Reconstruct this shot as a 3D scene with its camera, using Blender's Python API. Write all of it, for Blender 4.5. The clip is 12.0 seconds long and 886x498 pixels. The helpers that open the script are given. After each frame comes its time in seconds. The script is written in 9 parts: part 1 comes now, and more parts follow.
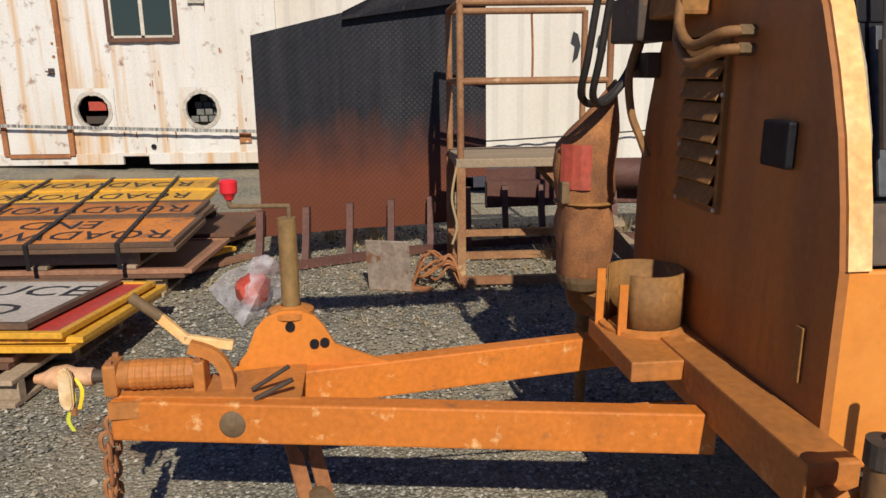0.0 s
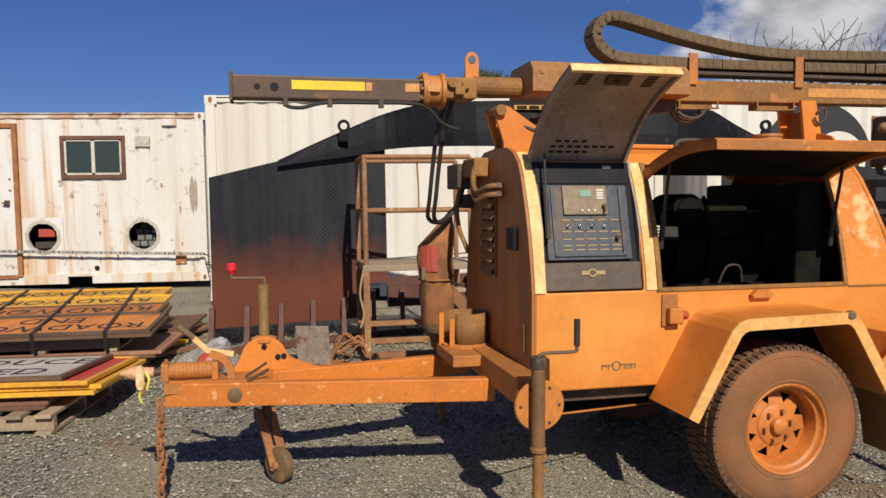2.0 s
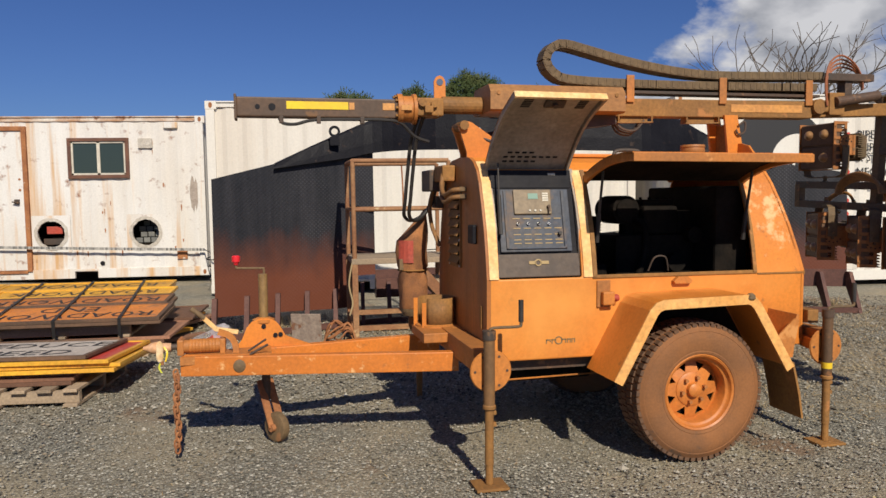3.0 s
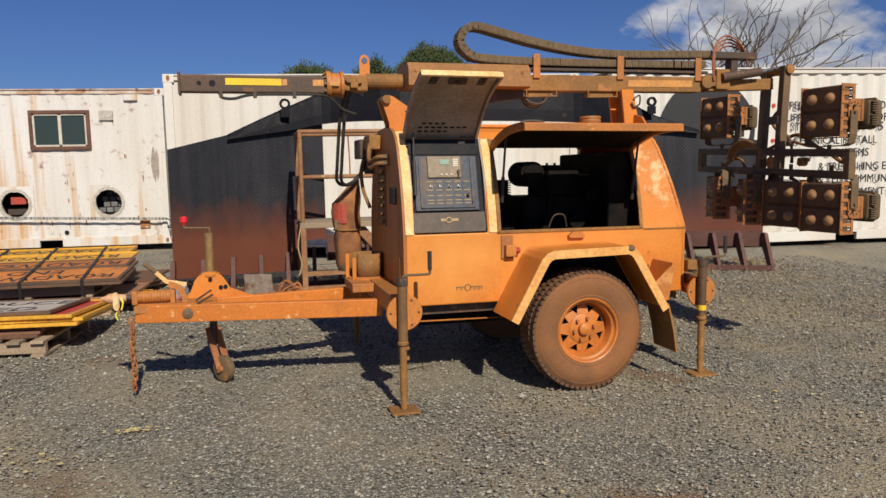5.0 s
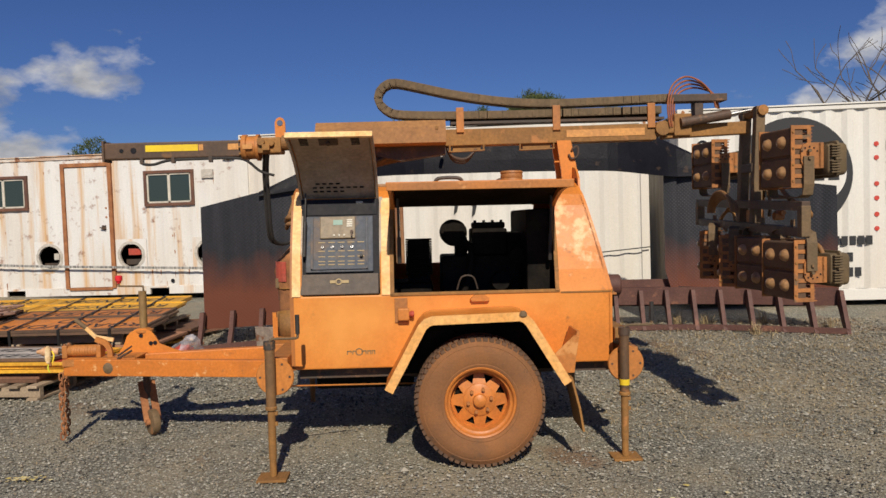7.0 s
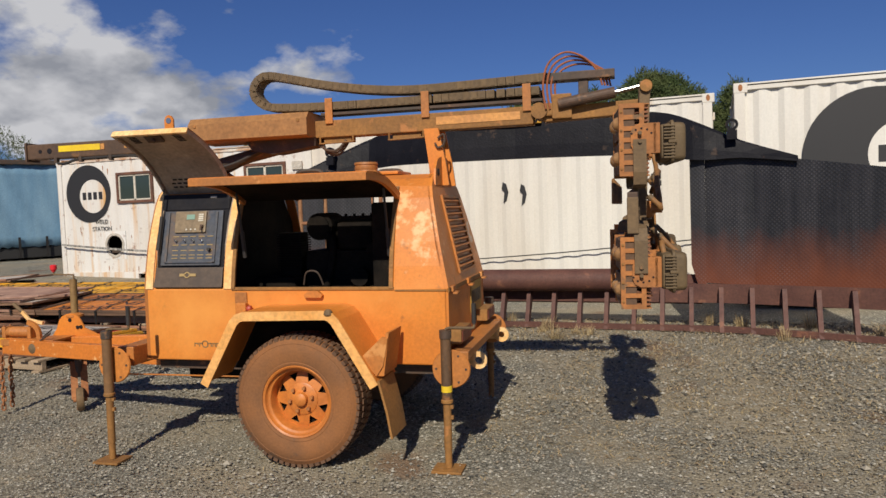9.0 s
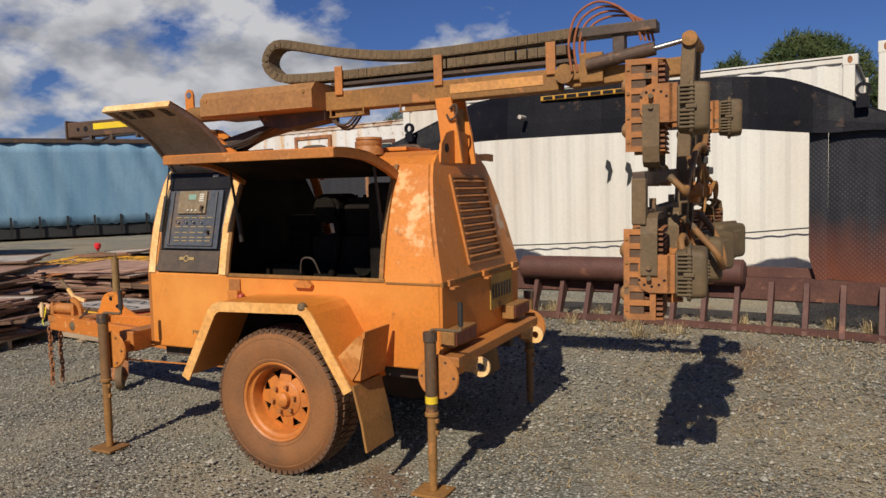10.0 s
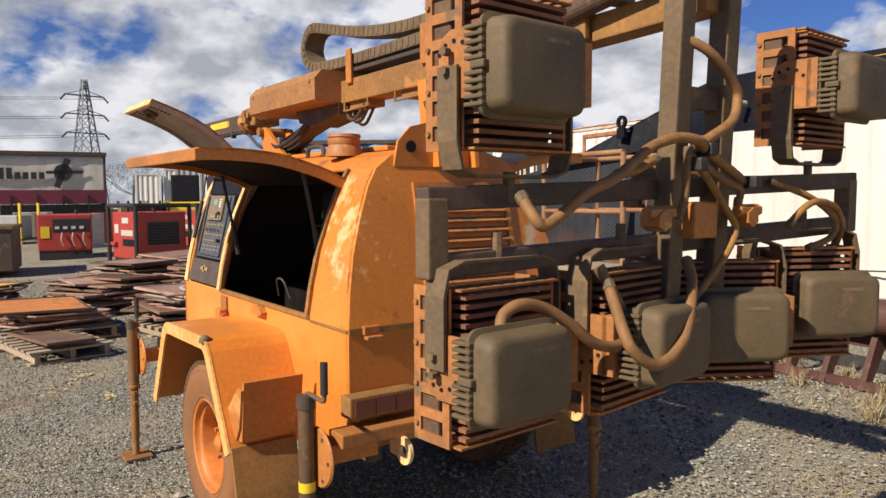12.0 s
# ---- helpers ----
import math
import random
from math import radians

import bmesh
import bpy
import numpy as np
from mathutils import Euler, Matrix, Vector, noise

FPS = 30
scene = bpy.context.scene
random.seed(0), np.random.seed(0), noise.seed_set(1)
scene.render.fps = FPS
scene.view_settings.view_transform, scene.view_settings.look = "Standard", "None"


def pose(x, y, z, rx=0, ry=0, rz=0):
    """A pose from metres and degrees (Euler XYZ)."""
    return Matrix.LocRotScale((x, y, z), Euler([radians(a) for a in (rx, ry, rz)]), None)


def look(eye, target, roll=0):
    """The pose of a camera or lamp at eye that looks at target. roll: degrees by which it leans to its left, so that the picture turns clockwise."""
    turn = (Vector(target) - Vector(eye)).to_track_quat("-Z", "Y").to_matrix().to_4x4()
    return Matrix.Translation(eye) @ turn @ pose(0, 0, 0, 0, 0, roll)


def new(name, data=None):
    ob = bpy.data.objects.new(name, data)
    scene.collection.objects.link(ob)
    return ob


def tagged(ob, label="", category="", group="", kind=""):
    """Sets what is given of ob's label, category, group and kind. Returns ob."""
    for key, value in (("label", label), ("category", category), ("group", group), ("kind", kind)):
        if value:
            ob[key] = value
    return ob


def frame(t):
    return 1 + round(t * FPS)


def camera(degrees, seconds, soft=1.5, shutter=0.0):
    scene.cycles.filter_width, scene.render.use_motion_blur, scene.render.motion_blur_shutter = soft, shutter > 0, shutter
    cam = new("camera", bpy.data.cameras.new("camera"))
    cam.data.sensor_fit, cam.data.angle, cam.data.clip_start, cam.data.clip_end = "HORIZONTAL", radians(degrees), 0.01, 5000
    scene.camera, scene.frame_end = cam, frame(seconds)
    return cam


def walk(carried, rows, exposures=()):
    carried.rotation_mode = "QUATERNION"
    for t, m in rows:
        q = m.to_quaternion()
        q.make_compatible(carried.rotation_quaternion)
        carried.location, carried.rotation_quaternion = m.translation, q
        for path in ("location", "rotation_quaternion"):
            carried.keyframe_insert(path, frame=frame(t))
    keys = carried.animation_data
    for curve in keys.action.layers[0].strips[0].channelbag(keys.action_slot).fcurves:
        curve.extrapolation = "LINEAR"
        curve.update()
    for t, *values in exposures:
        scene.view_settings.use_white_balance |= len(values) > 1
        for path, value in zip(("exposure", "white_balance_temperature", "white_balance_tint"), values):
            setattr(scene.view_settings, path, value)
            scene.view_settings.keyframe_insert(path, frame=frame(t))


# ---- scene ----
cam = camera(61.9, 12.0)
PATH = [
    (0, (0.019, 0.067, 1.431), (-0.005, 2.012, 0.965), -0.8),
    (0.5, (0.003, -0.406, 1.435), (-0.025, 1.571, 1.133), -0.8),
    (1, (-0.014, -0.883, 1.449), (0.14, 1.101, 1.251), -0.8),
    (1.5, (-0.021, -1.336, 1.453), (0.136, 0.653, 1.321), -0.8),
    (2, (0.063, -1.703, 1.445), (0.276, 0.282, 1.316), -0.8),
    (2.5, (0.069, -2.099, 1.459), (0.295, -0.116, 1.33), -0.9),
    (3, (0.13, -2.384, 1.473), (0.354, -0.402, 1.334), -0.9),
    (3.2, (0.178, -2.502, 1.482), (0.402, -0.521, 1.323), -0.9),
    (4.8, (0.291, -3.013, 1.425), (0.573, -1.046, 1.198), -1.1),
    (5, (0.375, -3.015, 1.432), (0.669, -1.048, 1.215), -1.2),
    (5.5, (0.685, -2.99, 1.437), (0.977, -1.018, 1.279), -1.6),
    (6, (1.086, -2.948, 1.43), (1.099, -0.95, 1.335), -1.8),
    (6.5, (1.602, -2.91, 1.443), (1.504, -0.914, 1.353), -1.8),
    (7, (2.16, -2.88, 1.479), (1.979, -0.89, 1.395), -1.9),
    (7.5, (2.735, -2.806, 1.496), (2.438, -0.829, 1.418), -1.8),
    (7.7, (2.957, -2.764, 1.493), (2.647, -0.789, 1.417), -1.8),
    (9.3, (4.431, -1.961, 1.449), (3.634, -0.131, 1.319), -2.0),
    (9.5, (4.524, -1.766, 1.469), (3.669, 0.036, 1.314), -1.8),
    (10, (4.747, -1.31, 1.445), (3.679, 0.375, 1.296), -1.8),
    (10.5, (4.959, -0.773, 1.427), (3.639, 0.723, 1.284), -1.3),
    (11, (5.125, -0.266, 1.448), (3.644, 1.071, 1.307), -1.2),
    (11.5, (5.212, 0.266, 1.461), (3.571, 1.401, 1.323), -0.8),
    (12, (5.309, 0.781, 1.478), (3.559, 1.741, 1.344), -0.5),
]
walk(cam, [(t, look(eye, target, roll)) for t, eye, target, roll in PATH],
     exposures=((0, -0.06), (0.5, -0.48), (1.0, -0.24), (1.5, -0.04), (2.5, -0.02), (7.0, -0.14), (9.5, -0.14), (10.5, -0.12), (12, 0.40)))

# ---------------------------------------------------------------- world and sun
SUN_TO = Vector((0.185, -0.983, 0.0)).normalized()
SUN_EL = radians(38.0)
world = bpy.data.worlds.new("sky")
scene.world = world
world.use_nodes = True


def build_sky():
    nt = world.node_tree
    nt.nodes.clear()
    n, l = nt.nodes.new, nt.links.new
    out, bg = n("ShaderNodeOutputWorld"), n("ShaderNodeBackground")
    sky = n("ShaderNodeTexSky")
    sky.sky_type = 'NISHITA'
    sky.sun_disc = False
    sky.sun_elevation, sky.sun_rotation = SUN_EL, math.atan2(SUN_TO.x, SUN_TO.y)
    sky.altitude, sky.air_density, sky.dust_density, sky.ozone_density = 100, 1.0, 0.25, 2.6
    # cumulus: thick in the west, thin in the north-east, drawn on a flat layer overhead
    co, sep = n("ShaderNodeTexCoord"), n("ShaderNodeSeparateXYZ")
    l(co.outputs["Generated"], sep.inputs[0])
    zz = n("ShaderNodeMath"); zz.operation = 'MAXIMUM'; zz.inputs[1].default_value = 0.0
    l(sep.outputs[2], zz.inputs[0])
    za = n("ShaderNodeMath"); za.operation = 'ADD'; za.inputs[1].default_value = 0.50
    l(zz.outputs[0], za.inputs[0])
    dv = n("ShaderNodeVectorMath"); dv.operation = 'DIVIDE'
    cz = n("ShaderNodeCombineXYZ")
    for k in range(3):
        l(za.outputs[0], cz.inputs[k])
    l(co.outputs["Generated"], dv.inputs[0]); l(cz.outputs[0], dv.inputs[1])
    ns = n("ShaderNodeTexNoise"); ns.inputs["Scale"].default_value = 4.6; ns.inputs["Detail"].default_value = 9; ns.inputs["Roughness"].default_value = 0.55
    mp = n("ShaderNodeMapping"); mp.inputs["Location"].default_value = (3.1, 0.4, 0.0)
    l(dv.outputs[0], mp.inputs[0]); l(mp.outputs[0], ns.inputs["Vector"])
    # a bank of cloud in the east, heaps in the west that grow towards the north-west, clear ahead, overhead and behind
    def mth(op, a, b, c=None):
        t = n("ShaderNodeMath"); t.operation = op
        for k, v in enumerate((a, b, c)):
            if isinstance(v, (int, float)):
                t.inputs[k].default_value = v
            elif v is not None:
                l(v, t.inputs[k])
        return t.outputs[0]

    def span(src, lo, hi, at_lo, at_hi):
        t = n("ShaderNodeMapRange")
        for k, value in ((1, lo), (2, hi), (3, at_lo), (4, at_hi)):
            t.inputs[k].default_value = value
        l(src, t.inputs[0])
        return t.outputs[0]
    X, Y, Z = sep.outputs[0], sep.outputs[1], sep.outputs[2]
    low = mth('SUBTRACT', Z, 0.12)
    east = span(mth('MULTIPLY_ADD', low, -0.9, X), 0.15, 0.36, -0.25, 0.10)
    west = span(mth('SUBTRACT', mth('MULTIPLY', low, -1.1), X), 0.28, 0.58, -0.25, 0.10)
    banks = mth('MAXIMUM', east, west)
    thin = mth('ADD', span(Y, -0.45, -0.05, -0.25, 0.0), span(Z, 0.30, 0.8, 0.0, -0.2))
    xq = n("ShaderNodeMath"); xq.operation = 'ADD'
    l(banks, xq.inputs[0]); l(thin, xq.inputs[1])
    sm = n("ShaderNodeMath"); sm.operation = 'ADD'
    l(ns.outputs[0], sm.inputs[0]); l(xq.outputs[0], sm.inputs[1])
    rp = n("ShaderNodeValToRGB"); rp.color_ramp.elements[0].position = 0.485; rp.color_ramp.elements[1].position = 0.60
    l(sm.outputs[0], rp.inputs[0])
    shade = n("ShaderNodeTexNoise"); shade.inputs["Scale"].default_value = 8.0; shade.inputs["Detail"].default_value = 6
    l(mp.outputs[0], shade.inputs["Vector"])
    cr = n("ShaderNodeValToRGB")
    cr.color_ramp.elements[0].position, cr.color_ramp.elements[0].color = 0.38, (6.0, 6.3, 7.2, 1)
    cr.color_ramp.elements[1].position, cr.color_ramp.elements[1].color = 0.60, (12.6, 12.6, 13.1, 1)
    l(shade.outputs[0], cr.inputs[0])
    tint = n("ShaderNodeMix"); tint.data_type = 'RGBA'; tint.blend_type = 'MULTIPLY'; tint.inputs[0].default_value = 1.0
    tint.inputs[7].default_value = (0.52, 0.72, 1.25, 1)
    l(sky.outputs[0], tint.inputs[6])
    mix = n("ShaderNodeMix"); mix.data_type = 'RGBA'
    l(rp.outputs[0], mix.inputs[0]); l(tint.outputs[2], mix.inputs[6]); l(cr.outputs[0], mix.inputs[7])
    l(mix.outputs[2], bg.inputs["Color"])
    bg.inputs["Strength"].default_value = 0.050
    l(bg.outputs[0], out.inputs[0])


build_sky()
sun = new("sun", bpy.data.lights.new("sun", 'SUN'))
sun.data.energy, sun.data.angle, sun.data.color = 5.0, radians(0.55), (1.0, 0.91, 0.77)
sun.matrix_world = look(SUN_TO * 30 * math.cos(SUN_EL) + Vector((0, 0, 30 * math.sin(SUN_EL))), (0, 0, 0))


# ---------------------------------------------------------------- materials
def mat(name, base, alt=None, rough=0.6, metal=0.0, big=1.3, fine=45.0, bump=0.15, spots=None, spot_at=0.62, spot_scale=5.0,
        streak=0.0, stretch=(1, 1, 1), grain=0.25, bump_dist=0.004, soft=0.06, spots2=None, spot2_at=0.68, spot2_scale=18.0, rand=0.0, zones=(), spec=0.5):
    m = bpy.data.materials.new(name)
    m.use_nodes = True
    nt = m.node_tree
    n, l = nt.nodes.new, nt.links.new
    bs = nt.nodes["Principled BSDF"]
    bs.inputs["Metallic"].default_value = metal
    bs.inputs["Specular IOR Level"].default_value = spec
    co = n("ShaderNodeTexCoord")
    vec = co.outputs["Object"]
    info = n("ShaderNodeObjectInfo")
    sc = n("ShaderNodeVectorMath"); sc.operation = 'MULTIPLY_ADD'
    sc.inputs[1].default_value = (37.0, 91.0, 53.0)
    l(info.outputs["Random"], sc.inputs[0]); l(vec, sc.inputs[2])
    vec = sc.outputs[0]

    def nz(scale, detail=5, v=vec, r=0.55):
        t = n("ShaderNodeTexNoise"); t.inputs["Scale"].default_value = scale; t.inputs["Detail"].default_value = detail; t.inputs["Roughness"].default_value = r
        l(v, t.inputs["Vector"]); return t.outputs[0]

    def ramp(src, a, b):
        t = n("ShaderNodeMapRange"); t.inputs[1].default_value = a; t.inputs[2].default_value = b
        l(src, t.inputs[0]); return t.outputs[0]

    def mixc(f, a, b, how='MIX'):
        t = n("ShaderNodeMix"); t.data_type = 'RGBA'; t.blend_type = how
        for k, s in ((0, f), (6, a), (7, b)):
            if isinstance(s, (int, float)):
                t.inputs[k].default_value = s
            elif isinstance(s, tuple):
                t.inputs[k].default_value = (*s, 1)
            else:
                l(s, t.inputs[k])
        return t.outputs[2]

    st = n("ShaderNodeMapping"); st.inputs["Scale"].default_value = stretch
    l(vec, st.inputs[0])
    col = mixc(ramp(nz(big, 6, st.outputs[0]), 0.38, 0.64), base, alt or tuple(c * 0.72 for c in base))
    f = nz(fine, 4)
    gr = n("ShaderNodeMapRange"); gr.inputs[1].default_value = 0.25; gr.inputs[2].default_value = 0.75; gr.inputs[3].default_value = 1 - grain; gr.inputs[4].default_value = 1 + grain
    l(f, gr.inputs[0])
    gc = n("ShaderNodeCombineColor")
    for k in range(3):
        l(gr.outputs[0], gc.inputs[k])
    col = mixc(1.0, col, gc.outputs[0], 'MULTIPLY')
    mask = None
    if spots:
        sv = n("ShaderNodeMapping"); sv.inputs["Scale"].default_value = (1, 1, 1.0 if not streak else streak)
        l(vec, sv.inputs[0])
        mask = ramp(nz(spot_scale, 8, sv.outputs[0], 0.62), spot_at, spot_at + soft)
        col = mixc(mask, col, spots)
    if spots2:
        col = mixc(ramp(nz(spot2_scale, 6, vec, 0.6), spot2_at, spot2_at + soft), col, spots2)
    for centre, radii, tone, at, scale, wide in zones:
        off = n("ShaderNodeVectorMath"); off.operation = 'SUBTRACT'; off.inputs[1].default_value = centre
        l(co.outputs["Object"], off.inputs[0])
        squash = n("ShaderNodeVectorMath"); squash.operation = 'DIVIDE'; squash.inputs[1].default_value = radii
        l(off.outputs[0], squash.inputs[0])
        ln = n("ShaderNodeVectorMath"); ln.operation = 'LENGTH'
        l(squash.outputs[0], ln.inputs[0])
        near = n("ShaderNodeMath"); near.operation = 'MULTIPLY_ADD'; near.inputs[1].default_value = -0.22
        l(ln.outputs["Value"], near.inputs[0]); l(nz(scale, 7, co.outputs["Object"], 0.62), near.inputs[2])
        col = mixc(ramp(near.outputs[0], at, at + wide), col, tone)
    if rand:
        hv = n("ShaderNodeHueSaturation")
        rr = n("ShaderNodeMapRange"); rr.inputs[3].default_value = 1 - rand; rr.inputs[4].default_value = 1 + rand
        l(info.outputs["Random"], rr.inputs[0]); l(rr.outputs[0], hv.inputs["Value"]); l(col, hv.inputs["Color"])
        col = hv.outputs[0]
    l(col, bs.inputs["Base Color"])
    rg = n("ShaderNodeMapRange"); rg.inputs[3].default_value = max(0.02, rough - 0.12); rg.inputs[4].default_value = min(1.0, rough + 0.12)
    l(nz(big * 5, 4), rg.inputs[0]); l(rg.outputs[0], bs.inputs["Roughness"])
    bp = n("ShaderNodeBump"); bp.inputs["Strength"].default_value = bump; bp.inputs["Distance"].default_value = bump_dist
    l(f, bp.inputs["Height"]); l(bp.outputs[0], bs.inputs["Normal"])
    return m


def plain(name, base, rough=0.5, metal=0.0, emit=None):
    m = bpy.data.materials.new(name)
    m.use_nodes = True
    b = m.node_tree.nodes["Principled BSDF"]
    b.inputs["Base Color"].default_value = (*base, 1)
    b.inputs["Roughness"].default_value, b.inputs["Metallic"].default_value = rough, metal
    if emit:
        b.inputs["Emission Color"].default_value = (*emit, 1)
        b.inputs["Emission Strength"].default_value = 1.0
    return m


# Worn rear patches, and soft paler zones painting highlights on the lower side.
WEAR_AND_HIGHLIGHTS = [((1.74, 0.10, 1.30), (0.16, 0.2, 0.26), (0.76, 0.44, 0.20), 0.38, 15.0, 0.14), ((1.62, 0.16, 1.50), (0.10, 0.3, 0.2), (0.74, 0.40, 0.16), 0.39, 17.0, 0.14), ((0.25, 0.0, 0.86), (0.5, 0.1, 0.32), (0.74, 0.30, 0.060), 0.18, 3.0, 0.40), ((1.3, 0.0, 0.98), (0.7, 0.1, 0.10), (0.71, 0.27, 0.050), 0.20, 4.0, 0.40), ((1.85, 0.95, 1.25), (0.2, 0.22, 0.2), (0.60, 0.42, 0.28), 0.40, 12.0, 0.10)]
def plastic_film():
    m = plain("clouded_plastic_film", (0.75, 0.72, 0.74), 0.3)
    nt = m.node_tree
    b = nt.nodes["Principled BSDF"]
    tr, mx, ns = nt.nodes.new("ShaderNodeBsdfTransparent"), nt.nodes.new("ShaderNodeMixShader"), nt.nodes.new("ShaderNodeTexNoise")
    ns.inputs["Scale"].default_value = 5
    rg = nt.nodes.new("ShaderNodeMapRange"); rg.inputs[1].default_value, rg.inputs[2].default_value, rg.inputs[3].default_value, rg.inputs[4].default_value = 0.35, 0.65, 0.14, 0.5
    nt.links.new(ns.outputs[0], rg.inputs[0]); nt.links.new(rg.outputs[0], mx.inputs[0])
    nt.links.new(tr.outputs[0], mx.inputs[1]); nt.links.new(b.outputs[0], mx.inputs[2])
    nt.links.new(mx.outputs[0], nt.nodes["Material Output"].inputs[0])
    return m


ORANGE = mat("orange_paint", (0.670, 0.222, 0.030), (0.550, 0.178, 0.027), rough=0.48, big=2.2, fine=60, bump=0.06, grain=0.12, spots=(0.73, 0.31, 0.07), spot_at=0.64, spot_scale=3.0, soft=0.08, spots2=(0.30, 0.11, 0.03), spot2_at=0.63, spot2_scale=7, zones=WEAR_AND_HIGHLIGHTS)
LEGTUBE = mat("mud_orange_leg_tube", (0.210, 0.105, 0.036), (0.140, 0.075, 0.032), rough=0.7, big=4, fine=55, bump=0.12, grain=0.2, spots=(0.42, 0.18, 0.05), spot_at=0.6, spot_scale=8)
BEAM_PAINT = mat("chipped_orange_paint", (0.640, 0.195, 0.026), (0.500, 0.155, 0.025), rough=0.5, big=3, fine=60, bump=0.08, grain=0.15, spots=(0.80, 0.46, 0.19), spot_at=0.60, spot_scale=19, soft=0.12, spots2=(0.30, 0.12, 0.04), spot2_at=0.63, spot2_scale=12)
DUSTBR = mat("dusty_orange_brown_steel", (0.420, 0.160, 0.042), (0.290, 0.118, 0.037), rough=0.75, big=5, fine=60, bump=0.15, grain=0.2, spots=(0.17, 0.10, 0.05), spot_at=0.58, spot_scale=9)
LAMPDARK = mat("dark_mud_lamp_casing", (0.10, 0.055, 0.03), (0.15, 0.08, 0.04), rough=0.75, big=6, fine=60, bump=0.12)
ORANGE_DUSTY = mat("dusty_orange_paint", (0.510, 0.180, 0.032), (0.340, 0.135, 0.036), rough=0.6, big=1.8, fine=50, bump=0.15, grain=0.2, spots=(0.60, 0.27, 0.08), spot_at=0.6, spot_scale=6)
# Cream of painted-in edge highlights; worn and pale fittings share it.
EDGE = mat("worn_and_highlit_edge", (0.840, 0.560, 0.260), (0.760, 0.400, 0.120), rough=0.55, big=5, bump=0.08)
BROWN = mat("dusty_brown_steel", (0.300, 0.141, 0.034), (0.200, 0.097, 0.029), rough=0.75, big=3, fine=55, bump=0.2, grain=0.25, spots=(0.40, 0.17, 0.05), spot_at=0.6, spot_scale=8)
OLIVE = mat("mud_grey_brown_casing", (0.165, 0.105, 0.050), (0.122, 0.080, 0.041), rough=0.75, big=5, fine=60, bump=0.12, spots=(0.30, 0.14, 0.055), spot_at=0.64, spot_scale=7)
DARKSTEEL = mat("dirty_dark_steel", (0.055, 0.042, 0.032), (0.09, 0.05, 0.03), rough=0.65, big=4, bump=0.15, spots=(0.20, 0.10, 0.045), spot_at=0.6, spot_scale=9)
BLACK = mat("black_rubber_hose", (0.022, 0.02, 0.019), (0.035, 0.03, 0.026), rough=0.6, big=5, bump=0.1)
# Near-black, hardly glossy: the shade of unlit recesses put into the colour.
INNER = mat("recess_shade_black", (0.008, 0.007, 0.006), (0.017, 0.013, 0.010), rough=0.8, big=6, bump=0.2, spec=0.08)
HOSE = mat("dusty_brown_hose", (0.270, 0.131, 0.041), (0.200, 0.097, 0.034), rough=0.7, big=9, bump=0.2)
TYRE = mat("dust_covered_rubber", (0.265, 0.108, 0.035), (0.200, 0.088, 0.034), rough=0.85, big=4, fine=80, bump=0.1, grain=0.15, spots=(0.085, 0.055, 0.036), spot_at=0.66, spot_scale=4)
TREAD = mat("tyre_tread_rubber", (0.135, 0.069, 0.035), (0.10, 0.056, 0.033), rough=0.85, big=8, bump=0.2)
RIM = mat("orange_wheel_steel", (0.580, 0.195, 0.035), (0.450, 0.150, 0.032), rough=0.5, big=8, bump=0.08, grain=0.15)
CANVAS = mat("orange_brown_canvas", (0.350, 0.145, 0.050), (0.200, 0.085, 0.036), rough=0.9, big=9, fine=120, bump=0.4)
RED = mat("faded_red_plastic", (0.45, 0.06, 0.035), (0.38, 0.08, 0.05), rough=0.5, big=8, bump=0.05)
PANEL = mat("dusty_blue_grey_panel", (0.068, 0.078, 0.100), (0.092, 0.094, 0.102), rough=0.55, big=6, bump=0.05, spots=(0.19, 0.125, 0.075), spot_at=0.53, spot_scale=7, soft=0.2, spec=0.25)
PANEL_D = mat("black_panel_plastic", (0.012, 0.012, 0.016), (0.018, 0.017, 0.019), rough=0.55, big=8, bump=0.03, spec=0.15)
FLAPIN = mat("grey_dusty_door_lining", (0.360, 0.285, 0.215), (0.255, 0.200, 0.150), rough=0.5, big=4, bump=0.08, spots=(0.43, 0.35, 0.27), spot_at=0.6, spot_scale=5)
YELLOW = mat("yellow_reflective_tape", (0.80, 0.58, 0.02), (0.72, 0.48, 0.03), rough=0.4, big=8, bump=0.02, grain=0.08)
CREAM = mat("cream_sticker", (0.620, 0.290, 0.075), (0.520, 0.240, 0.070), rough=0.5, big=8, bump=0.02)
CHROME = mat("worn_chrome", (0.6, 0.6, 0.6), (0.4, 0.38, 0.35), rough=0.3, metal=1.0, big=10)
SCREEN = plain("grey_green_display", (0.23, 0.35, 0.28), 0.25)
GREYTXT = plain("dull_gold_marking", (0.36, 0.25, 0.10), 0.5)
WHITEP = mat("white_container_paint", (0.70, 0.68, 0.62), (0.62, 0.57, 0.49), rough=0.55, big=0.9, fine=40, bump=0.05, grain=0.06, stretch=(1, 1, 0.25), spots=(0.55, 0.36, 0.18), spot_at=0.63, spot_scale=2.6, streak=0.13, soft=0.16, spots2=(0.25, 0.10, 0.045), spot2_at=0.72, spot2_scale=6.5)
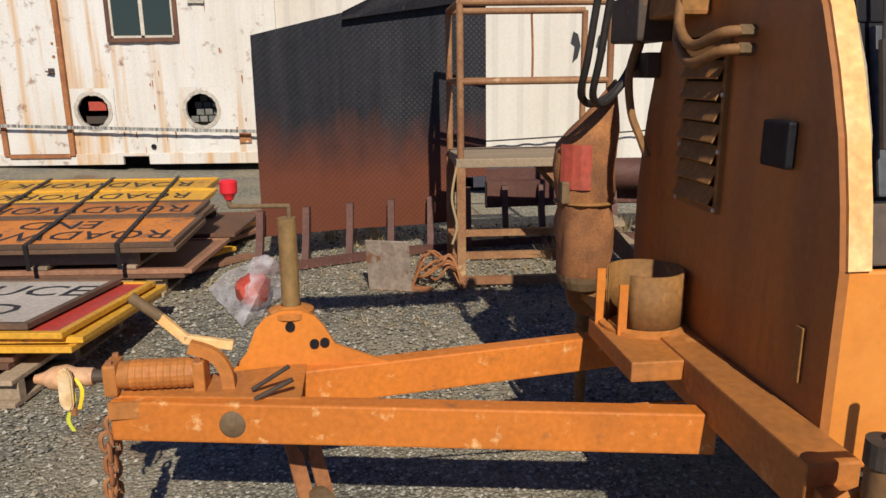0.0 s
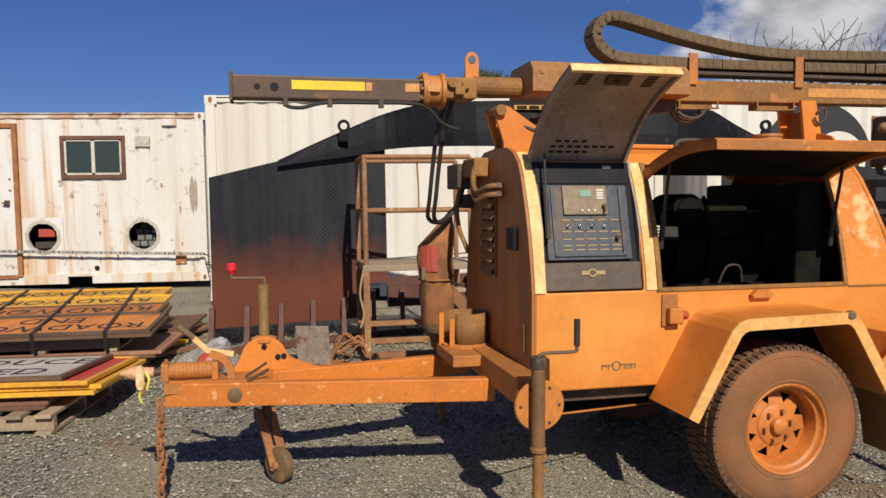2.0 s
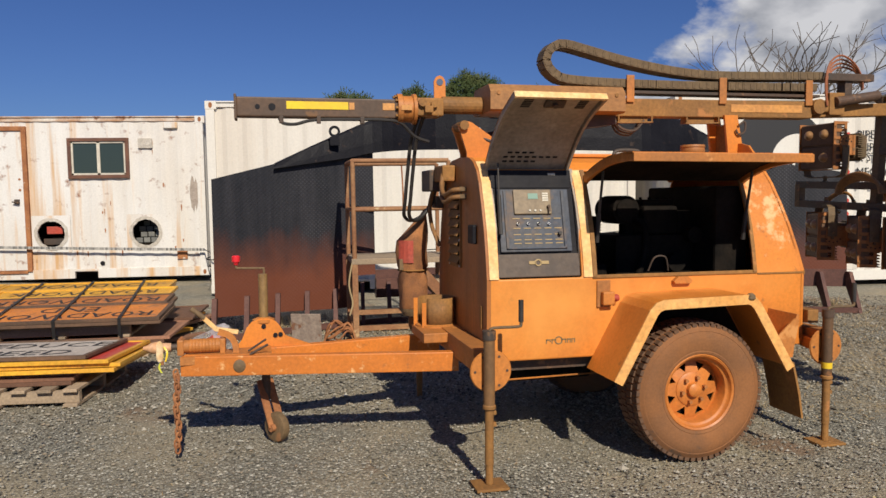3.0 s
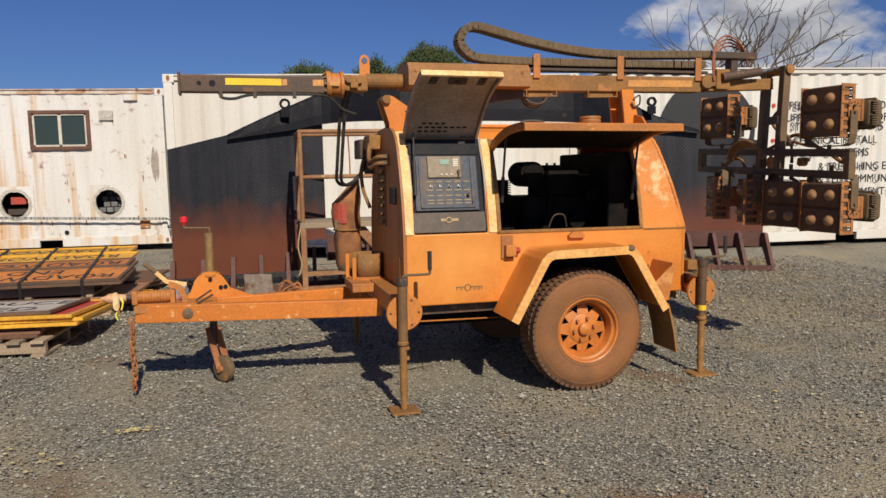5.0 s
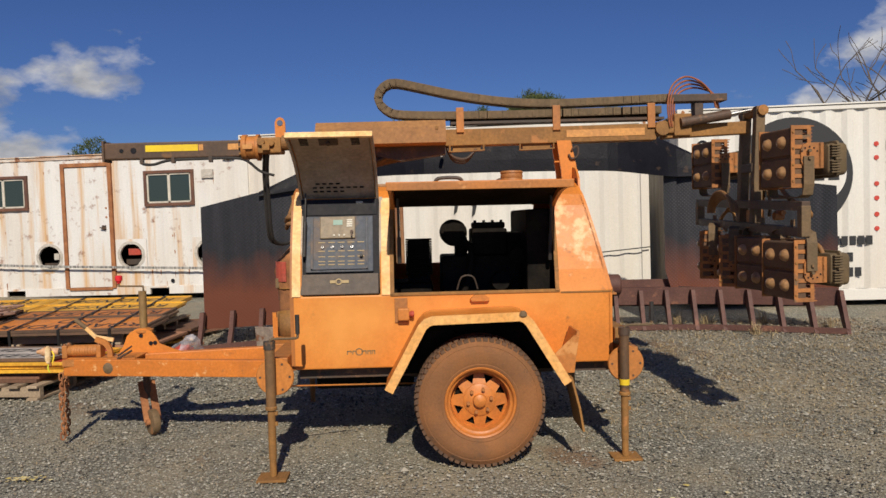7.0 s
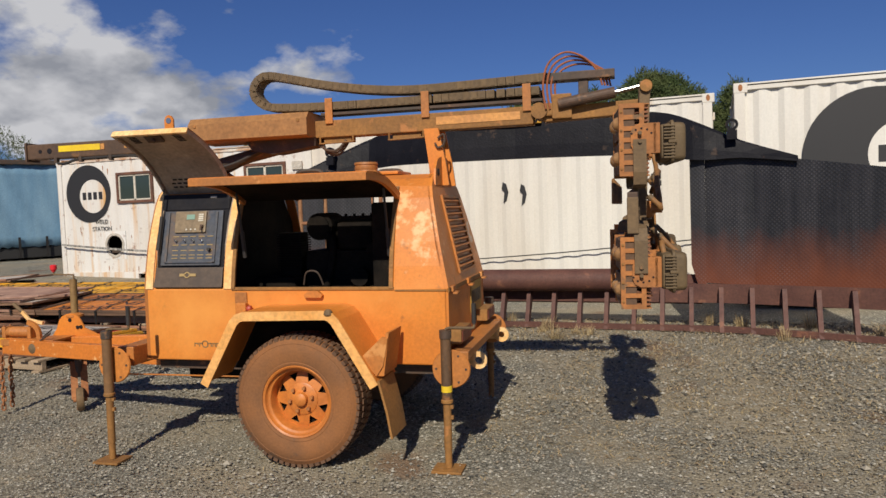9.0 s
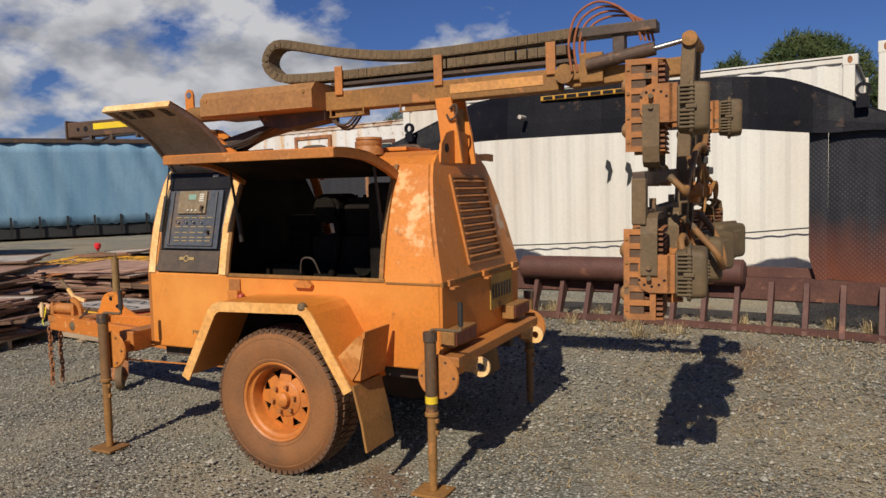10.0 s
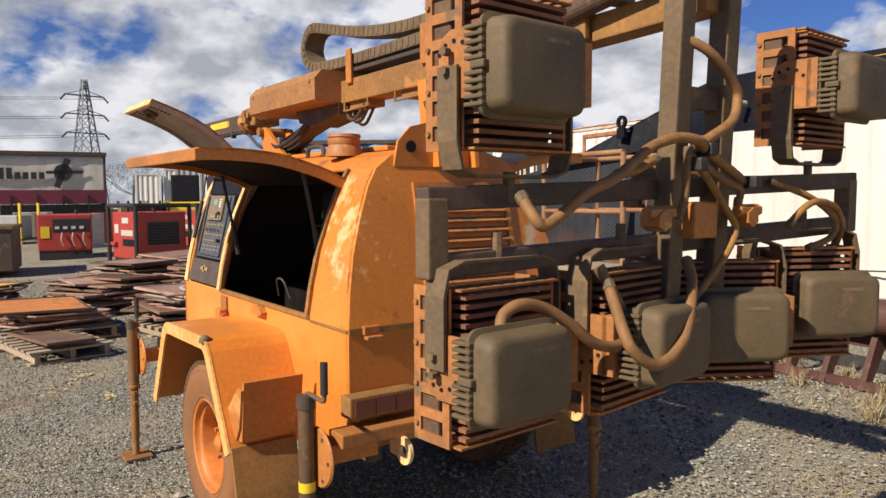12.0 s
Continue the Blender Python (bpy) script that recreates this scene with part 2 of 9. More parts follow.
WHITE_SITE = mat("rust_stained_white_paint", (0.70, 0.69, 0.66), (0.62, 0.58, 0.52), rough=0.6, big=1.2, fine=40, bump=0.06, grain=0.08, stretch=(1, 1, 0.3), spots=(0.58, 0.34, 0.14), spot_at=0.515, spot_scale=4.2, streak=0.055, soft=0.16, spots2=(0.22, 0.08, 0.03), spot2_at=0.60, spot2_scale=6.5)
SITERAIL = mat("rusty_white_rail", (0.66, 0.60, 0.52), (0.40, 0.20, 0.09), rough=0.8, big=2.2, stretch=(1, 4, 4), bump=0.2, spots=(0.24, 0.095, 0.04), spot_at=0.58, spot_scale=5)
RUST = mat("rusted_frame_steel", (0.26, 0.10, 0.04), (0.38, 0.16, 0.06), rough=0.85, big=5, bump=0.3, spots=(0.70, 0.62, 0.52), spot_at=0.66, spot_scale=6)
BROWNFR = mat("dark_brown_window_frame", (0.10, 0.045, 0.03), (0.16, 0.07, 0.04), rough=0.7, big=6, bump=0.2)
ALU = mat("dull_aluminium", (0.62, 0.58, 0.48), (0.5, 0.46, 0.38), rough=0.5, big=8, bump=0.05)
GLASSD = plain("dark_window_glass", (0.035, 0.05, 0.045), 0.08)
GREYPATCH = mat("chipped_grey_primer", (0.42, 0.38, 0.32), (0.52, 0.48, 0.42), rough=0.8, big=12, bump=0.3)
TRED = mat("brown_red_steel", (0.085, 0.034, 0.026), (0.12, 0.05, 0.035), rough=0.7, big=3, bump=0.2, spots=(0.20, 0.085, 0.05), spot_at=0.62, spot_scale=6)
PALLET = mat("weathered_pallet_wood", (0.36, 0.27, 0.18), (0.28, 0.21, 0.14), rough=0.9, big=3, fine=60, stretch=(0.4, 6, 6), bump=0.4, rand=0.25)
SIGNWOOD = mat("dark_sign_frame", (0.115, 0.07, 0.045), (0.19, 0.105, 0.06), rough=0.8, big=3, bump=0.3, rand=0.5)
SIGNORG = mat("orange_sign_face", (0.62, 0.21, 0.03), (0.50, 0.17, 0.035), rough=0.55, big=3, bump=0.04, rand=0.15, spots=(0.27, 0.12, 0.05), spot_at=0.58, spot_scale=5, spots2=(0.16, 0.08, 0.04), spot2_at=0.62, spot2_scale=9)
SIGNYEL = mat("yellow_sign_face", (0.72, 0.38, 0.03), (0.60, 0.30, 0.03), rough=0.55, big=3, bump=0.04, rand=0.15, spots=(0.36, 0.18, 0.05), spot_at=0.60, spot_scale=6)
SIGNWHT = mat("dirty_white_sign_face", (0.55, 0.49, 0.42), (0.45, 0.39, 0.33), rough=0.55, big=3, bump=0.04, rand=0.1)
SIGNRED = mat("red_sign_face", (0.55, 0.05, 0.03), (0.47, 0.06, 0.04), rough=0.5, big=3, bump=0.04)
SIGNBRN = mat("brown_sign_back", (0.27, 0.13, 0.075), (0.20, 0.10, 0.06), rough=0.8, big=3, bump=0.2, rand=0.5)
LETTER = plain("black_lettering", (0.02, 0.02, 0.022), 0.6)
STRAP = plain("black_strapping", (0.015, 0.013, 0.012), 0.5)
TARP = mat("blue_tarpaulin", (0.12, 0.24, 0.36), (0.18, 0.31, 0.42), rough=0.6, big=1.2, stretch=(2, 2, 0.3), bump=0.2)
GENW = mat("cream_generator_paint", (0.74, 0.67, 0.52), (0.68, 0.60, 0.45), rough=0.5, big=2, bump=0.03, grain=0.06)
REDMACH = mat("red_machine_paint", (0.42, 0.045, 0.03), (0.33, 0.04, 0.03), rough=0.5, big=3, bump=0.05)
GREYC = mat("grey_container_paint", (0.36, 0.36, 0.35), (0.28, 0.28, 0.27), rough=0.6, big=2, stretch=(1, 1, 0.3), bump=0.05)
DRUMBLK = plain("matt_black_paint", (0.02, 0.02, 0.02), 0.6)
LEAF = mat("bush_leaves", (0.050, 0.075, 0.026), (0.085, 0.10, 0.036), rough=0.75, big=2.2, bump=0.0, grain=0.45, spec=0.2)
BARK = mat("grey_brown_bark", (0.13, 0.10, 0.075), (0.09, 0.07, 0.05), rough=0.9, big=8, bump=0.4)
PLASTIC = plastic_film()
LENS = mat("dusty_lamp_lens", (0.38, 0.21, 0.09), (0.28, 0.15, 0.065), rough=0.35, big=20, bump=0.03)


def ground_material():
    m = bpy.data.materials.new("gravel_ground")
    m.use_nodes = True
    nt = m.node_tree
    n, l = nt.nodes.new, nt.links.new
    bs = nt.nodes["Principled BSDF"]
    co = n("ShaderNodeTexCoord")

    def vor(scale):
        t = n("ShaderNodeTexVoronoi"); t.inputs["Scale"].default_value = scale
        l(co.outputs["Object"], t.inputs["Vector"]); return t

    def nz(scale, d=6):
        t = n("ShaderNodeTexNoise"); t.inputs["Scale"].default_value = scale; t.inputs["Detail"].default_value = d
        l(co.outputs["Object"], t.inputs["Vector"]); return t.outputs[0]

    def rng(src, a, b, c=0.0, d=1.0):
        t = n("ShaderNodeMapRange"); t.inputs[1].default_value = a; t.inputs[2].default_value = b; t.inputs[3].default_value = c; t.inputs[4].default_value = d
        l(src, t.inputs[0]); return t.outputs[0]

    def mixc(f, a, b, how='MIX'):
        t = n("ShaderNodeMix"); t.data_type = 'RGBA'; t.blend_type = how
        for k, s in ((0, f), (6, a), (7, b)):
            if isinstance(s, (int, float)):
                t.inputs[k].default_value = s
            elif isinstance(s, tuple):
                t.inputs[k].default_value = (*s, 1)
            else:
                l(s, t.inputs[k])
        return t.outputs[2]

    v1, v2 = vor(62), vor(150)
    bw = n("ShaderNodeSeparateColor"); l(v1.outputs["Color"], bw.inputs[0])
    bw2 = n("ShaderNodeSeparateColor"); l(v2.outputs["Color"], bw2.inputs[0])
    stone = mixc(rng(bw.outputs[0], 0.05, 1), (0.050, 0.052, 0.047), (0.34, 0.34, 0.305))
    stone = mixc(rng(bw.outputs[1], 0.86, 0.90), stone, (0.62, 0.61, 0.56))
    stone2 = mixc(rng(bw2.outputs[0], 0.05, 1), (0.050, 0.052, 0.047), (0.36, 0.355, 0.315))
    stone2 = mixc(rng(bw2.outputs[1], 0.90, 0.94), stone2, (0.66, 0.64, 0.58))
    col = mixc(rng(bw.outputs[2], 0.45, 0.5), stone, stone2)
    gap = rng(v1.outputs["Distance"], 0.36, 0.70, 0.0, 0.75)
    col = mixc(gap, col, (0.075, 0.070, 0.057))
    col = mixc(rng(nz(1.3, 9), 0.44, 0.62, 0.05, 0.55), col, (0.30, 0.255, 0.18))
    col = mixc(rng(nz(0.5, 10), 0.48, 0.62, 0.05, 0.6), col, (0.31, 0.26, 0.18))
    col = mixc(rng(nz(0.9, 9), 0.60, 0.66, 0.0, 0.7), col, (0.17, 0.095, 0.052))
    fine = rng(nz(130, 3), 0.25, 0.75, 0.55, 1.45)
    cc = n("ShaderNodeCombineColor")
    for k in range(3):
        l(fine, cc.inputs[k])
    col = mixc(1.0, col, cc.outputs[0], 'MULTIPLY')
    col = mixc(1.0, col, (1.08, 1.06, 0.985), 'MULTIPLY')
    l(col, bs.inputs["Base Color"])
    bs.inputs["Roughness"].default_value = 0.9
    b1 = n("ShaderNodeBump"); b1.inputs["Strength"].default_value = 0.95; b1.inputs["Distance"].default_value = 0.009; b1.invert = True
    l(v1.outputs["Distance"], b1.inputs["Height"])
    b2 = n("ShaderNodeBump"); b2.inputs["Strength"].default_value = 0.6; b2.inputs["Distance"].default_value = 0.003; b2.invert = True
    l(v2.outputs["Distance"], b2.inputs["Height"]); l(b1.outputs[0], b2.inputs["Normal"])
    l(b2.outputs[0], bs.inputs["Normal"])
    return m


def plate_material():
    """Black chequer plate that has rusted towards its foot; the raised pattern is fine relief, its tops lightened in
    the colour.
    """
    m = mat("chequer_plate", (0.013, 0.014, 0.018), (0.024, 0.024, 0.029), rough=0.5, big=1.5, bump=0.1, stretch=(6, 6, 0.3), spec=0.32)
    nt = m.node_tree
    n, l = nt.nodes.new, nt.links.new
    bs = nt.nodes["Principled BSDF"]
    old = bs.inputs["Base Color"].links[0].from_socket
    co, sep = n("ShaderNodeTexCoord"), n("ShaderNodeSeparateXYZ")
    l(co.outputs["Object"], sep.inputs[0])
    ns = n("ShaderNodeTexNoise"); ns.inputs["Scale"].default_value = 5; ns.inputs["Detail"].default_value = 8
    mp = n("ShaderNodeMapping"); mp.inputs["Scale"].default_value = (1, 1, 0.4)
    l(co.outputs["Object"], mp.inputs[0]); l(mp.outputs[0], ns.inputs["Vector"])
    ad = n("ShaderNodeMath"); ad.operation = 'MULTIPLY_ADD'; ad.inputs[1].default_value = 0.55
    l(ns.outputs[0], ad.inputs[0]); l(sep.outputs[2], ad.inputs[2])
    rg = n("ShaderNodeMapRange"); rg.inputs[1].default_value = 0.90; rg.inputs[2].default_value = 1.42; rg.inputs[3].default_value = 1.0; rg.inputs[4].default_value = 0.0
    l(ad.outputs[0], rg.inputs[0])
    mx = n("ShaderNodeMix"); mx.data_type = 'RGBA'; mx.inputs[7].default_value = (0.135, 0.042, 0.022, 1)
    l(rg.outputs[0], mx.inputs[0]); l(old, mx.inputs[6]); l(mx.outputs[2], bs.inputs["Base Color"])
    ck = n("ShaderNodeTexVoronoi"); ck.inputs["Scale"].default_value = 34; ck.inputs["Randomness"].default_value = 0.08
    cm = n("ShaderNodeMapping"); cm.inputs["Rotation"].default_value = (0, radians(45), 0); cm.inputs["Scale"].default_value = (1, 0.02, 1)
    l(co.outputs["Object"], cm.inputs[0]); l(cm.outputs[0], ck.inputs["Vector"])
    bp = n("ShaderNodeBump"); bp.inputs["Strength"].default_value = 0.7; bp.inputs["Distance"].default_value = 0.0035; bp.invert = True
    l(ck.outputs["Distance"], bp.inputs["Height"])
    l(bp.outputs[0], bs.inputs["Normal"])
    # Tops lightened in the base colour: light they catch, and worn paint.
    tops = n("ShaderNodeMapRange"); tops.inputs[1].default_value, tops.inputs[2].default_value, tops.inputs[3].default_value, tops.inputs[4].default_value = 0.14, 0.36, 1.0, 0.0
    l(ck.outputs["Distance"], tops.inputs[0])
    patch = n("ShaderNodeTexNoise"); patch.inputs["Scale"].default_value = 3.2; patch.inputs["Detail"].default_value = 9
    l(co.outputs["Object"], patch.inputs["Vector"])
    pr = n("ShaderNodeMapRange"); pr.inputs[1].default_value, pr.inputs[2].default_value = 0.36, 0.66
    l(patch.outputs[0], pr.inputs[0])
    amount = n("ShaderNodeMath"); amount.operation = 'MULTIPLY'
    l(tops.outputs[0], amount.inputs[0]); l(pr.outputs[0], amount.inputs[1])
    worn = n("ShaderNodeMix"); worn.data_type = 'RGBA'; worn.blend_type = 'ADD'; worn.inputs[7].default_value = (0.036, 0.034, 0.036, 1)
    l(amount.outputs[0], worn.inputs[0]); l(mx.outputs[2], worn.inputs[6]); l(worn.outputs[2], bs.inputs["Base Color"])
    raised = n("ShaderNodeMath"); raised.operation = 'MULTIPLY_ADD'; raised.inputs[1].default_value = -0.14
    l(ck.outputs["Distance"], raised.inputs[0]); l(ad.outputs[0], raised.inputs[2])
    lift = n("ShaderNodeMath"); lift.operation = 'ADD'; lift.inputs[1].default_value = 0.05
    l(raised.outputs[0], lift.inputs[0]); l(lift.outputs[0], rg.inputs[0])
    return m


GRAVEL = ground_material()
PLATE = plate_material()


# ---------------------------------------------------------------- mesh helpers
def box(bm, x0, x1, y0, y1, z0, z1, bevel=0.0, m=None):
    r = bmesh.ops.create_cube(bm, size=1.0)
    vs = r["verts"]
    bmesh.ops.scale(bm, vec=(abs(x1 - x0), abs(y1 - y0), abs(z1 - z0)), verts=vs)
    bmesh.ops.translate(bm, vec=((x0 + x1) / 2, (y0 + y1) / 2, (z0 + z1) / 2), verts=vs)
    if bevel:
        es = list({e for v in vs for e in v.link_edges})
        made = bmesh.ops.bevel(bm, geom=es, offset=bevel, segments=2, affect='EDGES', profile=0.6)
        vs = list({v for f in made["faces"] for v in f.verts} | {v for v in vs if v.is_valid})
    if m is not None:
        bmesh.ops.transform(bm, matrix=m, verts=[v for v in vs if v.is_valid])
    return bm


def beam(bm, p0, p1, w, h, up=(0, 0, 1), bevel=0.0):
    """A bar of width w and height h from p0 to p1."""
    p0, p1 = Vector(p0), Vector(p1)
    d = p1 - p0
    x = d.normalized()
    y = Vector(up).cross(x)
    y = y.normalized() if y.length > 1e-5 else Vector((0, 1, 0))
    z = x.cross(y)
    m = Matrix((x, y, z)).transposed().to_4x4()
    m.translation = (p0 + p1) / 2
    return box(bm, -d.length / 2, d.length / 2, -w / 2, w / 2, -h / 2, h / 2, bevel, m)


def rod(bm, p0, p1, r, seg=14, r2=None):
    p0, p1 = Vector(p0), Vector(p1)
    d = p1 - p0
    q = d.to_track_quat('Z', 'Y').to_matrix().to_4x4()
    q.translation = (p0 + p1) / 2
    bmesh.ops.create_cone(bm, cap_ends=True, segments=seg, radius1=r, radius2=r if r2 is None else r2, depth=d.length, matrix=q)
    return bm


def prism(bm, pts, plane, lo, hi):
    """A polygon pts drawn in the plane ('xz', 'yz' or 'xy') and pushed from lo to hi along the third axis."""
    def at(p, h):
        return {"xz": (p[0], h, p[1]), "yz": (h, p[0], p[1]), "xy": (p[0], p[1], h)}[plane]
    a = [bm.verts.new(at(p, lo)) for p in pts]
    b = [bm.verts.new(at(p, hi)) for p in pts]
    n = len(pts)
    fs = [bm.faces.new(a), bm.faces.new(b[::-1])]
    for i in range(n):
        fs.append(bm.faces.new((a[i], b[i], b[(i + 1) % n], a[(i + 1) % n])))
    bmesh.ops.recalc_face_normals(bm, faces=fs)
    return bm


def smooth_line(pts, steps=6):
    pts = [Vector(p) for p in pts]
    out = []
    for i in range(len(pts) - 1):
        p0, p1, p2, p3 = pts[max(i - 1, 0)], pts[i], pts[i + 1], pts[min(i + 2, len(pts) - 1)]
        for k in range(steps):
            t = k / steps
            out.append(0.5 * (2 * p1 + (p2 - p0) * t + (2 * p0 - 5 * p1 + 4 * p2 - p3) * t * t + (3 * p1 - p0 - 3 * p2 + p3) * t ** 3))
    return out + [pts[-1]]


def tube(bm, pts, r, seg=8, steps=6, ribs=0.0):
    line = smooth_line(pts, steps) if steps > 1 else [Vector(p) for p in pts]
    rings, ref = [], None
    for i, p in enumerate(line):
        d = (line[min(i + 1, len(line) - 1)] - line[max(i - 1, 0)]).normalized()
        ref = d.orthogonal().normalized() if ref is None else (ref - d * ref.dot(d)).normalized()
        s = d.cross(ref)
        rr = r * (1 + (ribs if i % 2 else 0))
        rings.append([bm.verts.new(p + (ref * math.cos(a) + s * math.sin(a)) * rr) for a in (2 * math.pi * k / seg for k in range(seg))])
    for a, b in zip(rings, rings[1:]):
        for k in range(seg):
            bm.faces.new((a[k], a[(k + 1) % seg], b[(k + 1) % seg], b[k]))
    bm.faces.new(rings[0][::-1]); bm.faces.new(rings[-1])
    return bm


def strip(bm, line, half_w, thick, across=(0, 1, 0)):
    """A flat band of rectangular section that follows a line."""
    ac = Vector(across).normalized()
    rings = []
    for i, p in enumerate(line):
        d = (line[min(i + 1, len(line) - 1)] - line[max(i - 1, 0)]).normalized()
        nn = d.cross(ac).normalized()
        rings.append([bm.verts.new(p + ac * sx * half_w + nn * sz * thick / 2) for sx, sz in ((-1, -1), (1, -1), (1, 1), (-1, 1))])
    for a, b in zip(rings, rings[1:]):
        for k in range(4):
            bm.faces.new((a[k], a[(k + 1) % 4], b[(k + 1) % 4], b[k]))
    bm.faces.new(rings[0][::-1]); bm.faces.new(rings[-1])
    bmesh.ops.recalc_face_normals(bm, faces=bm.faces)
    return bm


def lathe(bm, prof, m, seg=32, closed=False):
    """Turns (radius, height) pairs round the z axis of the pose m."""
    rings = [[bm.verts.new(m @ Vector((r * math.cos(a), r * math.sin(a), h))) for a in (2 * math.pi * k / seg for k in range(seg))] for r, h in prof]
    pairs = list(zip(rings, rings[1:])) + ([(rings[-1], rings[0])] if closed else [])
    for a, b in pairs:
        for k in range(seg):
            bm.faces.new((a[k], a[(k + 1) % seg], b[(k + 1) % seg], b[k]))
    bmesh.ops.recalc_face_normals(bm, faces=bm.faces)
    return bm


def mesh_of(name, bm, material, smooth=False):
    me = bpy.data.meshes.new(name)
    bm.normal_update()
    bm.to_mesh(me)
    bm.free()
    me.materials.append(material)
    if smooth:
        for p in me.polygons:
            p.use_smooth = True
        me.set_sharp_from_angle(angle=radians(38))
    return me


def part(name, bm, material, parent=None, label="", smooth=False):
    ob = new(name, mesh_of(name, bm, material, smooth))
    if parent is not None:
        ob.parent = parent
    if label:
        tagged(ob, label)
    return ob


def thing(name, m, label, category, group="", kind=""):
    ob = new(name)
    ob.empty_display_size = 0.1
    ob.matrix_world = m
    return tagged(ob, label, category, group, kind)


def B():
    return bmesh.new()


def lettering(name, text, size, material, parent, m, depth=0.002):
    """Words in the built-in font, made into a thin mesh."""
    cu = bpy.data.curves.new(name, 'FONT')
    cu.body, cu.size, cu.extrude, cu.align_x, cu.align_y = text, size, depth, 'CENTER', 'CENTER'
    cu.resolution_u = 2
    tmp = bpy.data.objects.new(name, cu)
    scene.collection.objects.link(tmp)
    me = bpy.data.meshes.new_from_object(tmp.evaluated_get(bpy.context.evaluated_depsgraph_get()))
    bpy.data.objects.remove(tmp)
    me.materials.clear(); me.materials.append(material)
    ob = new(name, me)
    ob.parent = parent
    ob.matrix_basis = m
    return ob


# ---------------------------------------------------------------- ground
def ground_z(x, y):
    return 0.02 * min(max(y - 1.2, 0.0), 7.5) + 0.035 * min(max(-x - 4.0, 0.0), 8.0)


def build_ground():
    bm = B()
    def axis(lo, hi, step, far):
        near = [lo + step * i for i in range(int((hi - lo) / step) + 1)]
        out = []
        d, p = step, near[-1]
        while p < far:
            d *= 1.5; p += d; out.append(p)
        neg = []
        d, p = step, near[0]
        while p > -far:
            d *= 1.5; p -= d; neg.append(p)
        return neg[::-1] + near + out
    xs, ys = axis(-14, 14, 0.25, 900), axis(-4, 12, 0.25, 900)
    rows = []
    for y in ys:
        rows.append([bm.verts.new((x, y, ground_z(x, y) + (0.012 * noise.noise(Vector((x * 1.3, y * 1.3, 0))) if abs(x) < 14 and -4 <= y <= 12 else 0.0) - 0.006)) for x in xs])
    for a, b in zip(rows, rows[1:]):
        for i in range(len(xs) - 1):
            bm.faces.new((a[i], a[i + 1], b[i + 1], b[i]))
    ob = part("ground", bm, GRAVEL, smooth=True)
    tagged(ob, "grey crushed gravel yard with brown dusty patches", "ground", kind="structure")


build_ground()


# ---------------------------------------------------------------- the light tower trailer
TRAILER = pose(0.881, 1.535, 0.012, 0, 0.6, 7.0)
MID = 0.56
SECTION = [(0.0, 0.56), (0.0, 1.012), (0.022, 1.14), (0.055, 1.28), (0.10, 1.41), (0.155, 1.54), (0.20, 1.61), (0.27, 1.66), (0.36, 1.69), (0.56, 1.70)]
trailer = thing("light_tower_trailer", TRAILER, "orange mobile lighting tower trailer with its side hatches open", "light tower")


def rear_u(z):
    return 1.90 if z <= 1.012 else 1.90 - 0.15 * (z - 1.012) / 0.688


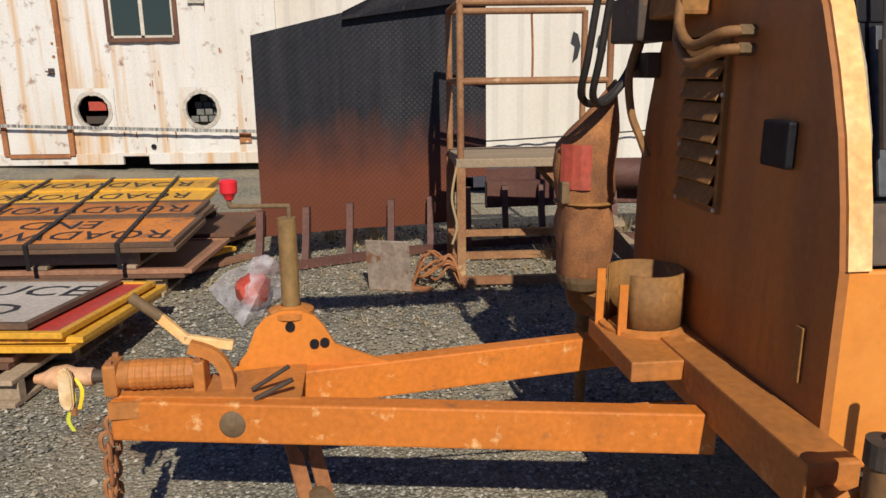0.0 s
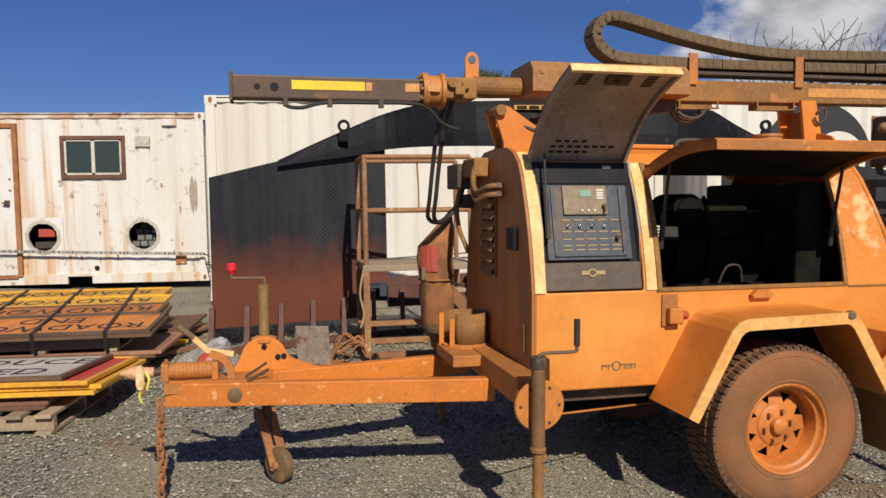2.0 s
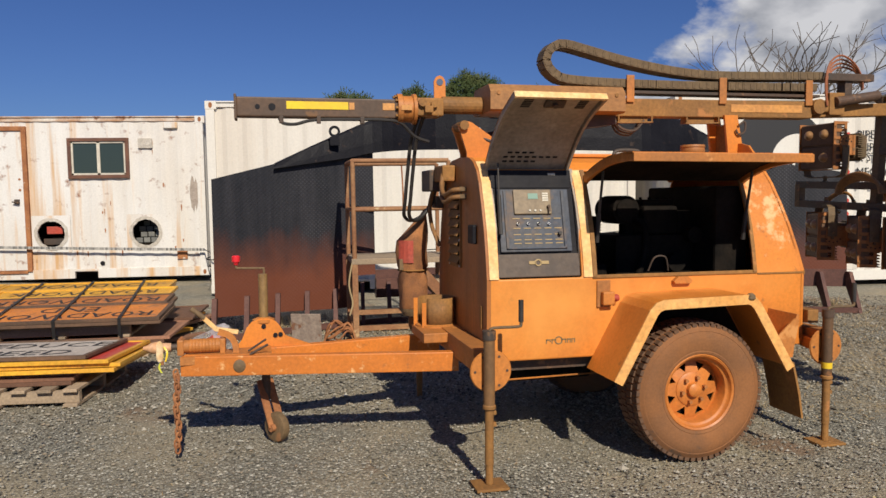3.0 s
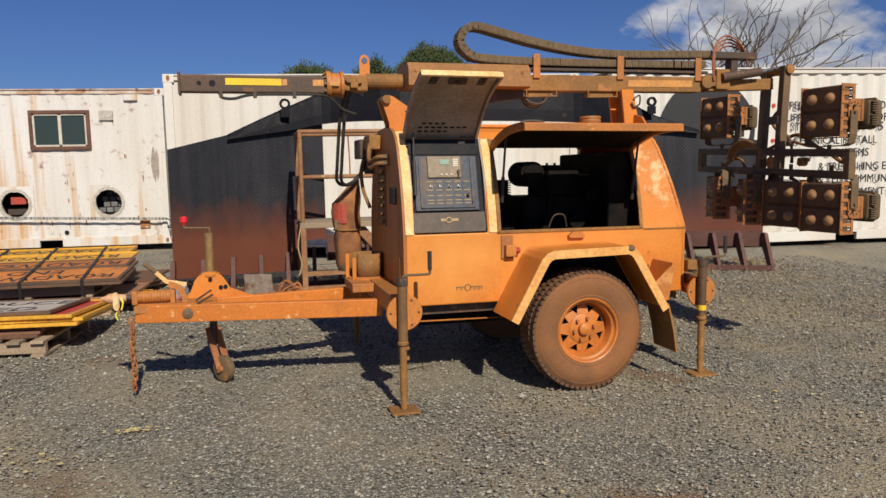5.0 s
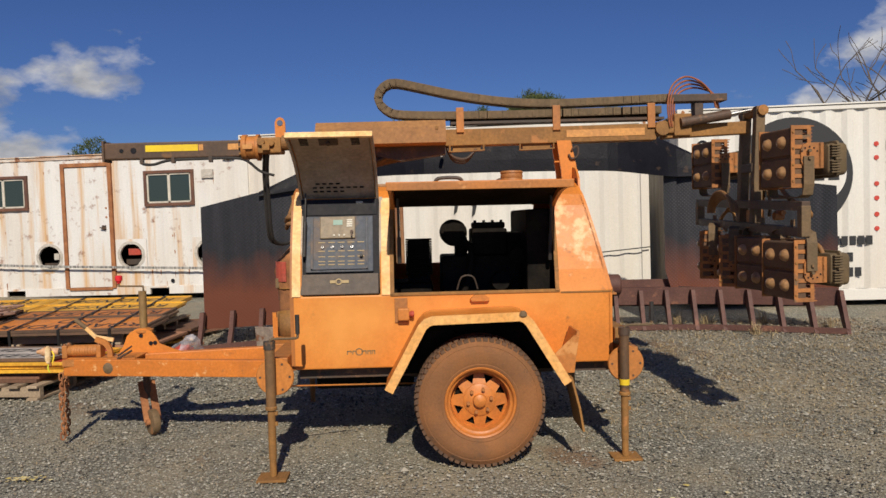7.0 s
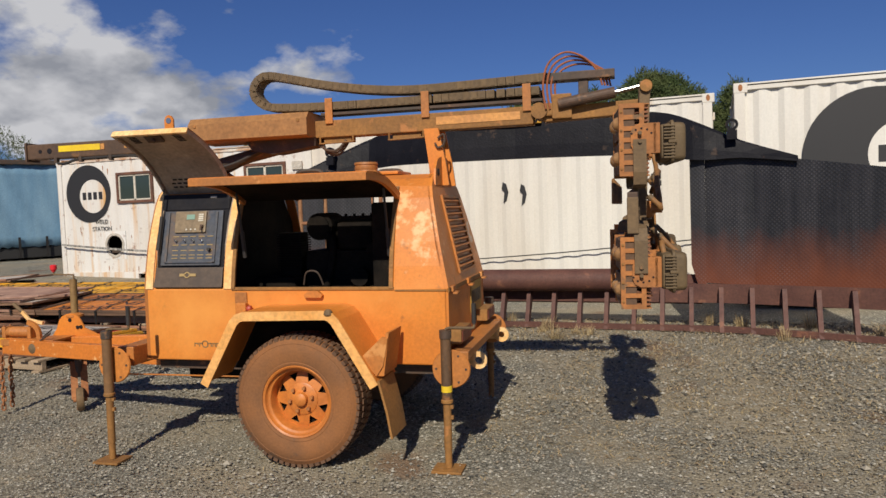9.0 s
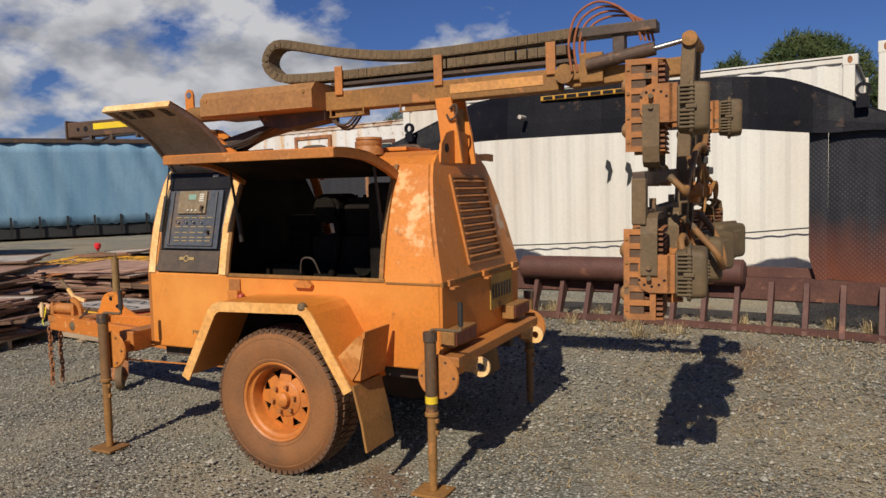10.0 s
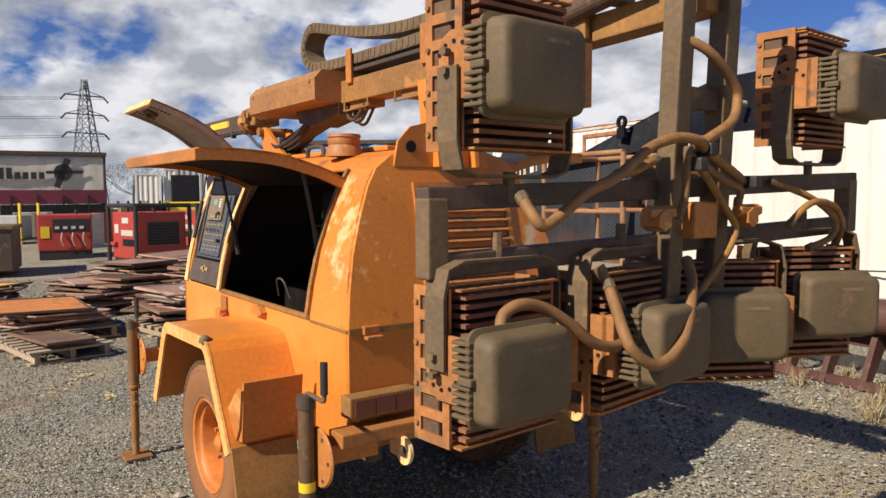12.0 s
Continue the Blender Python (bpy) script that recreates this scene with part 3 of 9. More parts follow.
def body_shell():
    """Sheet body with curved sides; the control and engine bays are open on the near side, the engine bay on the far side too."""
    bm = B()
    sec = SECTION + [(2 * MID - v, z) for v, z in SECTION[-2::-1]]
    us = [-0.07, -0.012, 0.468, 0.54, 1.57, None]
    grid = []
    for v, z in sec:
        grid.append([bm.verts.new((rear_u(z) if u is None else u, v, z)) for u in us])
    n = len(sec)
    for k in range(n - 1):
        for i in range(5):
            near, far = k in (1, 2, 3, 4, 5), k in (n - 7, n - 6, n - 5, n - 4, n - 3)
            if near and i in (1, 3):
                continue
            if far and i in (1, 3) and k != n - 3:
                continue
            bm.faces.new((grid[k][i], grid[k][i + 1], grid[k + 1][i + 1], grid[k + 1][i]))
    bmesh.ops.recalc_face_normals(bm, faces=bm.faces)
    ob = part("body", bm, ORANGE, trailer, "sun-faded dusty orange sheet steel body")
    so = ob.modifiers.new("thick", 'SOLIDIFY'); so.thickness, so.offset = 0.018, -1
    bv = ob.modifiers.new("edge", 'BEVEL'); bv.width, bv.segments, bv.limit_method, bv.angle_limit = 0.012, 2, 'ANGLE', radians(50)
    # front wall, with rounded shoulders
    bm = B()
    loop = sec[:]
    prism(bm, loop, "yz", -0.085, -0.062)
    part("front_wall", bm, mat("grime_streaked_orange_paint", (0.440, 0.155, 0.030), (0.285, 0.108, 0.030), rough=0.55, big=4.5, fine=50, bump=0.1, grain=0.12, stretch=(1, 1, 0.14), spots=(0.17, 0.075, 0.028), spot_at=0.60, spot_scale=6, streak=0.16, soft=0.18), trailer, "darker brown-orange front wall with grime streaks")
    # sloping rear wall
    bm = B()
    lo = [p for p in sec if p[1] <= 1.013]
    hi = [p for p in sec if p[1] >= 1.011]
    prism(bm, [(0.0, 0.585), (0.0, 1.012), (1.12, 1.012), (1.12, 0.585)], "yz", 1.885, 1.906)
    a = [bm.verts.new((rear_u(z) + 0.008, v, z)) for v, z in hi]
    b = [bm.verts.new((rear_u(z) - 0.02, v, z)) for v, z in hi]
    bm.faces.new(a); bm.faces.new(b[::-1])
    for i in range(len(a)):
        j = (i + 1) % len(a)
        bm.faces.new((a[i], b[i], b[j], a[j]))
    bmesh.ops.recalc_face_normals(bm, faces=bm.faces)
    part("rear_wall", bm, ORANGE, trailer, "scuffed orange rear wall, sloping above the waist")
    bm = B()
    box(bm, -0.06, 1.88, 0.02, 1.10, 0.555, 0.585)
    part("floor_tray", bm, DARKSTEEL, trailer)
    # waist trim and rims of the bays
    bm = B()
    box(bm, 0.530, 1.58, -0.008, 0.012, 1.002, 1.022, 0.004)
    line = [Vector((0.543, v - 0.006, z)) for v, z in SECTION[1:7]]
    strip(bm, line, 0.012, 0.014, (1, 0, 0))
    strip(bm, [p + Vector((1.02, 0, 0)) for p in line], 0.012, 0.014, (1, 0, 0))
    part("hatch_rim", bm, BROWN, trailer, "rubber-edged rim of the engine bay")
    # The front corner's bright highlight is laid on as a cream strip.
    bm = B()
    strip(bm, [Vector((-0.045, v - 0.004, z)) for v, z in SECTION[1:8]], 0.026, 0.008, (1, 0, 0))
    part("corner_trim", bm, EDGE, trailer, "cream strip painted as the corner's bright highlight")
    bm = B()
    strip(bm, [Vector((0.504, v - 0.004, z)) for v, z in SECTION[1:7]], 0.026, 0.006, (1, 0, 0))
    part("pillar_trim", bm, EDGE, trailer, "pale cream pillar strip")
    # seam at the waist of the rear pillar
    bm = B()
    box(bm, 1.585, 1.897, -0.006, 0.004, 0.996, 1.005)
    box(bm, 1.900, 1.913, 0.0, 1.12, 0.988, 1.010)
    part("waist_seam", bm, BROWN, trailer)


def control_bay():
    for lo, hi in ((-0.030, -0.010), (0.466, 0.486)):
        bay = B(); prism(bay, [(0.03, 1.045), (0.235, 1.045), (0.255, 1.62), (0.195, 1.62), (0.10, 1.42), (0.055, 1.28)], "yz", lo, hi)
        part("bay_side", bay, FLAPIN, trailer, "grey sheet side of the control bay")
    face = thing("control_panel", Matrix.Identity(4), "", "")
    face.parent = trailer
    # the fascia leans back with the body side
    fas = Matrix.Translation((0.219, 0.034, 1.05)) @ Matrix.Rotation(radians(-13.5), 4, 'X') @ Matrix.Diagonal((1.045, 1, 1, 1))
    face.matrix_basis = fas
    def p(name, bm, m, label=""):
        return part(name, bm, m, face, label)
    bm = B(); box(bm, -0.232, 0.232, 0.0, 0.012, -0.040, 0.575); p("fascia", bm, PANEL_D, "black control fascia")
    bm = B(); box(bm, -0.20, 0.20, -0.02, 0.0, 0.105, 0.46, 0.006); p("switch_plate", bm, PANEL, "dusty blue-grey switch plate")
    bm = B()
    for x0, x1 in ((-0.17, -0.155), (0.155, 0.17)):
        box(bm, x0, x1, -0.03, -0.02, 0.12, 0.45, 0.003)
    box(bm, -0.17, 0.17, -0.03, -0.02, 0.12, 0.13, 0.003)
    p("plate_trim", bm, PANEL)
    bm = B(); box(bm, -0.115, 0.095, -0.034, -0.02, 0.315, 0.455, 0.006); p("controller", bm, mat("tan_controller_face", (0.23, 0.17, 0.10), (0.19, 0.14, 0.085), rough=0.5, big=8, bump=0.03), "dusty tan generator controller")
    bm = B(); box(bm, -0.035, 0.02, -0.037, -0.034, 0.40, 0.432); p("display", bm, SCREEN, "grey-green lit display")
    bm = B()
    for k in range(4):
        box(bm, 0.045, 0.078, -0.037, -0.034, 0.388 + 0.013 * k, 0.397 + 0.013 * k)
    p("label_block", bm, ALU)
    for k in range(4):
        bm = B(); rod(bm, (-0.10 + 0.058 * k, -0.022, 0.262), (-0.10 + 0.058 * k, -0.032, 0.262), 0.008, 12); rod(bm, (-0.10 + 0.058 * k, -0.036, 0.262), (-0.10 + 0.058 * k, -0.05, 0.268), 0.004, 8)
        p("toggle_switch", bm, CHROME)
    for k in range(3):
        bm = B(); rod(bm, (-0.03 + 0.03 * k, -0.034, 0.335), (-0.03 + 0.03 * k, -0.040, 0.335), 0.006, 10); p("push_button", bm, ALU)
    bm = B(); rod(bm, (0.075, -0.034, 0.355), (0.075, -0.05, 0.355), 0.009, 10); box(bm, 0.070, 0.080, -0.055, -0.048, 0.325, 0.352)
    p("ignition_key", bm, DARKSTEEL)
    bm = B(); rod(bm, (0.13, -0.022, 0.205), (0.13, -0.045, 0.205), 0.010, 10); p("rotary_knob", bm, BLACK)
    for row in (0.29, 0.235, 0.20, 0.17, 0.15):
        bm = B()
        for k in range(5):
            box(bm, -0.125 + 0.058 * k, -0.085 + 0.058 * k, -0.0225, -0.020, row, row + 0.005)
        p("marking_row", bm, GREYTXT, "small worn gold panel markings")
    bm = B(); box(bm, -0.230, 0.230, -0.026, 0.0, -0.036, 0.092, 0.004); p("lower_plate", bm, mat("dust_browned_panel", (0.095, 0.066, 0.046), (0.070, 0.052, 0.040), rough=0.6, big=7, bump=0.06), "lower plate browned by dust")
    bm = B()
    for k, (a, b) in enumerate(((-0.055, -0.020), (0.012, 0.055))):
        box(bm, a, b, -0.031, -0.028, 0.034, 0.052)
    lathe(bm, [(0.013, -0.0), (0.020, 0.0), (0.020, 0.003), (0.013, 0.003)], Matrix.Translation((-0.004, -0.028, 0.043)) @ Matrix.Rotation(radians(90), 4, 'X'), 16, True)
    p("maker_badge", bm, GREYTXT, "gold maker's mark drawn as plain shapes")
    bm = B(); box(bm, -0.226, 0.226, -0.005, 0.02, 0.47, 0.575, 0.004); p("top_cover", bm, PANEL_D)
    bm = B(); box(bm, 0.10, 0.14, -0.008, -0.005, 0.545, 0.557); p("sticker", bm, ALU)
    bm = B(); rod(bm, (-0.205, -0.05, 0.20), (-0.20, -0.05, 0.42), 0.011, 10); rod(bm, (-0.20, -0.05, 0.42), (-0.196, -0.06, 0.60), 0.005, 8); p("gas_strut", bm, BLACK)


def doors():
    # control door, swung up: sheet with folded rim, vents and latch
    d = thing("control_door", Matrix.Identity(4), "", "")
    d.parent = trailer
    hinge, lip = Vector((0.0, 0.215, 1.625)), Vector((0.0, -0.297, 1.973))
    L = (lip - hinge).length
    out = (lip - hinge).normalized()
    m = Matrix(((1, 0, 0), (0, out.y, -out.z), (0, out.z, out.y))).to_4x4()
    m.translation = hinge
    d.matrix_basis = m
    x0, x1 = -0.034, 0.464
    # the sheet bows like the body side it closes
    def bow(y):
        return -0.055 * math.sin(math.pi * min(max(y / L, 0), 1))
    line = [Vector((0, L * k / 8, bow(L * k / 8))) for k in range(9)]
    bm = B()
    strip(bm, [p + Vector(((x0 + x1) / 2, 0, 0)) for p in line], (x1 - x0) / 2, 0.010, (1, 0, 0))
    part("door_skin", bm, ORANGE, d, "orange outer skin")
    bm = B()
    strip(bm, [p + Vector(((x0 + x1) / 2, 0, 0.010)) for p in line[:]], (x1 - x0) / 2 - 0.022, 0.006, (1, 0, 0))
    part("door_lining", bm, FLAPIN, d, "grey dusty inner lining")
    for xx in (x0 + 0.008, x1 - 0.008):
        bm = B(); strip(bm, [p + Vector((xx, 0, 0.012)) for p in line], 0.008, 0.034, (1, 0, 0)); part("door_rim", bm, FLAPIN, d)
    bm = B(); box(bm, x0, x1, L - 0.012, L + 0.004, -0.008, 0.03, 0.003)
    part("door_lip", bm, EDGE, d, "pale cream lower lip")
    slots = []
    for row, cols in ((0.055, 5), (0.085, 8), (0.115, 4)):
        slots += [(x0 + 0.09 + 0.042 * k + (0.02 if row > 0.1 else 0), 0.025, row, 0.010) for k in range(cols)]
    for side in (x0 + 0.07, x1 - 0.13):
        slots += [(side, 0.05, L - 0.035 - 0.018 * k, 0.008) for k in range(6)]
    for x, w, y, h in slots:
        bm = B(); box(bm, x, x + w, y, y + h, bow(y) + 0.0125, bow(y) + 0.017); part("vent_slot", bm, PANEL_D, d, "dark vent slot")
    bm = B(); y = L - 0.07; box(bm, 0.15, 0.26, y - 0.03, y + 0.03, bow(y) + 0.012, bow(y) + 0.03, 0.006); rod(bm, (0.205, y, bow(y) + 0.02), (0.205, y, bow(y) + 0.045), 0.014, 12)
    part("latch", bm, DARKSTEEL, d)
    # engine hatch, swung up level
    h = thing("engine_hatch", Matrix.Identity(4), "", "")
    h.parent = trailer
    line = smooth_line([(0, 0.165, 1.555), (0, 0.06, 1.60), (0, -0.12, 1.648), (0, -0.30, 1.664), (0, -0.43, 1.662)], 4)
    a, b = 0.540, 1.585
    bm = B(); strip(bm, [p + Vector(((a + b) / 2, 0, 0.012)) for p in line], (b - a) / 2, 0.012, (1, 0, 0)); part("hatch_skin", bm, ORANGE, h, "orange bowed hatch skin")
    bm = B(); strip(bm, [p + Vector(((a + b) / 2, 0, -0.001)) for p in line], (b - a) / 2 - 0.03, 0.008, (1, 0, 0)); part("hatch_lining", bm, INNER, h, "near-black hatch lining")
    for xx in (a + 0.012, b - 0.012):
        bm = B(); strip(bm, [p + Vector((xx, 0, -0.006)) for p in line], 0.012, 0.045, (1, 0, 0)); part("hatch_flange", bm, ORANGE_DUSTY, h)
    bm = B(); box(bm, a, b, -0.445, -0.425, 1.632, 1.676, 0.004); part("hatch_lip", bm, ORANGE_DUSTY, h, "folded outer lip")
    for xx in (a + 0.05, b - 0.05):
        bm = B(); rod(bm, (xx, 0.06, 1.30), (xx, 0.0, 1.60), 0.008, 8); rod(bm, (xx, 0.075, 1.20), (xx, 0.05, 1.36), 0.013, 8); part("gas_strut", bm, BLACK, trailer)
    # far hatch stands open too, its rim just shows over the roof
    h2 = thing("far_engine_hatch", Matrix.Identity(4), "", "")
    h2.parent = trailer
    far = [Vector((p.x, 2 * MID - p.y, p.z + 0.03)) for p in line]
    bm = B(); strip(bm, [p + Vector(((a + b) / 2, 0, 0.012)) for p in far], (b - a) / 2, 0.012, (1, 0, 0)); part("hatch_skin", bm, ORANGE, h2)
    for xx in (a + 0.012, b - 0.012):
        bm = B(); strip(bm, [p + Vector((xx, 0, -0.006)) for p in far], 0.012, 0.045, (1, 0, 0)); part("hatch_flange", bm, ORANGE_DUSTY, h2)


def engine():
    e = thing("engine", Matrix.Identity(4), "", "")
    e.parent = trailer
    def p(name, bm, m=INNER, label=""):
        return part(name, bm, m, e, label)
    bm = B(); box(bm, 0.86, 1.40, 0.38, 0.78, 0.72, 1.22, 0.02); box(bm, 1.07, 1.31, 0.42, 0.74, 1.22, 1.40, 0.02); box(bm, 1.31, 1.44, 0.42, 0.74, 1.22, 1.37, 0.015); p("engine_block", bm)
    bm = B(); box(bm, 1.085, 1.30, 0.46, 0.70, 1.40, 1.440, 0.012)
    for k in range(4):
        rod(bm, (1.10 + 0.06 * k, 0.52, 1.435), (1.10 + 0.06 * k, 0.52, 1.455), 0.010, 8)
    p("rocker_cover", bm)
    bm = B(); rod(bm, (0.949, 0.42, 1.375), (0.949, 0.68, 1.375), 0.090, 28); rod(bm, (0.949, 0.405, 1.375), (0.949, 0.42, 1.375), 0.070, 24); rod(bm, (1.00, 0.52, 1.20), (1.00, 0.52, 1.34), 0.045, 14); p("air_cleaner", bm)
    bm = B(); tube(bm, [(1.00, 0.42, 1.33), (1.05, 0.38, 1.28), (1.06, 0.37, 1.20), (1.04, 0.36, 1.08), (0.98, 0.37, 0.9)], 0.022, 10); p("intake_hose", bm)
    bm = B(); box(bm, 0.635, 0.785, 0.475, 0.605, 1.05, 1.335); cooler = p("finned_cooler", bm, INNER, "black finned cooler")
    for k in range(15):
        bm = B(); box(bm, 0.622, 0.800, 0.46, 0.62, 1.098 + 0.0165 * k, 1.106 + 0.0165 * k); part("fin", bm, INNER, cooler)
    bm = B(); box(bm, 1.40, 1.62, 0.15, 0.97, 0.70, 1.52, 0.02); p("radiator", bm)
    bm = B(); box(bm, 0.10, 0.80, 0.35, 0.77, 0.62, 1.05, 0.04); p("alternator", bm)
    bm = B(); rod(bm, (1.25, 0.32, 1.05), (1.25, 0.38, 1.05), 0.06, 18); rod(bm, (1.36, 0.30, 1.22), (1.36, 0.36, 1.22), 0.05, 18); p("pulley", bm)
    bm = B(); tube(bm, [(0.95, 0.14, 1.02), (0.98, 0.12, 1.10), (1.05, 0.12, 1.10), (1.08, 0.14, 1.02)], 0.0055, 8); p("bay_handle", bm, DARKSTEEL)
    # Bay walls take the near-black too, which deepens the bays' shade.
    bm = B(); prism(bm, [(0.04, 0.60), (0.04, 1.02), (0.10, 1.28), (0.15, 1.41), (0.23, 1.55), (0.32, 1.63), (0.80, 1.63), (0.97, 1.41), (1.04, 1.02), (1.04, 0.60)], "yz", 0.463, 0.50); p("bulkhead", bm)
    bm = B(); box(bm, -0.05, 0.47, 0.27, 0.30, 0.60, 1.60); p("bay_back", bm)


def running_gear():
    def fender(mirror):
        s = (lambda v: 2 * MID - v) if mirror else (lambda v: v)
        f = thing("mudguard", Matrix.Identity(4), "", "")
        f.parent = trailer
        prof = [(0.50, 0.50), (0.70, 0.865), (0.735, 0.90), (0.78, 0.915), (1.28, 0.925), (1.325, 0.91), (1.36, 0.875), (1.575, 0.52)]
        def offset(d):
            out = []
            for i, q in enumerate(prof):
                a, b = prof[max(i - 1, 0)], prof[min(i + 1, len(prof) - 1)]
                t = Vector((b[0] - a[0], b[1] - a[1])).normalized()
                out.append((q[0] + t.y * d, q[1] - t.x * d))
            return out
        inn = offset(0.012)
        lip = offset(0.05)
        bm = B()
        lo, hi = sorted((s(-0.335), s(0.0)))
        prism_strip(bm, prof, inn, lo, hi)
        part("guard_sheet", bm, ORANGE, f, "dusty orange mudguard sheet")
        bm = B()
        lo, hi = sorted((s(-0.335), s(-0.345)))
        prism_strip(bm, offset(-0.002), lip, lo, hi)
        part("guard_lip", bm, mat("pale_orange_lip", (0.780, 0.420, 0.140), (0.700, 0.320, 0.075), rough=0.55, big=5, bump=0.08), f, "paler orange outer lip")
        # Near-black sheet paints the shade inside the guard.
        bm = B(); lo, hi = sorted((s(-0.005), s(0.006)))
        prism(bm, [(0.535, 0.52), (0.71, 0.85), (0.745, 0.885), (1.315, 0.895), (1.345, 0.86), (1.545, 0.53)], "xz", lo, hi); part("wheel_arch", bm, INNER, f, "near-black sheet for the shade inside the wheel arch")
        bm = B(); lo, hi = sorted((s(-0.335), s(-0.07))); prism(bm, [(1.570, 0.54), (1.583, 0.54), (1.628, 0.36), (1.650, 0.222), (1.638, 0.220), (1.615, 0.36)], "xz", lo, hi); part("mud_flap", bm, BROWN, f, "stiff brown rubber mud flap")
        bm = B(); lathe(bm, [(0.0, 0.03), (0.012, 0.028), (0.022, 0.018), (0.026, 0.0), (0.0, 0.0)], Matrix.Translation((1.30, s(-0.335), 0.905)) @ Matrix.Rotation(radians(0), 4, 'X'), 14); part("marker_lamp", bm, OLIVE, f)
        return f
    fender(False); fender(True)

    def wheel(mirror):
        w = thing("wheel", Matrix.Identity(4), "", "")
        w.parent = trailer
        sgn = 1 if not mirror else -1
        base = Matrix.Translation((1.053, -0.147 if not mirror else 2 * MID + 0.147, 0.386)) @ Matrix.Rotation(radians(90 * sgn), 4, 'X')
        w.matrix_basis = base
        bm = B()
        prof = [(0.205, 0.095), (0.215, 0.112), (0.228, 0.116), (0.232, 0.114), (0.245, 0.118), (0.29, 0.123), (0.334, 0.1195), (0.337, 0.117), (0.340, 0.1185), (0.352, 0.1135), (0.354, 0.111), (0.364, 0.108), (0.375, 0.095), (0.380, 0.06), (0.382, 0.0), (0.380, -0.06), (0.375, -0.095), (0.364, -0.108), (0.340, -0.119), (0.29, -0.123), (0.245, -0.118), (0.205, -0.10)]
        lathe(bm, prof, Matrix.Identity(4), 56)
        tyre = part("tyre", bm, TYRE, w, "worn off-road tyre coated in brown dust", True)
        bm = B()
        for k in range(62):
            a = 2 * math.pi * k / 62
            for lane, (h0, h1) in enumerate(((-0.110, -0.066), (-0.058, -0.006), (0.006, 0.058), (0.066, 0.110))):
                aa = a + (0.055 if lane % 2 else 0)
                m = Matrix.Rotation(aa, 4, 'Z') @ Matrix.Translation((0.3835 if 0 < lane < 3 else 0.376, 0, 0))
                box(bm, -0.012, 0.0060, -0.0135, 0.0135, h0, h1, 0, m)
        part("tread", bm, TREAD, tyre, "blocky tread")
        bm = B()
        lathe(bm, [(0.208, 0.10), (0.214, 0.106), (0.208, 0.112), (0.198, 0.106), (0.194, 0.088), (0.188, 0.082), (0.178, 0.078), (0.174, 0.070), (0.173, 0.02), (0.168, 0.0), (0.166, -0.008), (0.190, -0.012), (0.205, -0.09)], Matrix.Identity(4), 48)
        rim = part("rim", bm, RIM, w, "orange steel rim", True)
        bm = B()
        zf = 0.045
        def P(r, a, h=zf):
            return bm.verts.new((r * math.cos(a), r * math.sin(a), h))
        for k in range(8):
            a0, a1 = 2 * math.pi * k / 8, 2 * math.pi * (k + 1) / 8
            am = (a0 + a1) / 2
            o = [P(0.171, a0 + (a1 - a0) * t, 0.002) for t in (0, 0.25, 0.5, 0.75, 1)]
            i0, i1 = P(0.094, a0, 0.024), P(0.094, a1, 0.024)
            h = [P(0.156, a0 + (a1 - a0) * 0.25, 0.008), P(0.156, a0 + (a1 - a0) * 0.75, 0.008), P(0.105, am, 0.022)]
            for f in ((o[0], o[1], h[0]), (o[1], o[2], h[1], h[0]), (o[2], o[3], h[1]), (o[3], o[4], h[1]), (o[4], i1, h[2], h[1]), (i1, i0, h[2]), (i0, o[0], h[0], h[2])):
                bm.faces.new(f)
        bmesh.ops.remove_doubles(bm, verts=bm.verts, dist=1e-4)
        bmesh.ops.recalc_face_normals(bm, faces=bm.faces)
        sp = part("spoke_plate", bm, RIM, rim, "eight-spoke pressed wheel centre with triangular holes")
        so = sp.modifiers.new("thick", 'SOLIDIFY'); so.thickness, so.offset = 0.006, 0
        bm = B(); lathe(bm, [(0.0, 0.040), (0.086, 0.037), (0.097, 0.030), (0.099, 0.018), (0.0, 0.014)], Matrix.Identity(4), 28)
        lathe(bm, [(0.0, 0.074), (0.026, 0.072), (0.038, 0.064), (0.042, 0.036), (0.0, 0.034)], Matrix.Identity(4), 24)
        part("hub", bm, RIM, w, "dusty hub with grease cap", True)
        # Black backing disc, added so the wheel's holes look unlit.
        bm = B(); lathe(bm, [(0.0, -0.012), (0.160, -0.016), (0.166, -0.030), (0.166, -0.070), (0.0, -0.074)], Matrix.Identity(4), 32); part("brake_drum", bm, INNER, w, "black disc that darkens the holes of the wheel centre", True)
        for k in range(6):
            a = 2 * math.pi * k / 6 + 0.2
            bm = B(); rod(bm, (0.070 * math.cos(a), 0.070 * math.sin(a), 0.034), (0.070 * math.cos(a), 0.070 * math.sin(a), 0.060), 0.011, 6); part("wheel_nut", bm, DUSTBR, w)
        return w
    wheel(False); wheel(True)
    bm = B(); beam(bm, (1.045, -0.05, 0.392), (1.045, 1.17, 0.392), 0.06, 0.06); part("axle", bm, DARKSTEEL, trailer)
    for v in (0.12, 1.0):
        bm = B(); strip(bm, smooth_line([(0.55, v, 0.52), (1.045, v, 0.43), (1.55, v, 0.52)], 6), 0.03, 0.03); part("leaf_spring", bm, DARKSTEEL, trailer)
    bm = B(); box(bm, -0.05, 1.90, 0.08, 0.14, 0.49, 0.56); box(bm, -0.05, 1.90, 0.98, 1.04, 0.49, 0.56); part("chassis_rail", bm, DARKSTEEL, trailer)
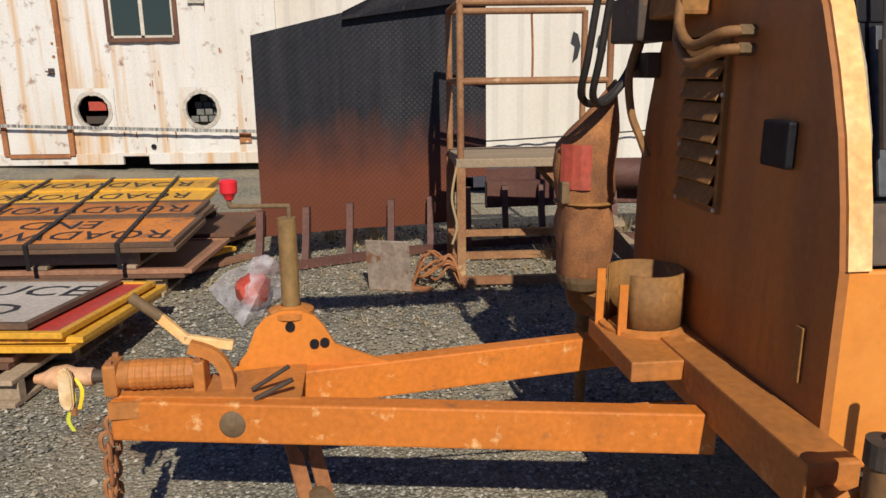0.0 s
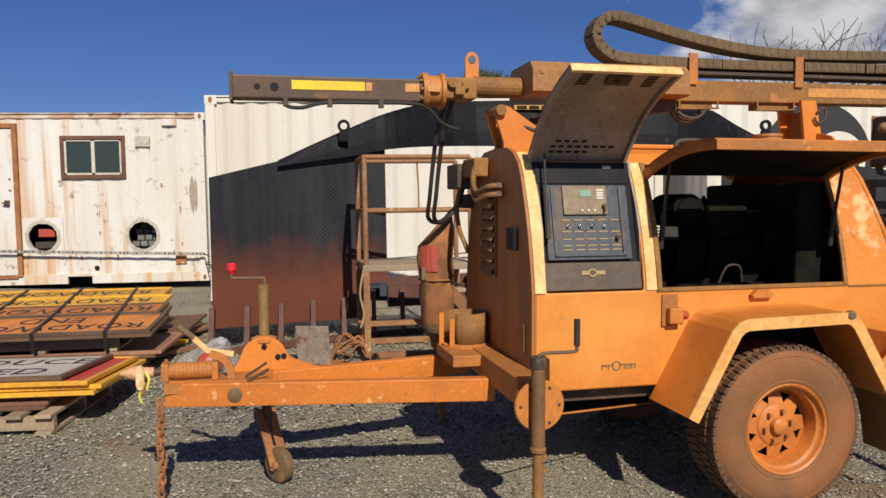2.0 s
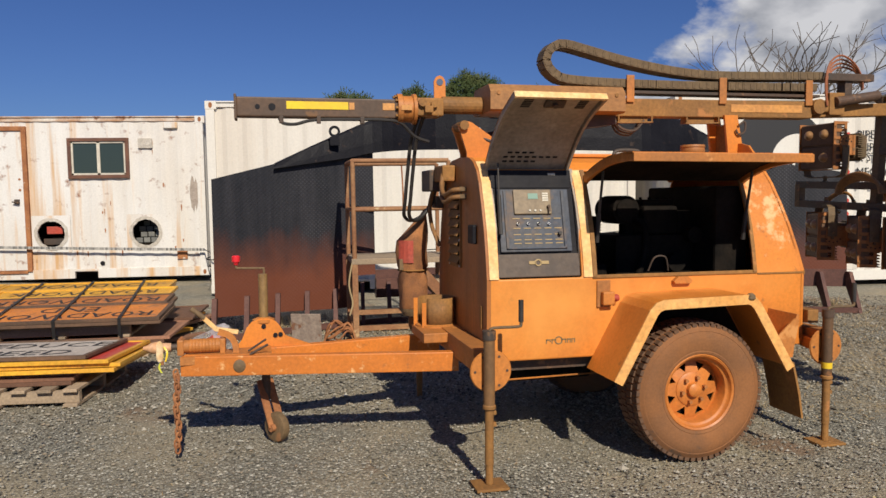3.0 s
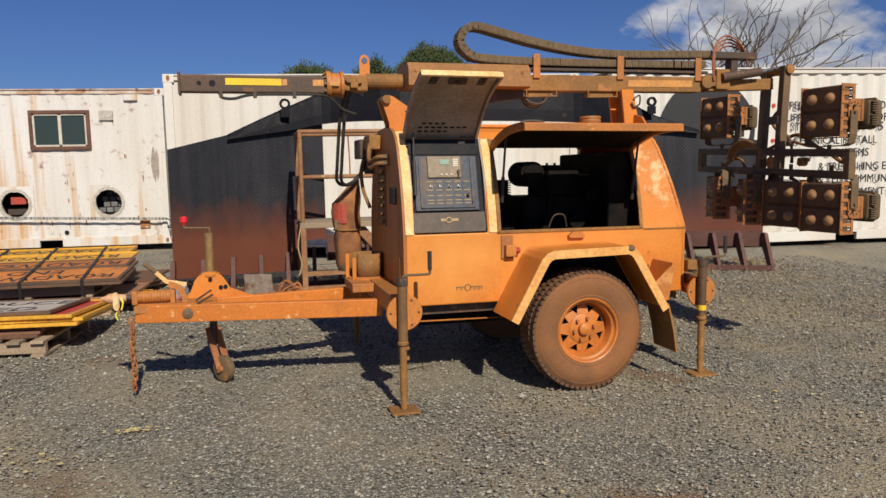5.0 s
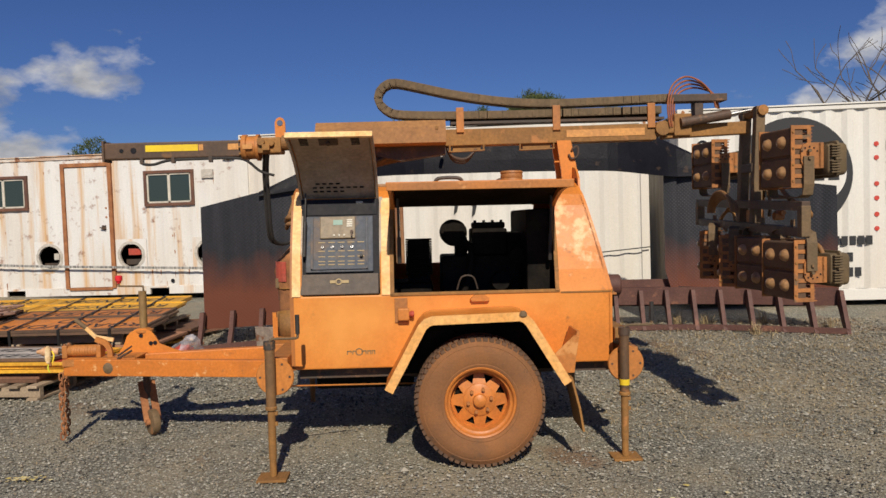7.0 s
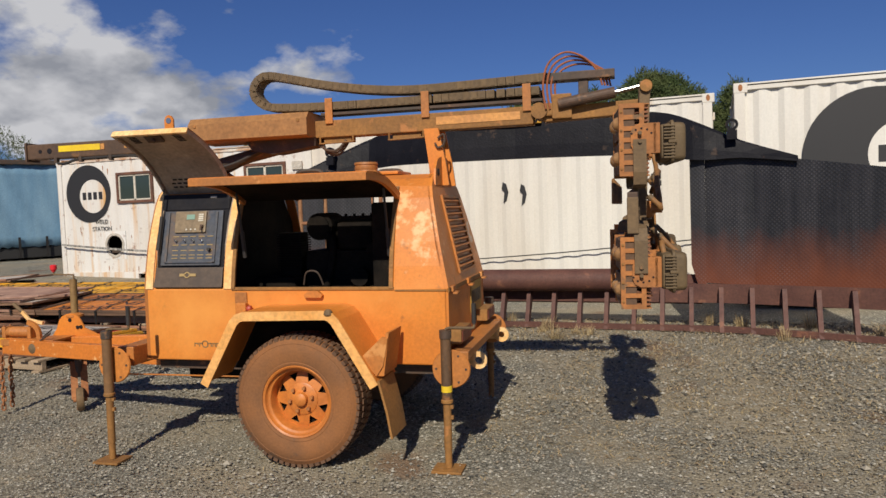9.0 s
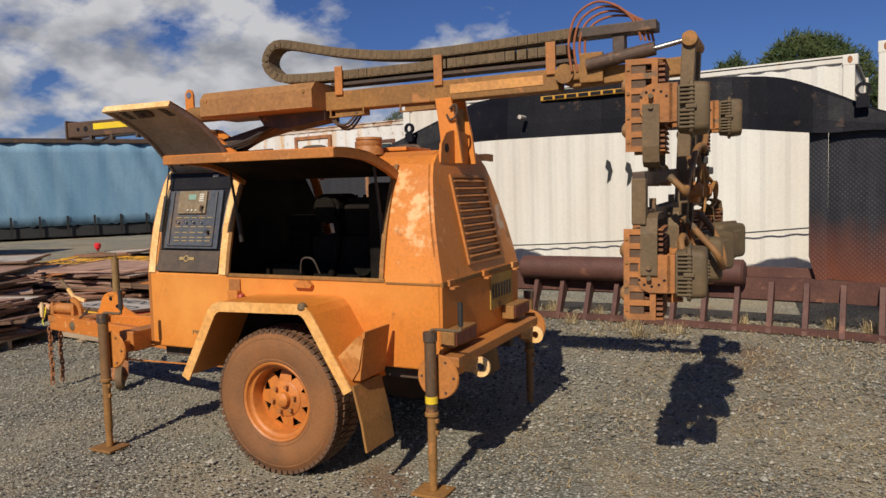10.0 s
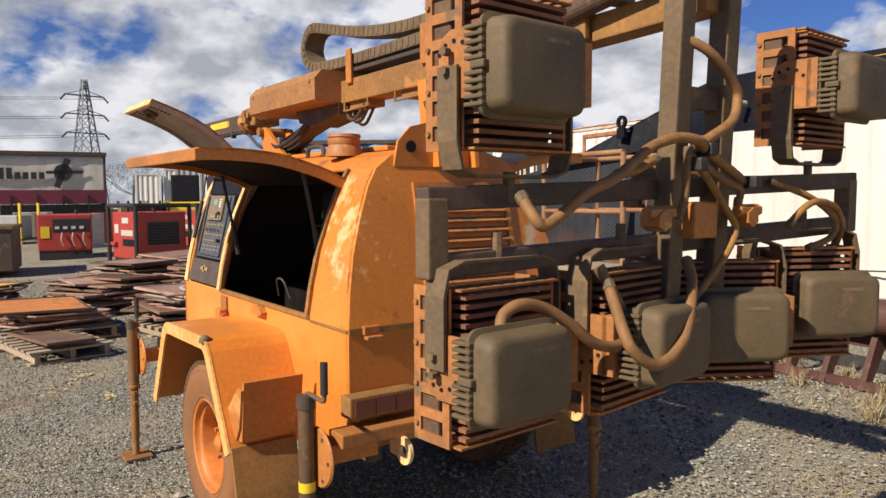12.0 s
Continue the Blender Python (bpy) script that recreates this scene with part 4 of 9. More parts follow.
    # Unseen dark block, added to blacken the space below the floor.
    bm = B(); box(bm, 0.02, 0.66, 0.28, 0.86, 0.37, 0.552, 0.03); part("fuel_tank", bm, INNER, trailer, "black block added under the floor to deepen its shade")
    # step and chain behind the wheel
    bm = B(); prism(bm, [(1.47, 0.66), (1.60, 0.78), (1.63, 0.77), (1.60, 0.62), (1.56, 0.56)], "xz", -0.31, -0.30); part("side_plate", bm, ORANGE_DUSTY, trailer, "bent plate behind the mudguard")
    bm = B(); prism(bm, [(1.545, 0.56), (1.62, 0.80), (1.635, 0.80), (1.60, 0.56)], "xz", -0.30, -0.06); part("wheel_chock_holder", bm, ORANGE_DUSTY, trailer)


def prism_strip(bm, outer, inner, lo, hi):
    """A bent sheet between two profiles in the x-z plane."""
    n = len(outer)
    q = [[bm.verts.new((p[0], h, p[1])) for p in prof] for prof in (outer, inner) for h in (lo, hi)]
    ol, oh, il, ih = q
    for i in range(n - 1):
        bm.faces.new((ol[i], ol[i + 1], oh[i + 1], oh[i]))
        bm.faces.new((il[i], ih[i], ih[i + 1], il[i + 1]))
        bm.faces.new((ol[i], il[i], il[i + 1], ol[i + 1]))
        bm.faces.new((oh[i], oh[i + 1], ih[i + 1], ih[i]))
    for i in (0, n - 1):
        bm.faces.new((ol[i], oh[i], ih[i], il[i]))
    bmesh.ops.recalc_face_normals(bm, faces=bm.faces)


def stabilisers():
    def leg(u, v, side, top, low=0.42, crank=True, yellow=False, z0=0.0, tone=LEGTUBE):
        g = thing("stabiliser_leg", Matrix.Identity(4), "", "")
        g.parent = trailer
        bm = B(); rod(bm, (u, v, low - 0.02), (u, v, top - 0.04), 0.029, 20); part("outer_tube", bm, tone, g, "mud-coated round outer tube", True)
        bm = B(); rod(bm, (u, v, 0.12 + z0), (u, v, low + 0.02), 0.0225, 18); part("inner_tube", bm, BROWN, g, "worn orange-brown inner tube", True)
        bm = B(); lathe(bm, [(0.022, 0.0), (0.034, 0.004), (0.034, 0.018), (0.029, 0.024)], Matrix.Translation((u, v, low - 0.03)), 18); part("tube_collar", bm, BROWN, g, "", True)
        bm = B(); rod(bm, (u, v, 0.02 + z0), (u, v, 0.24 + z0), 0.02, 14); part("screw_leg", bm, BROWN, g)
        bm = B(); box(bm, u - 0.085, u + 0.085, v - 0.075, v + 0.075, 0.004 + z0, 0.018 + z0, 0.003); part("foot_plate", bm, BROWN, g, "square rusty foot plate")
        bm = B(); rod(bm, (u, v, top - 0.045), (u, v, top), 0.034, 18); part("cap", bm, DARKSTEEL, g)
        bm = B(); lathe(bm, [(0.0, 0.0), (0.105, 0.0), (0.11, 0.006), (0.105, 0.014), (0.0, 0.014)], Matrix.Translation((u + 0.02, v + side * 0.045, 0.575)) @ Matrix.Rotation(radians(90), 4, 'X'), 28); part("pivot_disc", bm, ORANGE_DUSTY, g, "round drilled pivot plate")
        for k in range(6):
            a = k * math.pi / 3
            bm = B(); rod(bm, (u + 0.02 + 0.085 * math.cos(a), v + side * 0.028, 0.575 + 0.085 * math.sin(a)), (u + 0.02 + 0.085 * math.cos(a), v + side * 0.052, 0.575 + 0.085 * math.sin(a)), 0.007, 8); part("bolt", bm, DARKSTEEL, g)
        bm = B(); beam(bm, (u, v + side * 0.04, 0.575), (u + 0.03, v + side * 0.26, 0.585), 0.07, 0.07, bevel=0.005); part("arm", bm, ORANGE_DUSTY, g)
        if crank:
            bm = B(); tube(bm, [(u, v, top - 0.01), (u + 0.02, v, top + 0.012), (u + 0.15, v - 0.01, top + 0.015), (u + 0.165, v - 0.01, top + 0.03), (u + 0.165, v - 0.01, top + 0.05)], 0.008, 8, 3); part("crank", bm, OLIVE, g)
            bm = B(); rod(bm, (u + 0.165, v - 0.01, top + 0.04), (u + 0.165, v - 0.01, top + 0.15), 0.013, 12); part("crank_grip", bm, BLACK, g, "black crank grip")
        if yellow:
            bm = B(); rod(bm, (u, v, 0.455), (u, v, 0.49), 0.0305, 20); part("tape_band", bm, YELLOW, g, "yellow tape band")
        for zz in (0.30, 0.36):
            bm = B(); box(bm, u + 0.015, u + 0.036, v - 0.010, v + 0.010, zz, zz + 0.022, 0.003); part("lug", bm, BROWN, g)
    leg(-0.160, -0.285, 1, 0.79, z0=-0.014)
    leg(1.925, -0.185, 1, 0.80, yellow=True, z0=0.008, tone=mat("dark_brown_leg_tube", (0.125, 0.066, 0.030), (0.085, 0.05, 0.026), rough=0.65, big=4, bump=0.12, spots=(0.26, 0.11, 0.035), spot_at=0.62, spot_scale=8))
    leg(-0.172, 1.405, -1, 0.79, crank=False, z0=-0.014)
    leg(1.915, 1.305, -1, 0.80, crank=False, z0=0.008)


def drawbar():
    d = thing("drawbar", Matrix.Identity(4), "", "")
    d.parent = trailer
    def p(name, bm, m=ORANGE, label="", smooth=False):
        return part(name, bm, m, d, label, smooth)
    bm = B(); beam(bm, (-1.716, 0.555, 0.517), (-0.169, 0.293, 0.517), 0.06, 0.112, bevel=0.006); p("near_beam", bm, BEAM_PAINT, "orange box beam with chipped paint")
    bm = B(); beam(bm, (-1.69, 0.61, 0.517), (-0.15, 0.90, 0.517), 0.06, 0.112, bevel=0.006); p("far_beam", bm, BEAM_PAINT, "orange box beam")
    bm = B(); box(bm, -0.20, -0.085, -0.14, 1.26, 0.545, 0.665, 0.006); p("cross_beam", bm, ORANGE_DUSTY, "dusty cross beam in front of the body")
    bm = B(); prism(bm, [(-1.70, 0.55), (-1.22, 0.48), (-1.22, 0.72), (-1.70, 0.63)], "xy", 0.565, 0.578); p("hitch_plate", bm, ORANGE_DUSTY)
    # coupling
    bm = B(); lathe(bm, [(0.0, 0.0), (0.034, 0.0), (0.038, 0.01), (0.038, 0.22), (0.034, 0.23), (0.0, 0.23)], Matrix.Translation((-1.725, 0.585, 0.622)) @ Matrix.Rotation(radians(90), 4, 'Y'), 20); p("coupling_housing", bm, ORANGE_DUSTY, "cast coupling housing", True)
    prof = [(0.0, 0.0)] + [q for k in range(9) for q in ((0.0385, 0.018 * k), (0.0415, 0.018 * k + 0.004), (0.0415, 0.018 * k + 0.010))] + [(0.0385, 0.162), (0.0, 0.162)]
    bm = B(); lathe(bm, prof, Matrix.Translation((-1.675, 0.585, 0.622)) @ Matrix.Rotation(radians(90), 4, 'Y'), 18)
    p("bellows", bm, ORANGE_DUSTY)
    for a, wide in ((-1.738, 0.036), (-1.508, 0.032)):
        bm = B(); box(bm, a, a + wide, 0.545, 0.625, 0.575, 0.664, 0.008); p("bearing_block", bm, ORANGE_DUSTY, "worn orange bearing block")
        for v in (0.556, 0.614):
            bm = B(); rod(bm, (a + wide / 2, v, 0.660), (a + wide / 2, v, 0.674), 0.009, 6); p("bearing_bolt", bm, RUST)
    bm = B(); rod(bm, (-1.775, 0.585, 0.622), (-1.72, 0.585, 0.622), 0.018, 14); p("coupling_shaft", bm, DARKSTEEL, "dark greasy coupling shaft")
    bm = B(); lathe(bm, [(0.0, 0.0), (0.012, 0.0), (0.017, 0.022), (0.031, 0.045), (0.036, 0.080), (0.027, 0.105), (0.024, 0.150), (0.0, 0.152)], Matrix.Translation((-1.922, 0.588, 0.620)) @ Matrix.Rotation(radians(90), 4, 'Y'), 18); p("coupling_head", bm, mat("pale_orange_casting", (0.62, 0.36, 0.20), (0.52, 0.25, 0.10), rough=0.7, big=12, bump=0.2), "pale knuckle-shaped coupling head", True)
    bm = B(); prism(bm, [(-1.848, 0.570), (-1.838, 0.548), (-1.822, 0.545), (-1.812, 0.562), (-1.810, 0.640), (-1.818, 0.662), (-1.832, 0.668), (-1.846, 0.650)], "xz", 0.535, 0.553); bmesh.ops.bevel(bm, geom=bm.edges[:], offset=0.004, segments=2, affect='EDGES'); p("coupling_latch", bm, mat("cream_worn_latch", (0.72, 0.56, 0.34), (0.62, 0.40, 0.18), rough=0.6, big=18, bump=0.1), "worn cream coupling latch")
    bm = B(); rod(bm, (-1.818, 0.548, 0.530), (-1.818, 0.548, 0.552), 0.009, 8); p("latch_pin", bm, RUST)
    for pts in ([(-1.82, 0.555, 0.62), (-1.815, 0.55, 0.57), (-1.835, 0.548, 0.52), (-1.822, 0.545, 0.485)], [(-1.81, 0.56, 0.63), (-1.79, 0.545, 0.60), (-1.80, 0.54, 0.55)]):
        bm = B(); strip(bm, smooth_line(pts, 4), 0.005, 0.002, (1, 0, 0)); p("ribbon", bm, plain("yellow_green_ribbon", (0.55, 0.56, 0.04), 0.5) if pts[0][0] == -1.82 else YELLOW, "torn bright yellow ribbon")
    # handbrake
    bm = B(); strip(bm, smooth_line([(-1.418, 0.57, 0.575), (-1.425, 0.57, 0.630), (-1.455, 0.57, 0.675), (-1.515, 0.57, 0.700)], 5), 0.012, 0.034); p("brake_quadrant", bm, ORANGE_DUSTY)
    bm = B(); beam(bm, (-1.405, 0.60, 0.688), (-1.535, 0.60, 0.712), 0.020, 0.026, bevel=0.004); beam(bm, (-1.525, 0.60, 0.708), (-1.598, 0.60, 0.782), 0.020, 0.026, bevel=0.004); p("brake_lever", bm, EDGE, "worn cream-edged brake lever")
    bm = B(); rod(bm, (-1.590, 0.60, 0.775), (-1.662, 0.60, 0.835), 0.015, 14); p("brake_grip", bm, OLIVE, "brown rubber grip")
    bm = B(); rod(bm, (-1.35, 0.52, 0.59), (-1.25, 0.51, 0.655), 0.006, 8); rod(bm, (-1.34, 0.49, 0.575), (-1.24, 0.48, 0.63), 0.007, 8); p("brake_rod", bm, DARKSTEEL)
    # jockey wheel
    bm = B(); prism(bm, [(-1.45, 0.545), (-1.39, 0.62), (-1.362, 0.69), (-1.335, 0.722), (-1.29, 0.742), (-1.23, 0.742), (-1.19, 0.722), (-1.165, 0.69), (-1.135, 0.635), (-1.05, 0.60), (-0.97, 0.57), (-0.97, 0.50), (-1.45, 0.50)], "xz", 0.715, 0.727); p("jockey_plate", bm, ORANGE, "rounded clamp plate")
    for x, z in ((-1.262, 0.695), (-1.195, 0.640), (-1.165, 0.643)):
        bm = B(); rod(bm, (x, 0.708, z), (x, 0.716, z), 0.014, 14); p("plate_hole", bm, PANEL_D, "dark hole")
    bm = B(); rod(bm, (-1.262, 0.77, 0.62), (-1.262, 0.77, 1.005), 0.027, 20); p("jockey_tube", bm, mat("olive_jockey_tube", (0.27, 0.17, 0.06), (0.22, 0.13, 0.05), rough=0.6, big=5), "dusty olive jockey tube")
    bm = B(); lathe(bm, [(0.027, 0.0), (0.066, 0.0), (0.066, 0.016), (0.030, 0.030)], Matrix.Translation((-1.262, 0.77, 0.715)), 20); p("jockey_collar", bm, ORANGE_DUSTY, "", True)
    bm = B(); rod(bm, (-1.255, 0.77, 0.24), (-1.255, 0.77, 0.64), 0.026, 16); p("jockey_shaft", bm, DARKSTEEL)
    bm = B(); tube(bm, [(-1.255, 0.77, 1.0), (-1.255, 0.77, 1.035), (-1.265, 0.768, 1.04), (-1.40, 0.75, 1.045), (-1.415, 0.748, 1.05), (-1.415, 0.748, 1.075)], 0.007, 8, 3); p("jockey_crank", bm, OLIVE)
    bm = B(); lathe(bm, [(0.0, 0.0), (0.012, 0.0), (0.016, 0.012), (0.024, 0.02), (0.025, 0.05), (0.018, 0.056), (0.0, 0.056)], Matrix.Translation((-1.415, 0.748, 1.065)), 16); p("crank_knob", bm, plain("bright_red_plastic", (0.70, 0.025, 0.035), 0.4), "bright red crank knob", True)
    swing = Matrix.Translation((-1.255, 0.77, 0)) @ Matrix.Rotation(radians(-50), 4, 'Z') @ Matrix.Translation((1.255, -0.77, 0))
    for s in (-1, 1):
        bm = B(); beam(bm, (-1.27, 0.77 + s * 0.035, 0.36), (-1.165, 0.77 + s * 0.035, 0.087), 0.008, 0.05, up=(0, 1, 0)); bm.transform(swing); p("jockey_fork", bm, RUST)
    bm = B(); lathe(bm, [(0.02, -0.024), (0.074, -0.028), (0.087, -0.022), (0.091, 0.0), (0.087, 0.022), (0.074, 0.028), (0.02, 0.024)], Matrix.Translation((-1.165, 0.77, 0.083)) @ Matrix.Rotation(radians(90), 4, 'X'), 28, True); bm.transform(swing); p("jockey_wheel", bm, OLIVE, "solid rubber jockey wheel", True)
    bm = B(); rod(bm, (-1.165, 0.72, 0.083), (-1.165, 0.82, 0.083), 0.022, 12); bm.transform(swing); p("jockey_axle", bm, RUST)
    # round reflector on the near beam, end cap
    bm = B(); lathe(bm, [(0.0, 0.012), (0.030, 0.01), (0.038, 0.004), (0.038, 0.0), (0.0, 0.0)], Matrix.Translation((-1.395, 0.474, 0.516)) @ Matrix.Rotation(radians(90), 4, 'X') , 20); p("round_reflector", bm, OLIVE, "mud-covered round reflector", True)
    bm = B(); box(bm, -1.72, -1.64, 0.512, 0.520, 0.527, 0.574); p("end_patch", bm, ORANGE_DUSTY)
    # tray with the open round canister
    bm = B(); box(bm, -0.345, -0.10, 0.42, 0.80, 0.60, 0.657, 0.005); p("battery_tray", bm, ORANGE_DUSTY, "folded steel tray")
    bm = B()
    c, seg = Vector((-0.200, 0.715, 0.66)), 26
    for r, flip in ((0.115, False), (0.110, True)):
        ring = [(c.x + r * math.cos(a), c.y + r * math.sin(a)) for a in (math.radians(-200 + 300 * k / seg + 65) for k in range(seg + 1))]
        lo = [bm.verts.new((x, y, 0.655)) for x, y in ring]; hi = [bm.verts.new((x, y, 0.835)) for x, y in ring]
        for i in range(seg):
            bm.faces.new((lo[i], lo[i + 1], hi[i + 1], hi[i]))
    bmesh.ops.recalc_face_normals(bm, faces=bm.faces)
    can = p("canister_holder", bm, BROWN, "open round sheet-metal holder", True)
    so = can.modifiers.new("thick", 'SOLIDIFY'); so.thickness = 0.003
    for k, a in enumerate((-135, 165)):
        x, y = c.x + 0.118 * math.cos(radians(a)), c.y + 0.118 * math.sin(radians(a))
        bm = B(); box(bm, x - 0.028, x - 0.002, y - 0.004, y + 0.004, 0.655, 0.83 if k else 0.81); p("holder_flange", bm, ORANGE, "drilled upright flange")
    bm = B(); lathe(bm, [(0.118, 0.0), (0.135, 0.0), (0.135, 0.012), (0.118, 0.02)], Matrix.Translation((c.x, c.y, 0.655)), 26); p("holder_base", bm, ORANGE_DUSTY, "", True)
    bm = B(); rod(bm, (-0.14, -0.16, 0.50), (0.9, 0.35, 0.38), 0.005, 6); rod(bm, (-1.0, 0.6, 0.44), (-0.1, 0.6, 0.45), 0.004, 6); p("brake_cable", bm, ORANGE_DUSTY)

    # safety chain hanging from the beam's tip
    chain = thing("safety_chain", Matrix.Identity(4), "", "")
    chain.parent = trailer
    lk = B()
    pts = []
    for k in range(16):
        a = 2 * math.pi * k / 16
        pts.append((0.013 * math.cos(a), 0, 0.017 * math.sin(a) + (0.009 if math.sin(a) > 0 else -0.009)))
    tube(lk, pts + [pts[0]], 0.006, 6, 1)
    me = mesh_of("link", lk, RUST, True)
    for strand in range(2):
        for k in range(13):
            ob = new("link", me)
            ob.parent = chain
            ob.matrix_basis = Matrix.Translation((-1.742 - strand * 0.017 + 0.005 * math.sin(k * 0.9), 0.535 + strand * 0.10, 0.455 - 0.034 * k)) @ Matrix.Rotation(radians(90 * (k % 2) + 30), 4, 'Z')


body_shell(); control_bay(); doors(); engine(); running_gear(); stabilisers(); drawbar()


def front_fittings():
    """What hangs on the trailer's front wall."""
    def p(name, bm, m, label="", smooth=False):
        return part(name, bm, m, trailer, label, smooth)
    lv = thing("front_louvre", Matrix.Identity(4), "", "")
    lv.parent = trailer
    bm = B()
    box(bm, -0.097, -0.085, 0.520, 0.538, 1.032, 1.522); box(bm, -0.097, -0.085, 0.762, 0.780, 1.032, 1.522); box(bm, -0.097, -0.085, 0.538, 0.762, 1.032, 1.05); box(bm, -0.097, -0.085, 0.538, 0.762, 1.504, 1.522)
    part("frame", bm, BROWN, lv)
    bm = B(); box(bm, -0.090, -0.086, 0.538, 0.762, 1.05, 1.504); part("backing", bm, INNER, lv)
    for k in range(8):
        bm = B(); z = 1.058 + 0.056 * k
        prism(bm, [(-0.115, z), (-0.112, z - 0.004), (-0.088, z + 0.042), (-0.088, z + 0.048)], "xz", 0.538, 0.762)
        part("slat", bm, BROWN, lv)
    for v in (0.529, 0.771):
        for z in (1.042, 1.20, 1.35, 1.51):
            bm = B(); rod(bm, (-0.097, v, z), (-0.102, v, z), 0.006, 8); part("screw", bm, ALU, lv)
    bm = B(); box(bm, -0.11, -0.085, 0.192, 0.302, 1.195, 1.302, 0.008); p("black_socket_box", bm, PANEL_D, "small black socket box")
    bm = B(); box(bm, -0.093, -0.085, 0.085, 0.115, 0.73, 0.86, 0.003); p("grab_slot", bm, BROWN)
    # junction boxes and hoses near the top
    bm = B(); box(bm, -0.20, -0.085, 0.90, 1.15, 1.50, 1.64, 0.01); p("junction_box", bm, DARKSTEEL, "dirty dark junction box")
    bm = B(); box(bm, -0.13, -0.085, 0.98, 1.14, 1.39, 1.47, 0.006); p("fuse_box", bm, DARKSTEEL)
    bm = B(); box(bm, -0.17, -0.085, 0.66, 0.90, 1.56, 1.66, 0.012); p("valve_block", bm, BROWN, "dusty valve block")
    for k, (v, z) in enumerate(((0.42, 1.505), (0.42, 1.462))):
        bm = B(); rod(bm, (-0.085, v, z), (-0.125, v, z), 0.016, 6); p("hose_fitting", bm, OLIVE)
        bm = B(); tube(bm, [(-0.12, v, z), (-0.16, v + 0.02, z - 0.005), (-0.185, v + 0.12, z - 0.03), (-0.18, v + 0.22, z + 0.02), (-0.16, v + 0.27, z + 0.10), (-0.14, v + 0.30, z + 0.15)], 0.014, 10, 8, 0.06); p("hydraulic_hose", bm, HOSE, "dusty brown hydraulic hose", True)
    bm = B(); tube(bm, [(-0.15, 1.02, 1.50), (-0.17, 1.03, 1.40), (-0.16, 1.02, 1.28), (-0.14, 0.98, 1.20), (-0.12, 0.96, 1.14)], 0.014, 8); p("hydraulic_hose", bm, HOSE, "", True)
    # black hoses that sag from the mast to the front wall
    for k in range(2):
        o = 0.028 * k
        bm = B(); tube(bm, [(-0.30 - o, 0.56 + o, 1.96), (-0.33 - o, 0.66 + o, 1.82), (-0.34 - o, 0.74 + o, 1.62), (-0.345 - o, 0.80 + o, 1.45), (-0.34 - o, 0.87 + o, 1.345), (-0.29 - o * 0.6, 0.95 + o, 1.31), (-0.22, 1.02 + o, 1.34), (-0.15, 1.06 + o, 1.42), (-0.12, 1.06 + o, 1.52)], 0.012, 8); p("mast_hose", bm, BLACK, "black hose sagging from the mast", True)
    # wrapped canvas bag on a bracket at the far corner
    bag = thing("canvas_bag", Matrix.Identity(4), "", "")
    bag.parent = trailer
    bm = B()
    rings = [(0.70, 0.080, 0.0), (0.72, 0.092, 0.0), (0.80, 0.098, 0.005), (0.90, 0.100, 0.0), (0.965, 0.094, 0.0), (1.00, 0.103, 0.0), (1.10, 0.106, -0.005), (1.17, 0.103, 0.0), (1.22, 0.086, 0.02), (1.27, 0.058, 0.045), (1.33, 0.028, 0.07), (1.385, 0.004, 0.09)]
    vs = []
    for i, (z, r, dx) in enumerate(rings):
        row = []
        for k in range(22):
            a = 2 * math.pi * k / 22
            w = 1 + 0.24 * noise.noise(Vector((math.cos(a) * 2.2, math.sin(a) * 2.2, z * 11))) + 0.06 * noise.noise(Vector((math.cos(a) * 6, math.sin(a) * 6, z * 24)))
            row.append(bm.verts.new((-0.27 + dx + r * w * math.cos(a), 1.13 + r * w * math.sin(a), z)))
        vs.append(row)
    for a, b in zip(vs, vs[1:]):
        for k in range(22):
            bm.faces.new((a[k], a[(k + 1) % 22], b[(k + 1) % 22], b[k]))
    bm.faces.new(vs[0][::-1])
    part("canvas", bm, CANVAS, bag, "creased orange-brown canvas wrapping", True)
    bm = B(); strip(bm, [Vector((-0.27 + 0.113 * math.cos(a), 1.13 + 0.113 * math.sin(a), z)) for a, z in ((radians(205), 1.10), (radians(215), 1.10), (radians(230), 1.10), (radians(245), 1.10), (radians(262), 1.10))], 0.075, 0.004, (0, 0, 1)); part("red_patch", bm, RED, bag, "faded red reflective patch")
    bm = B(); lathe(bm, [(0.10, 0.0), (0.110, 0.006), (0.10, 0.014)], Matrix.Translation((-0.27, 1.13, 0.965)), 24, True); part("strap", bm, BROWN, bag)
    bm = B(); box(bm, -0.375, -0.345, 1.05, 1.09, 0.975, 1.05, 0.006); part("buckle", bm, OLIVE, bag)
    bm = B(); lathe(bm, [(0.0, -0.03), (0.07, -0.03), (0.085, 0.0), (0.09, 0.02), (0.0, 0.02)], Matrix.Translation((-0.27, 1.13, 0.69)), 22); part("bag_base", bm, OLIVE, bag)
    bm = B(); beam(bm, (-0.27, 1.13, 0.66), (-0.15, 1.15, 0.62), 0.08, 0.04); part("bag_bracket", bm, BROWN, bag)


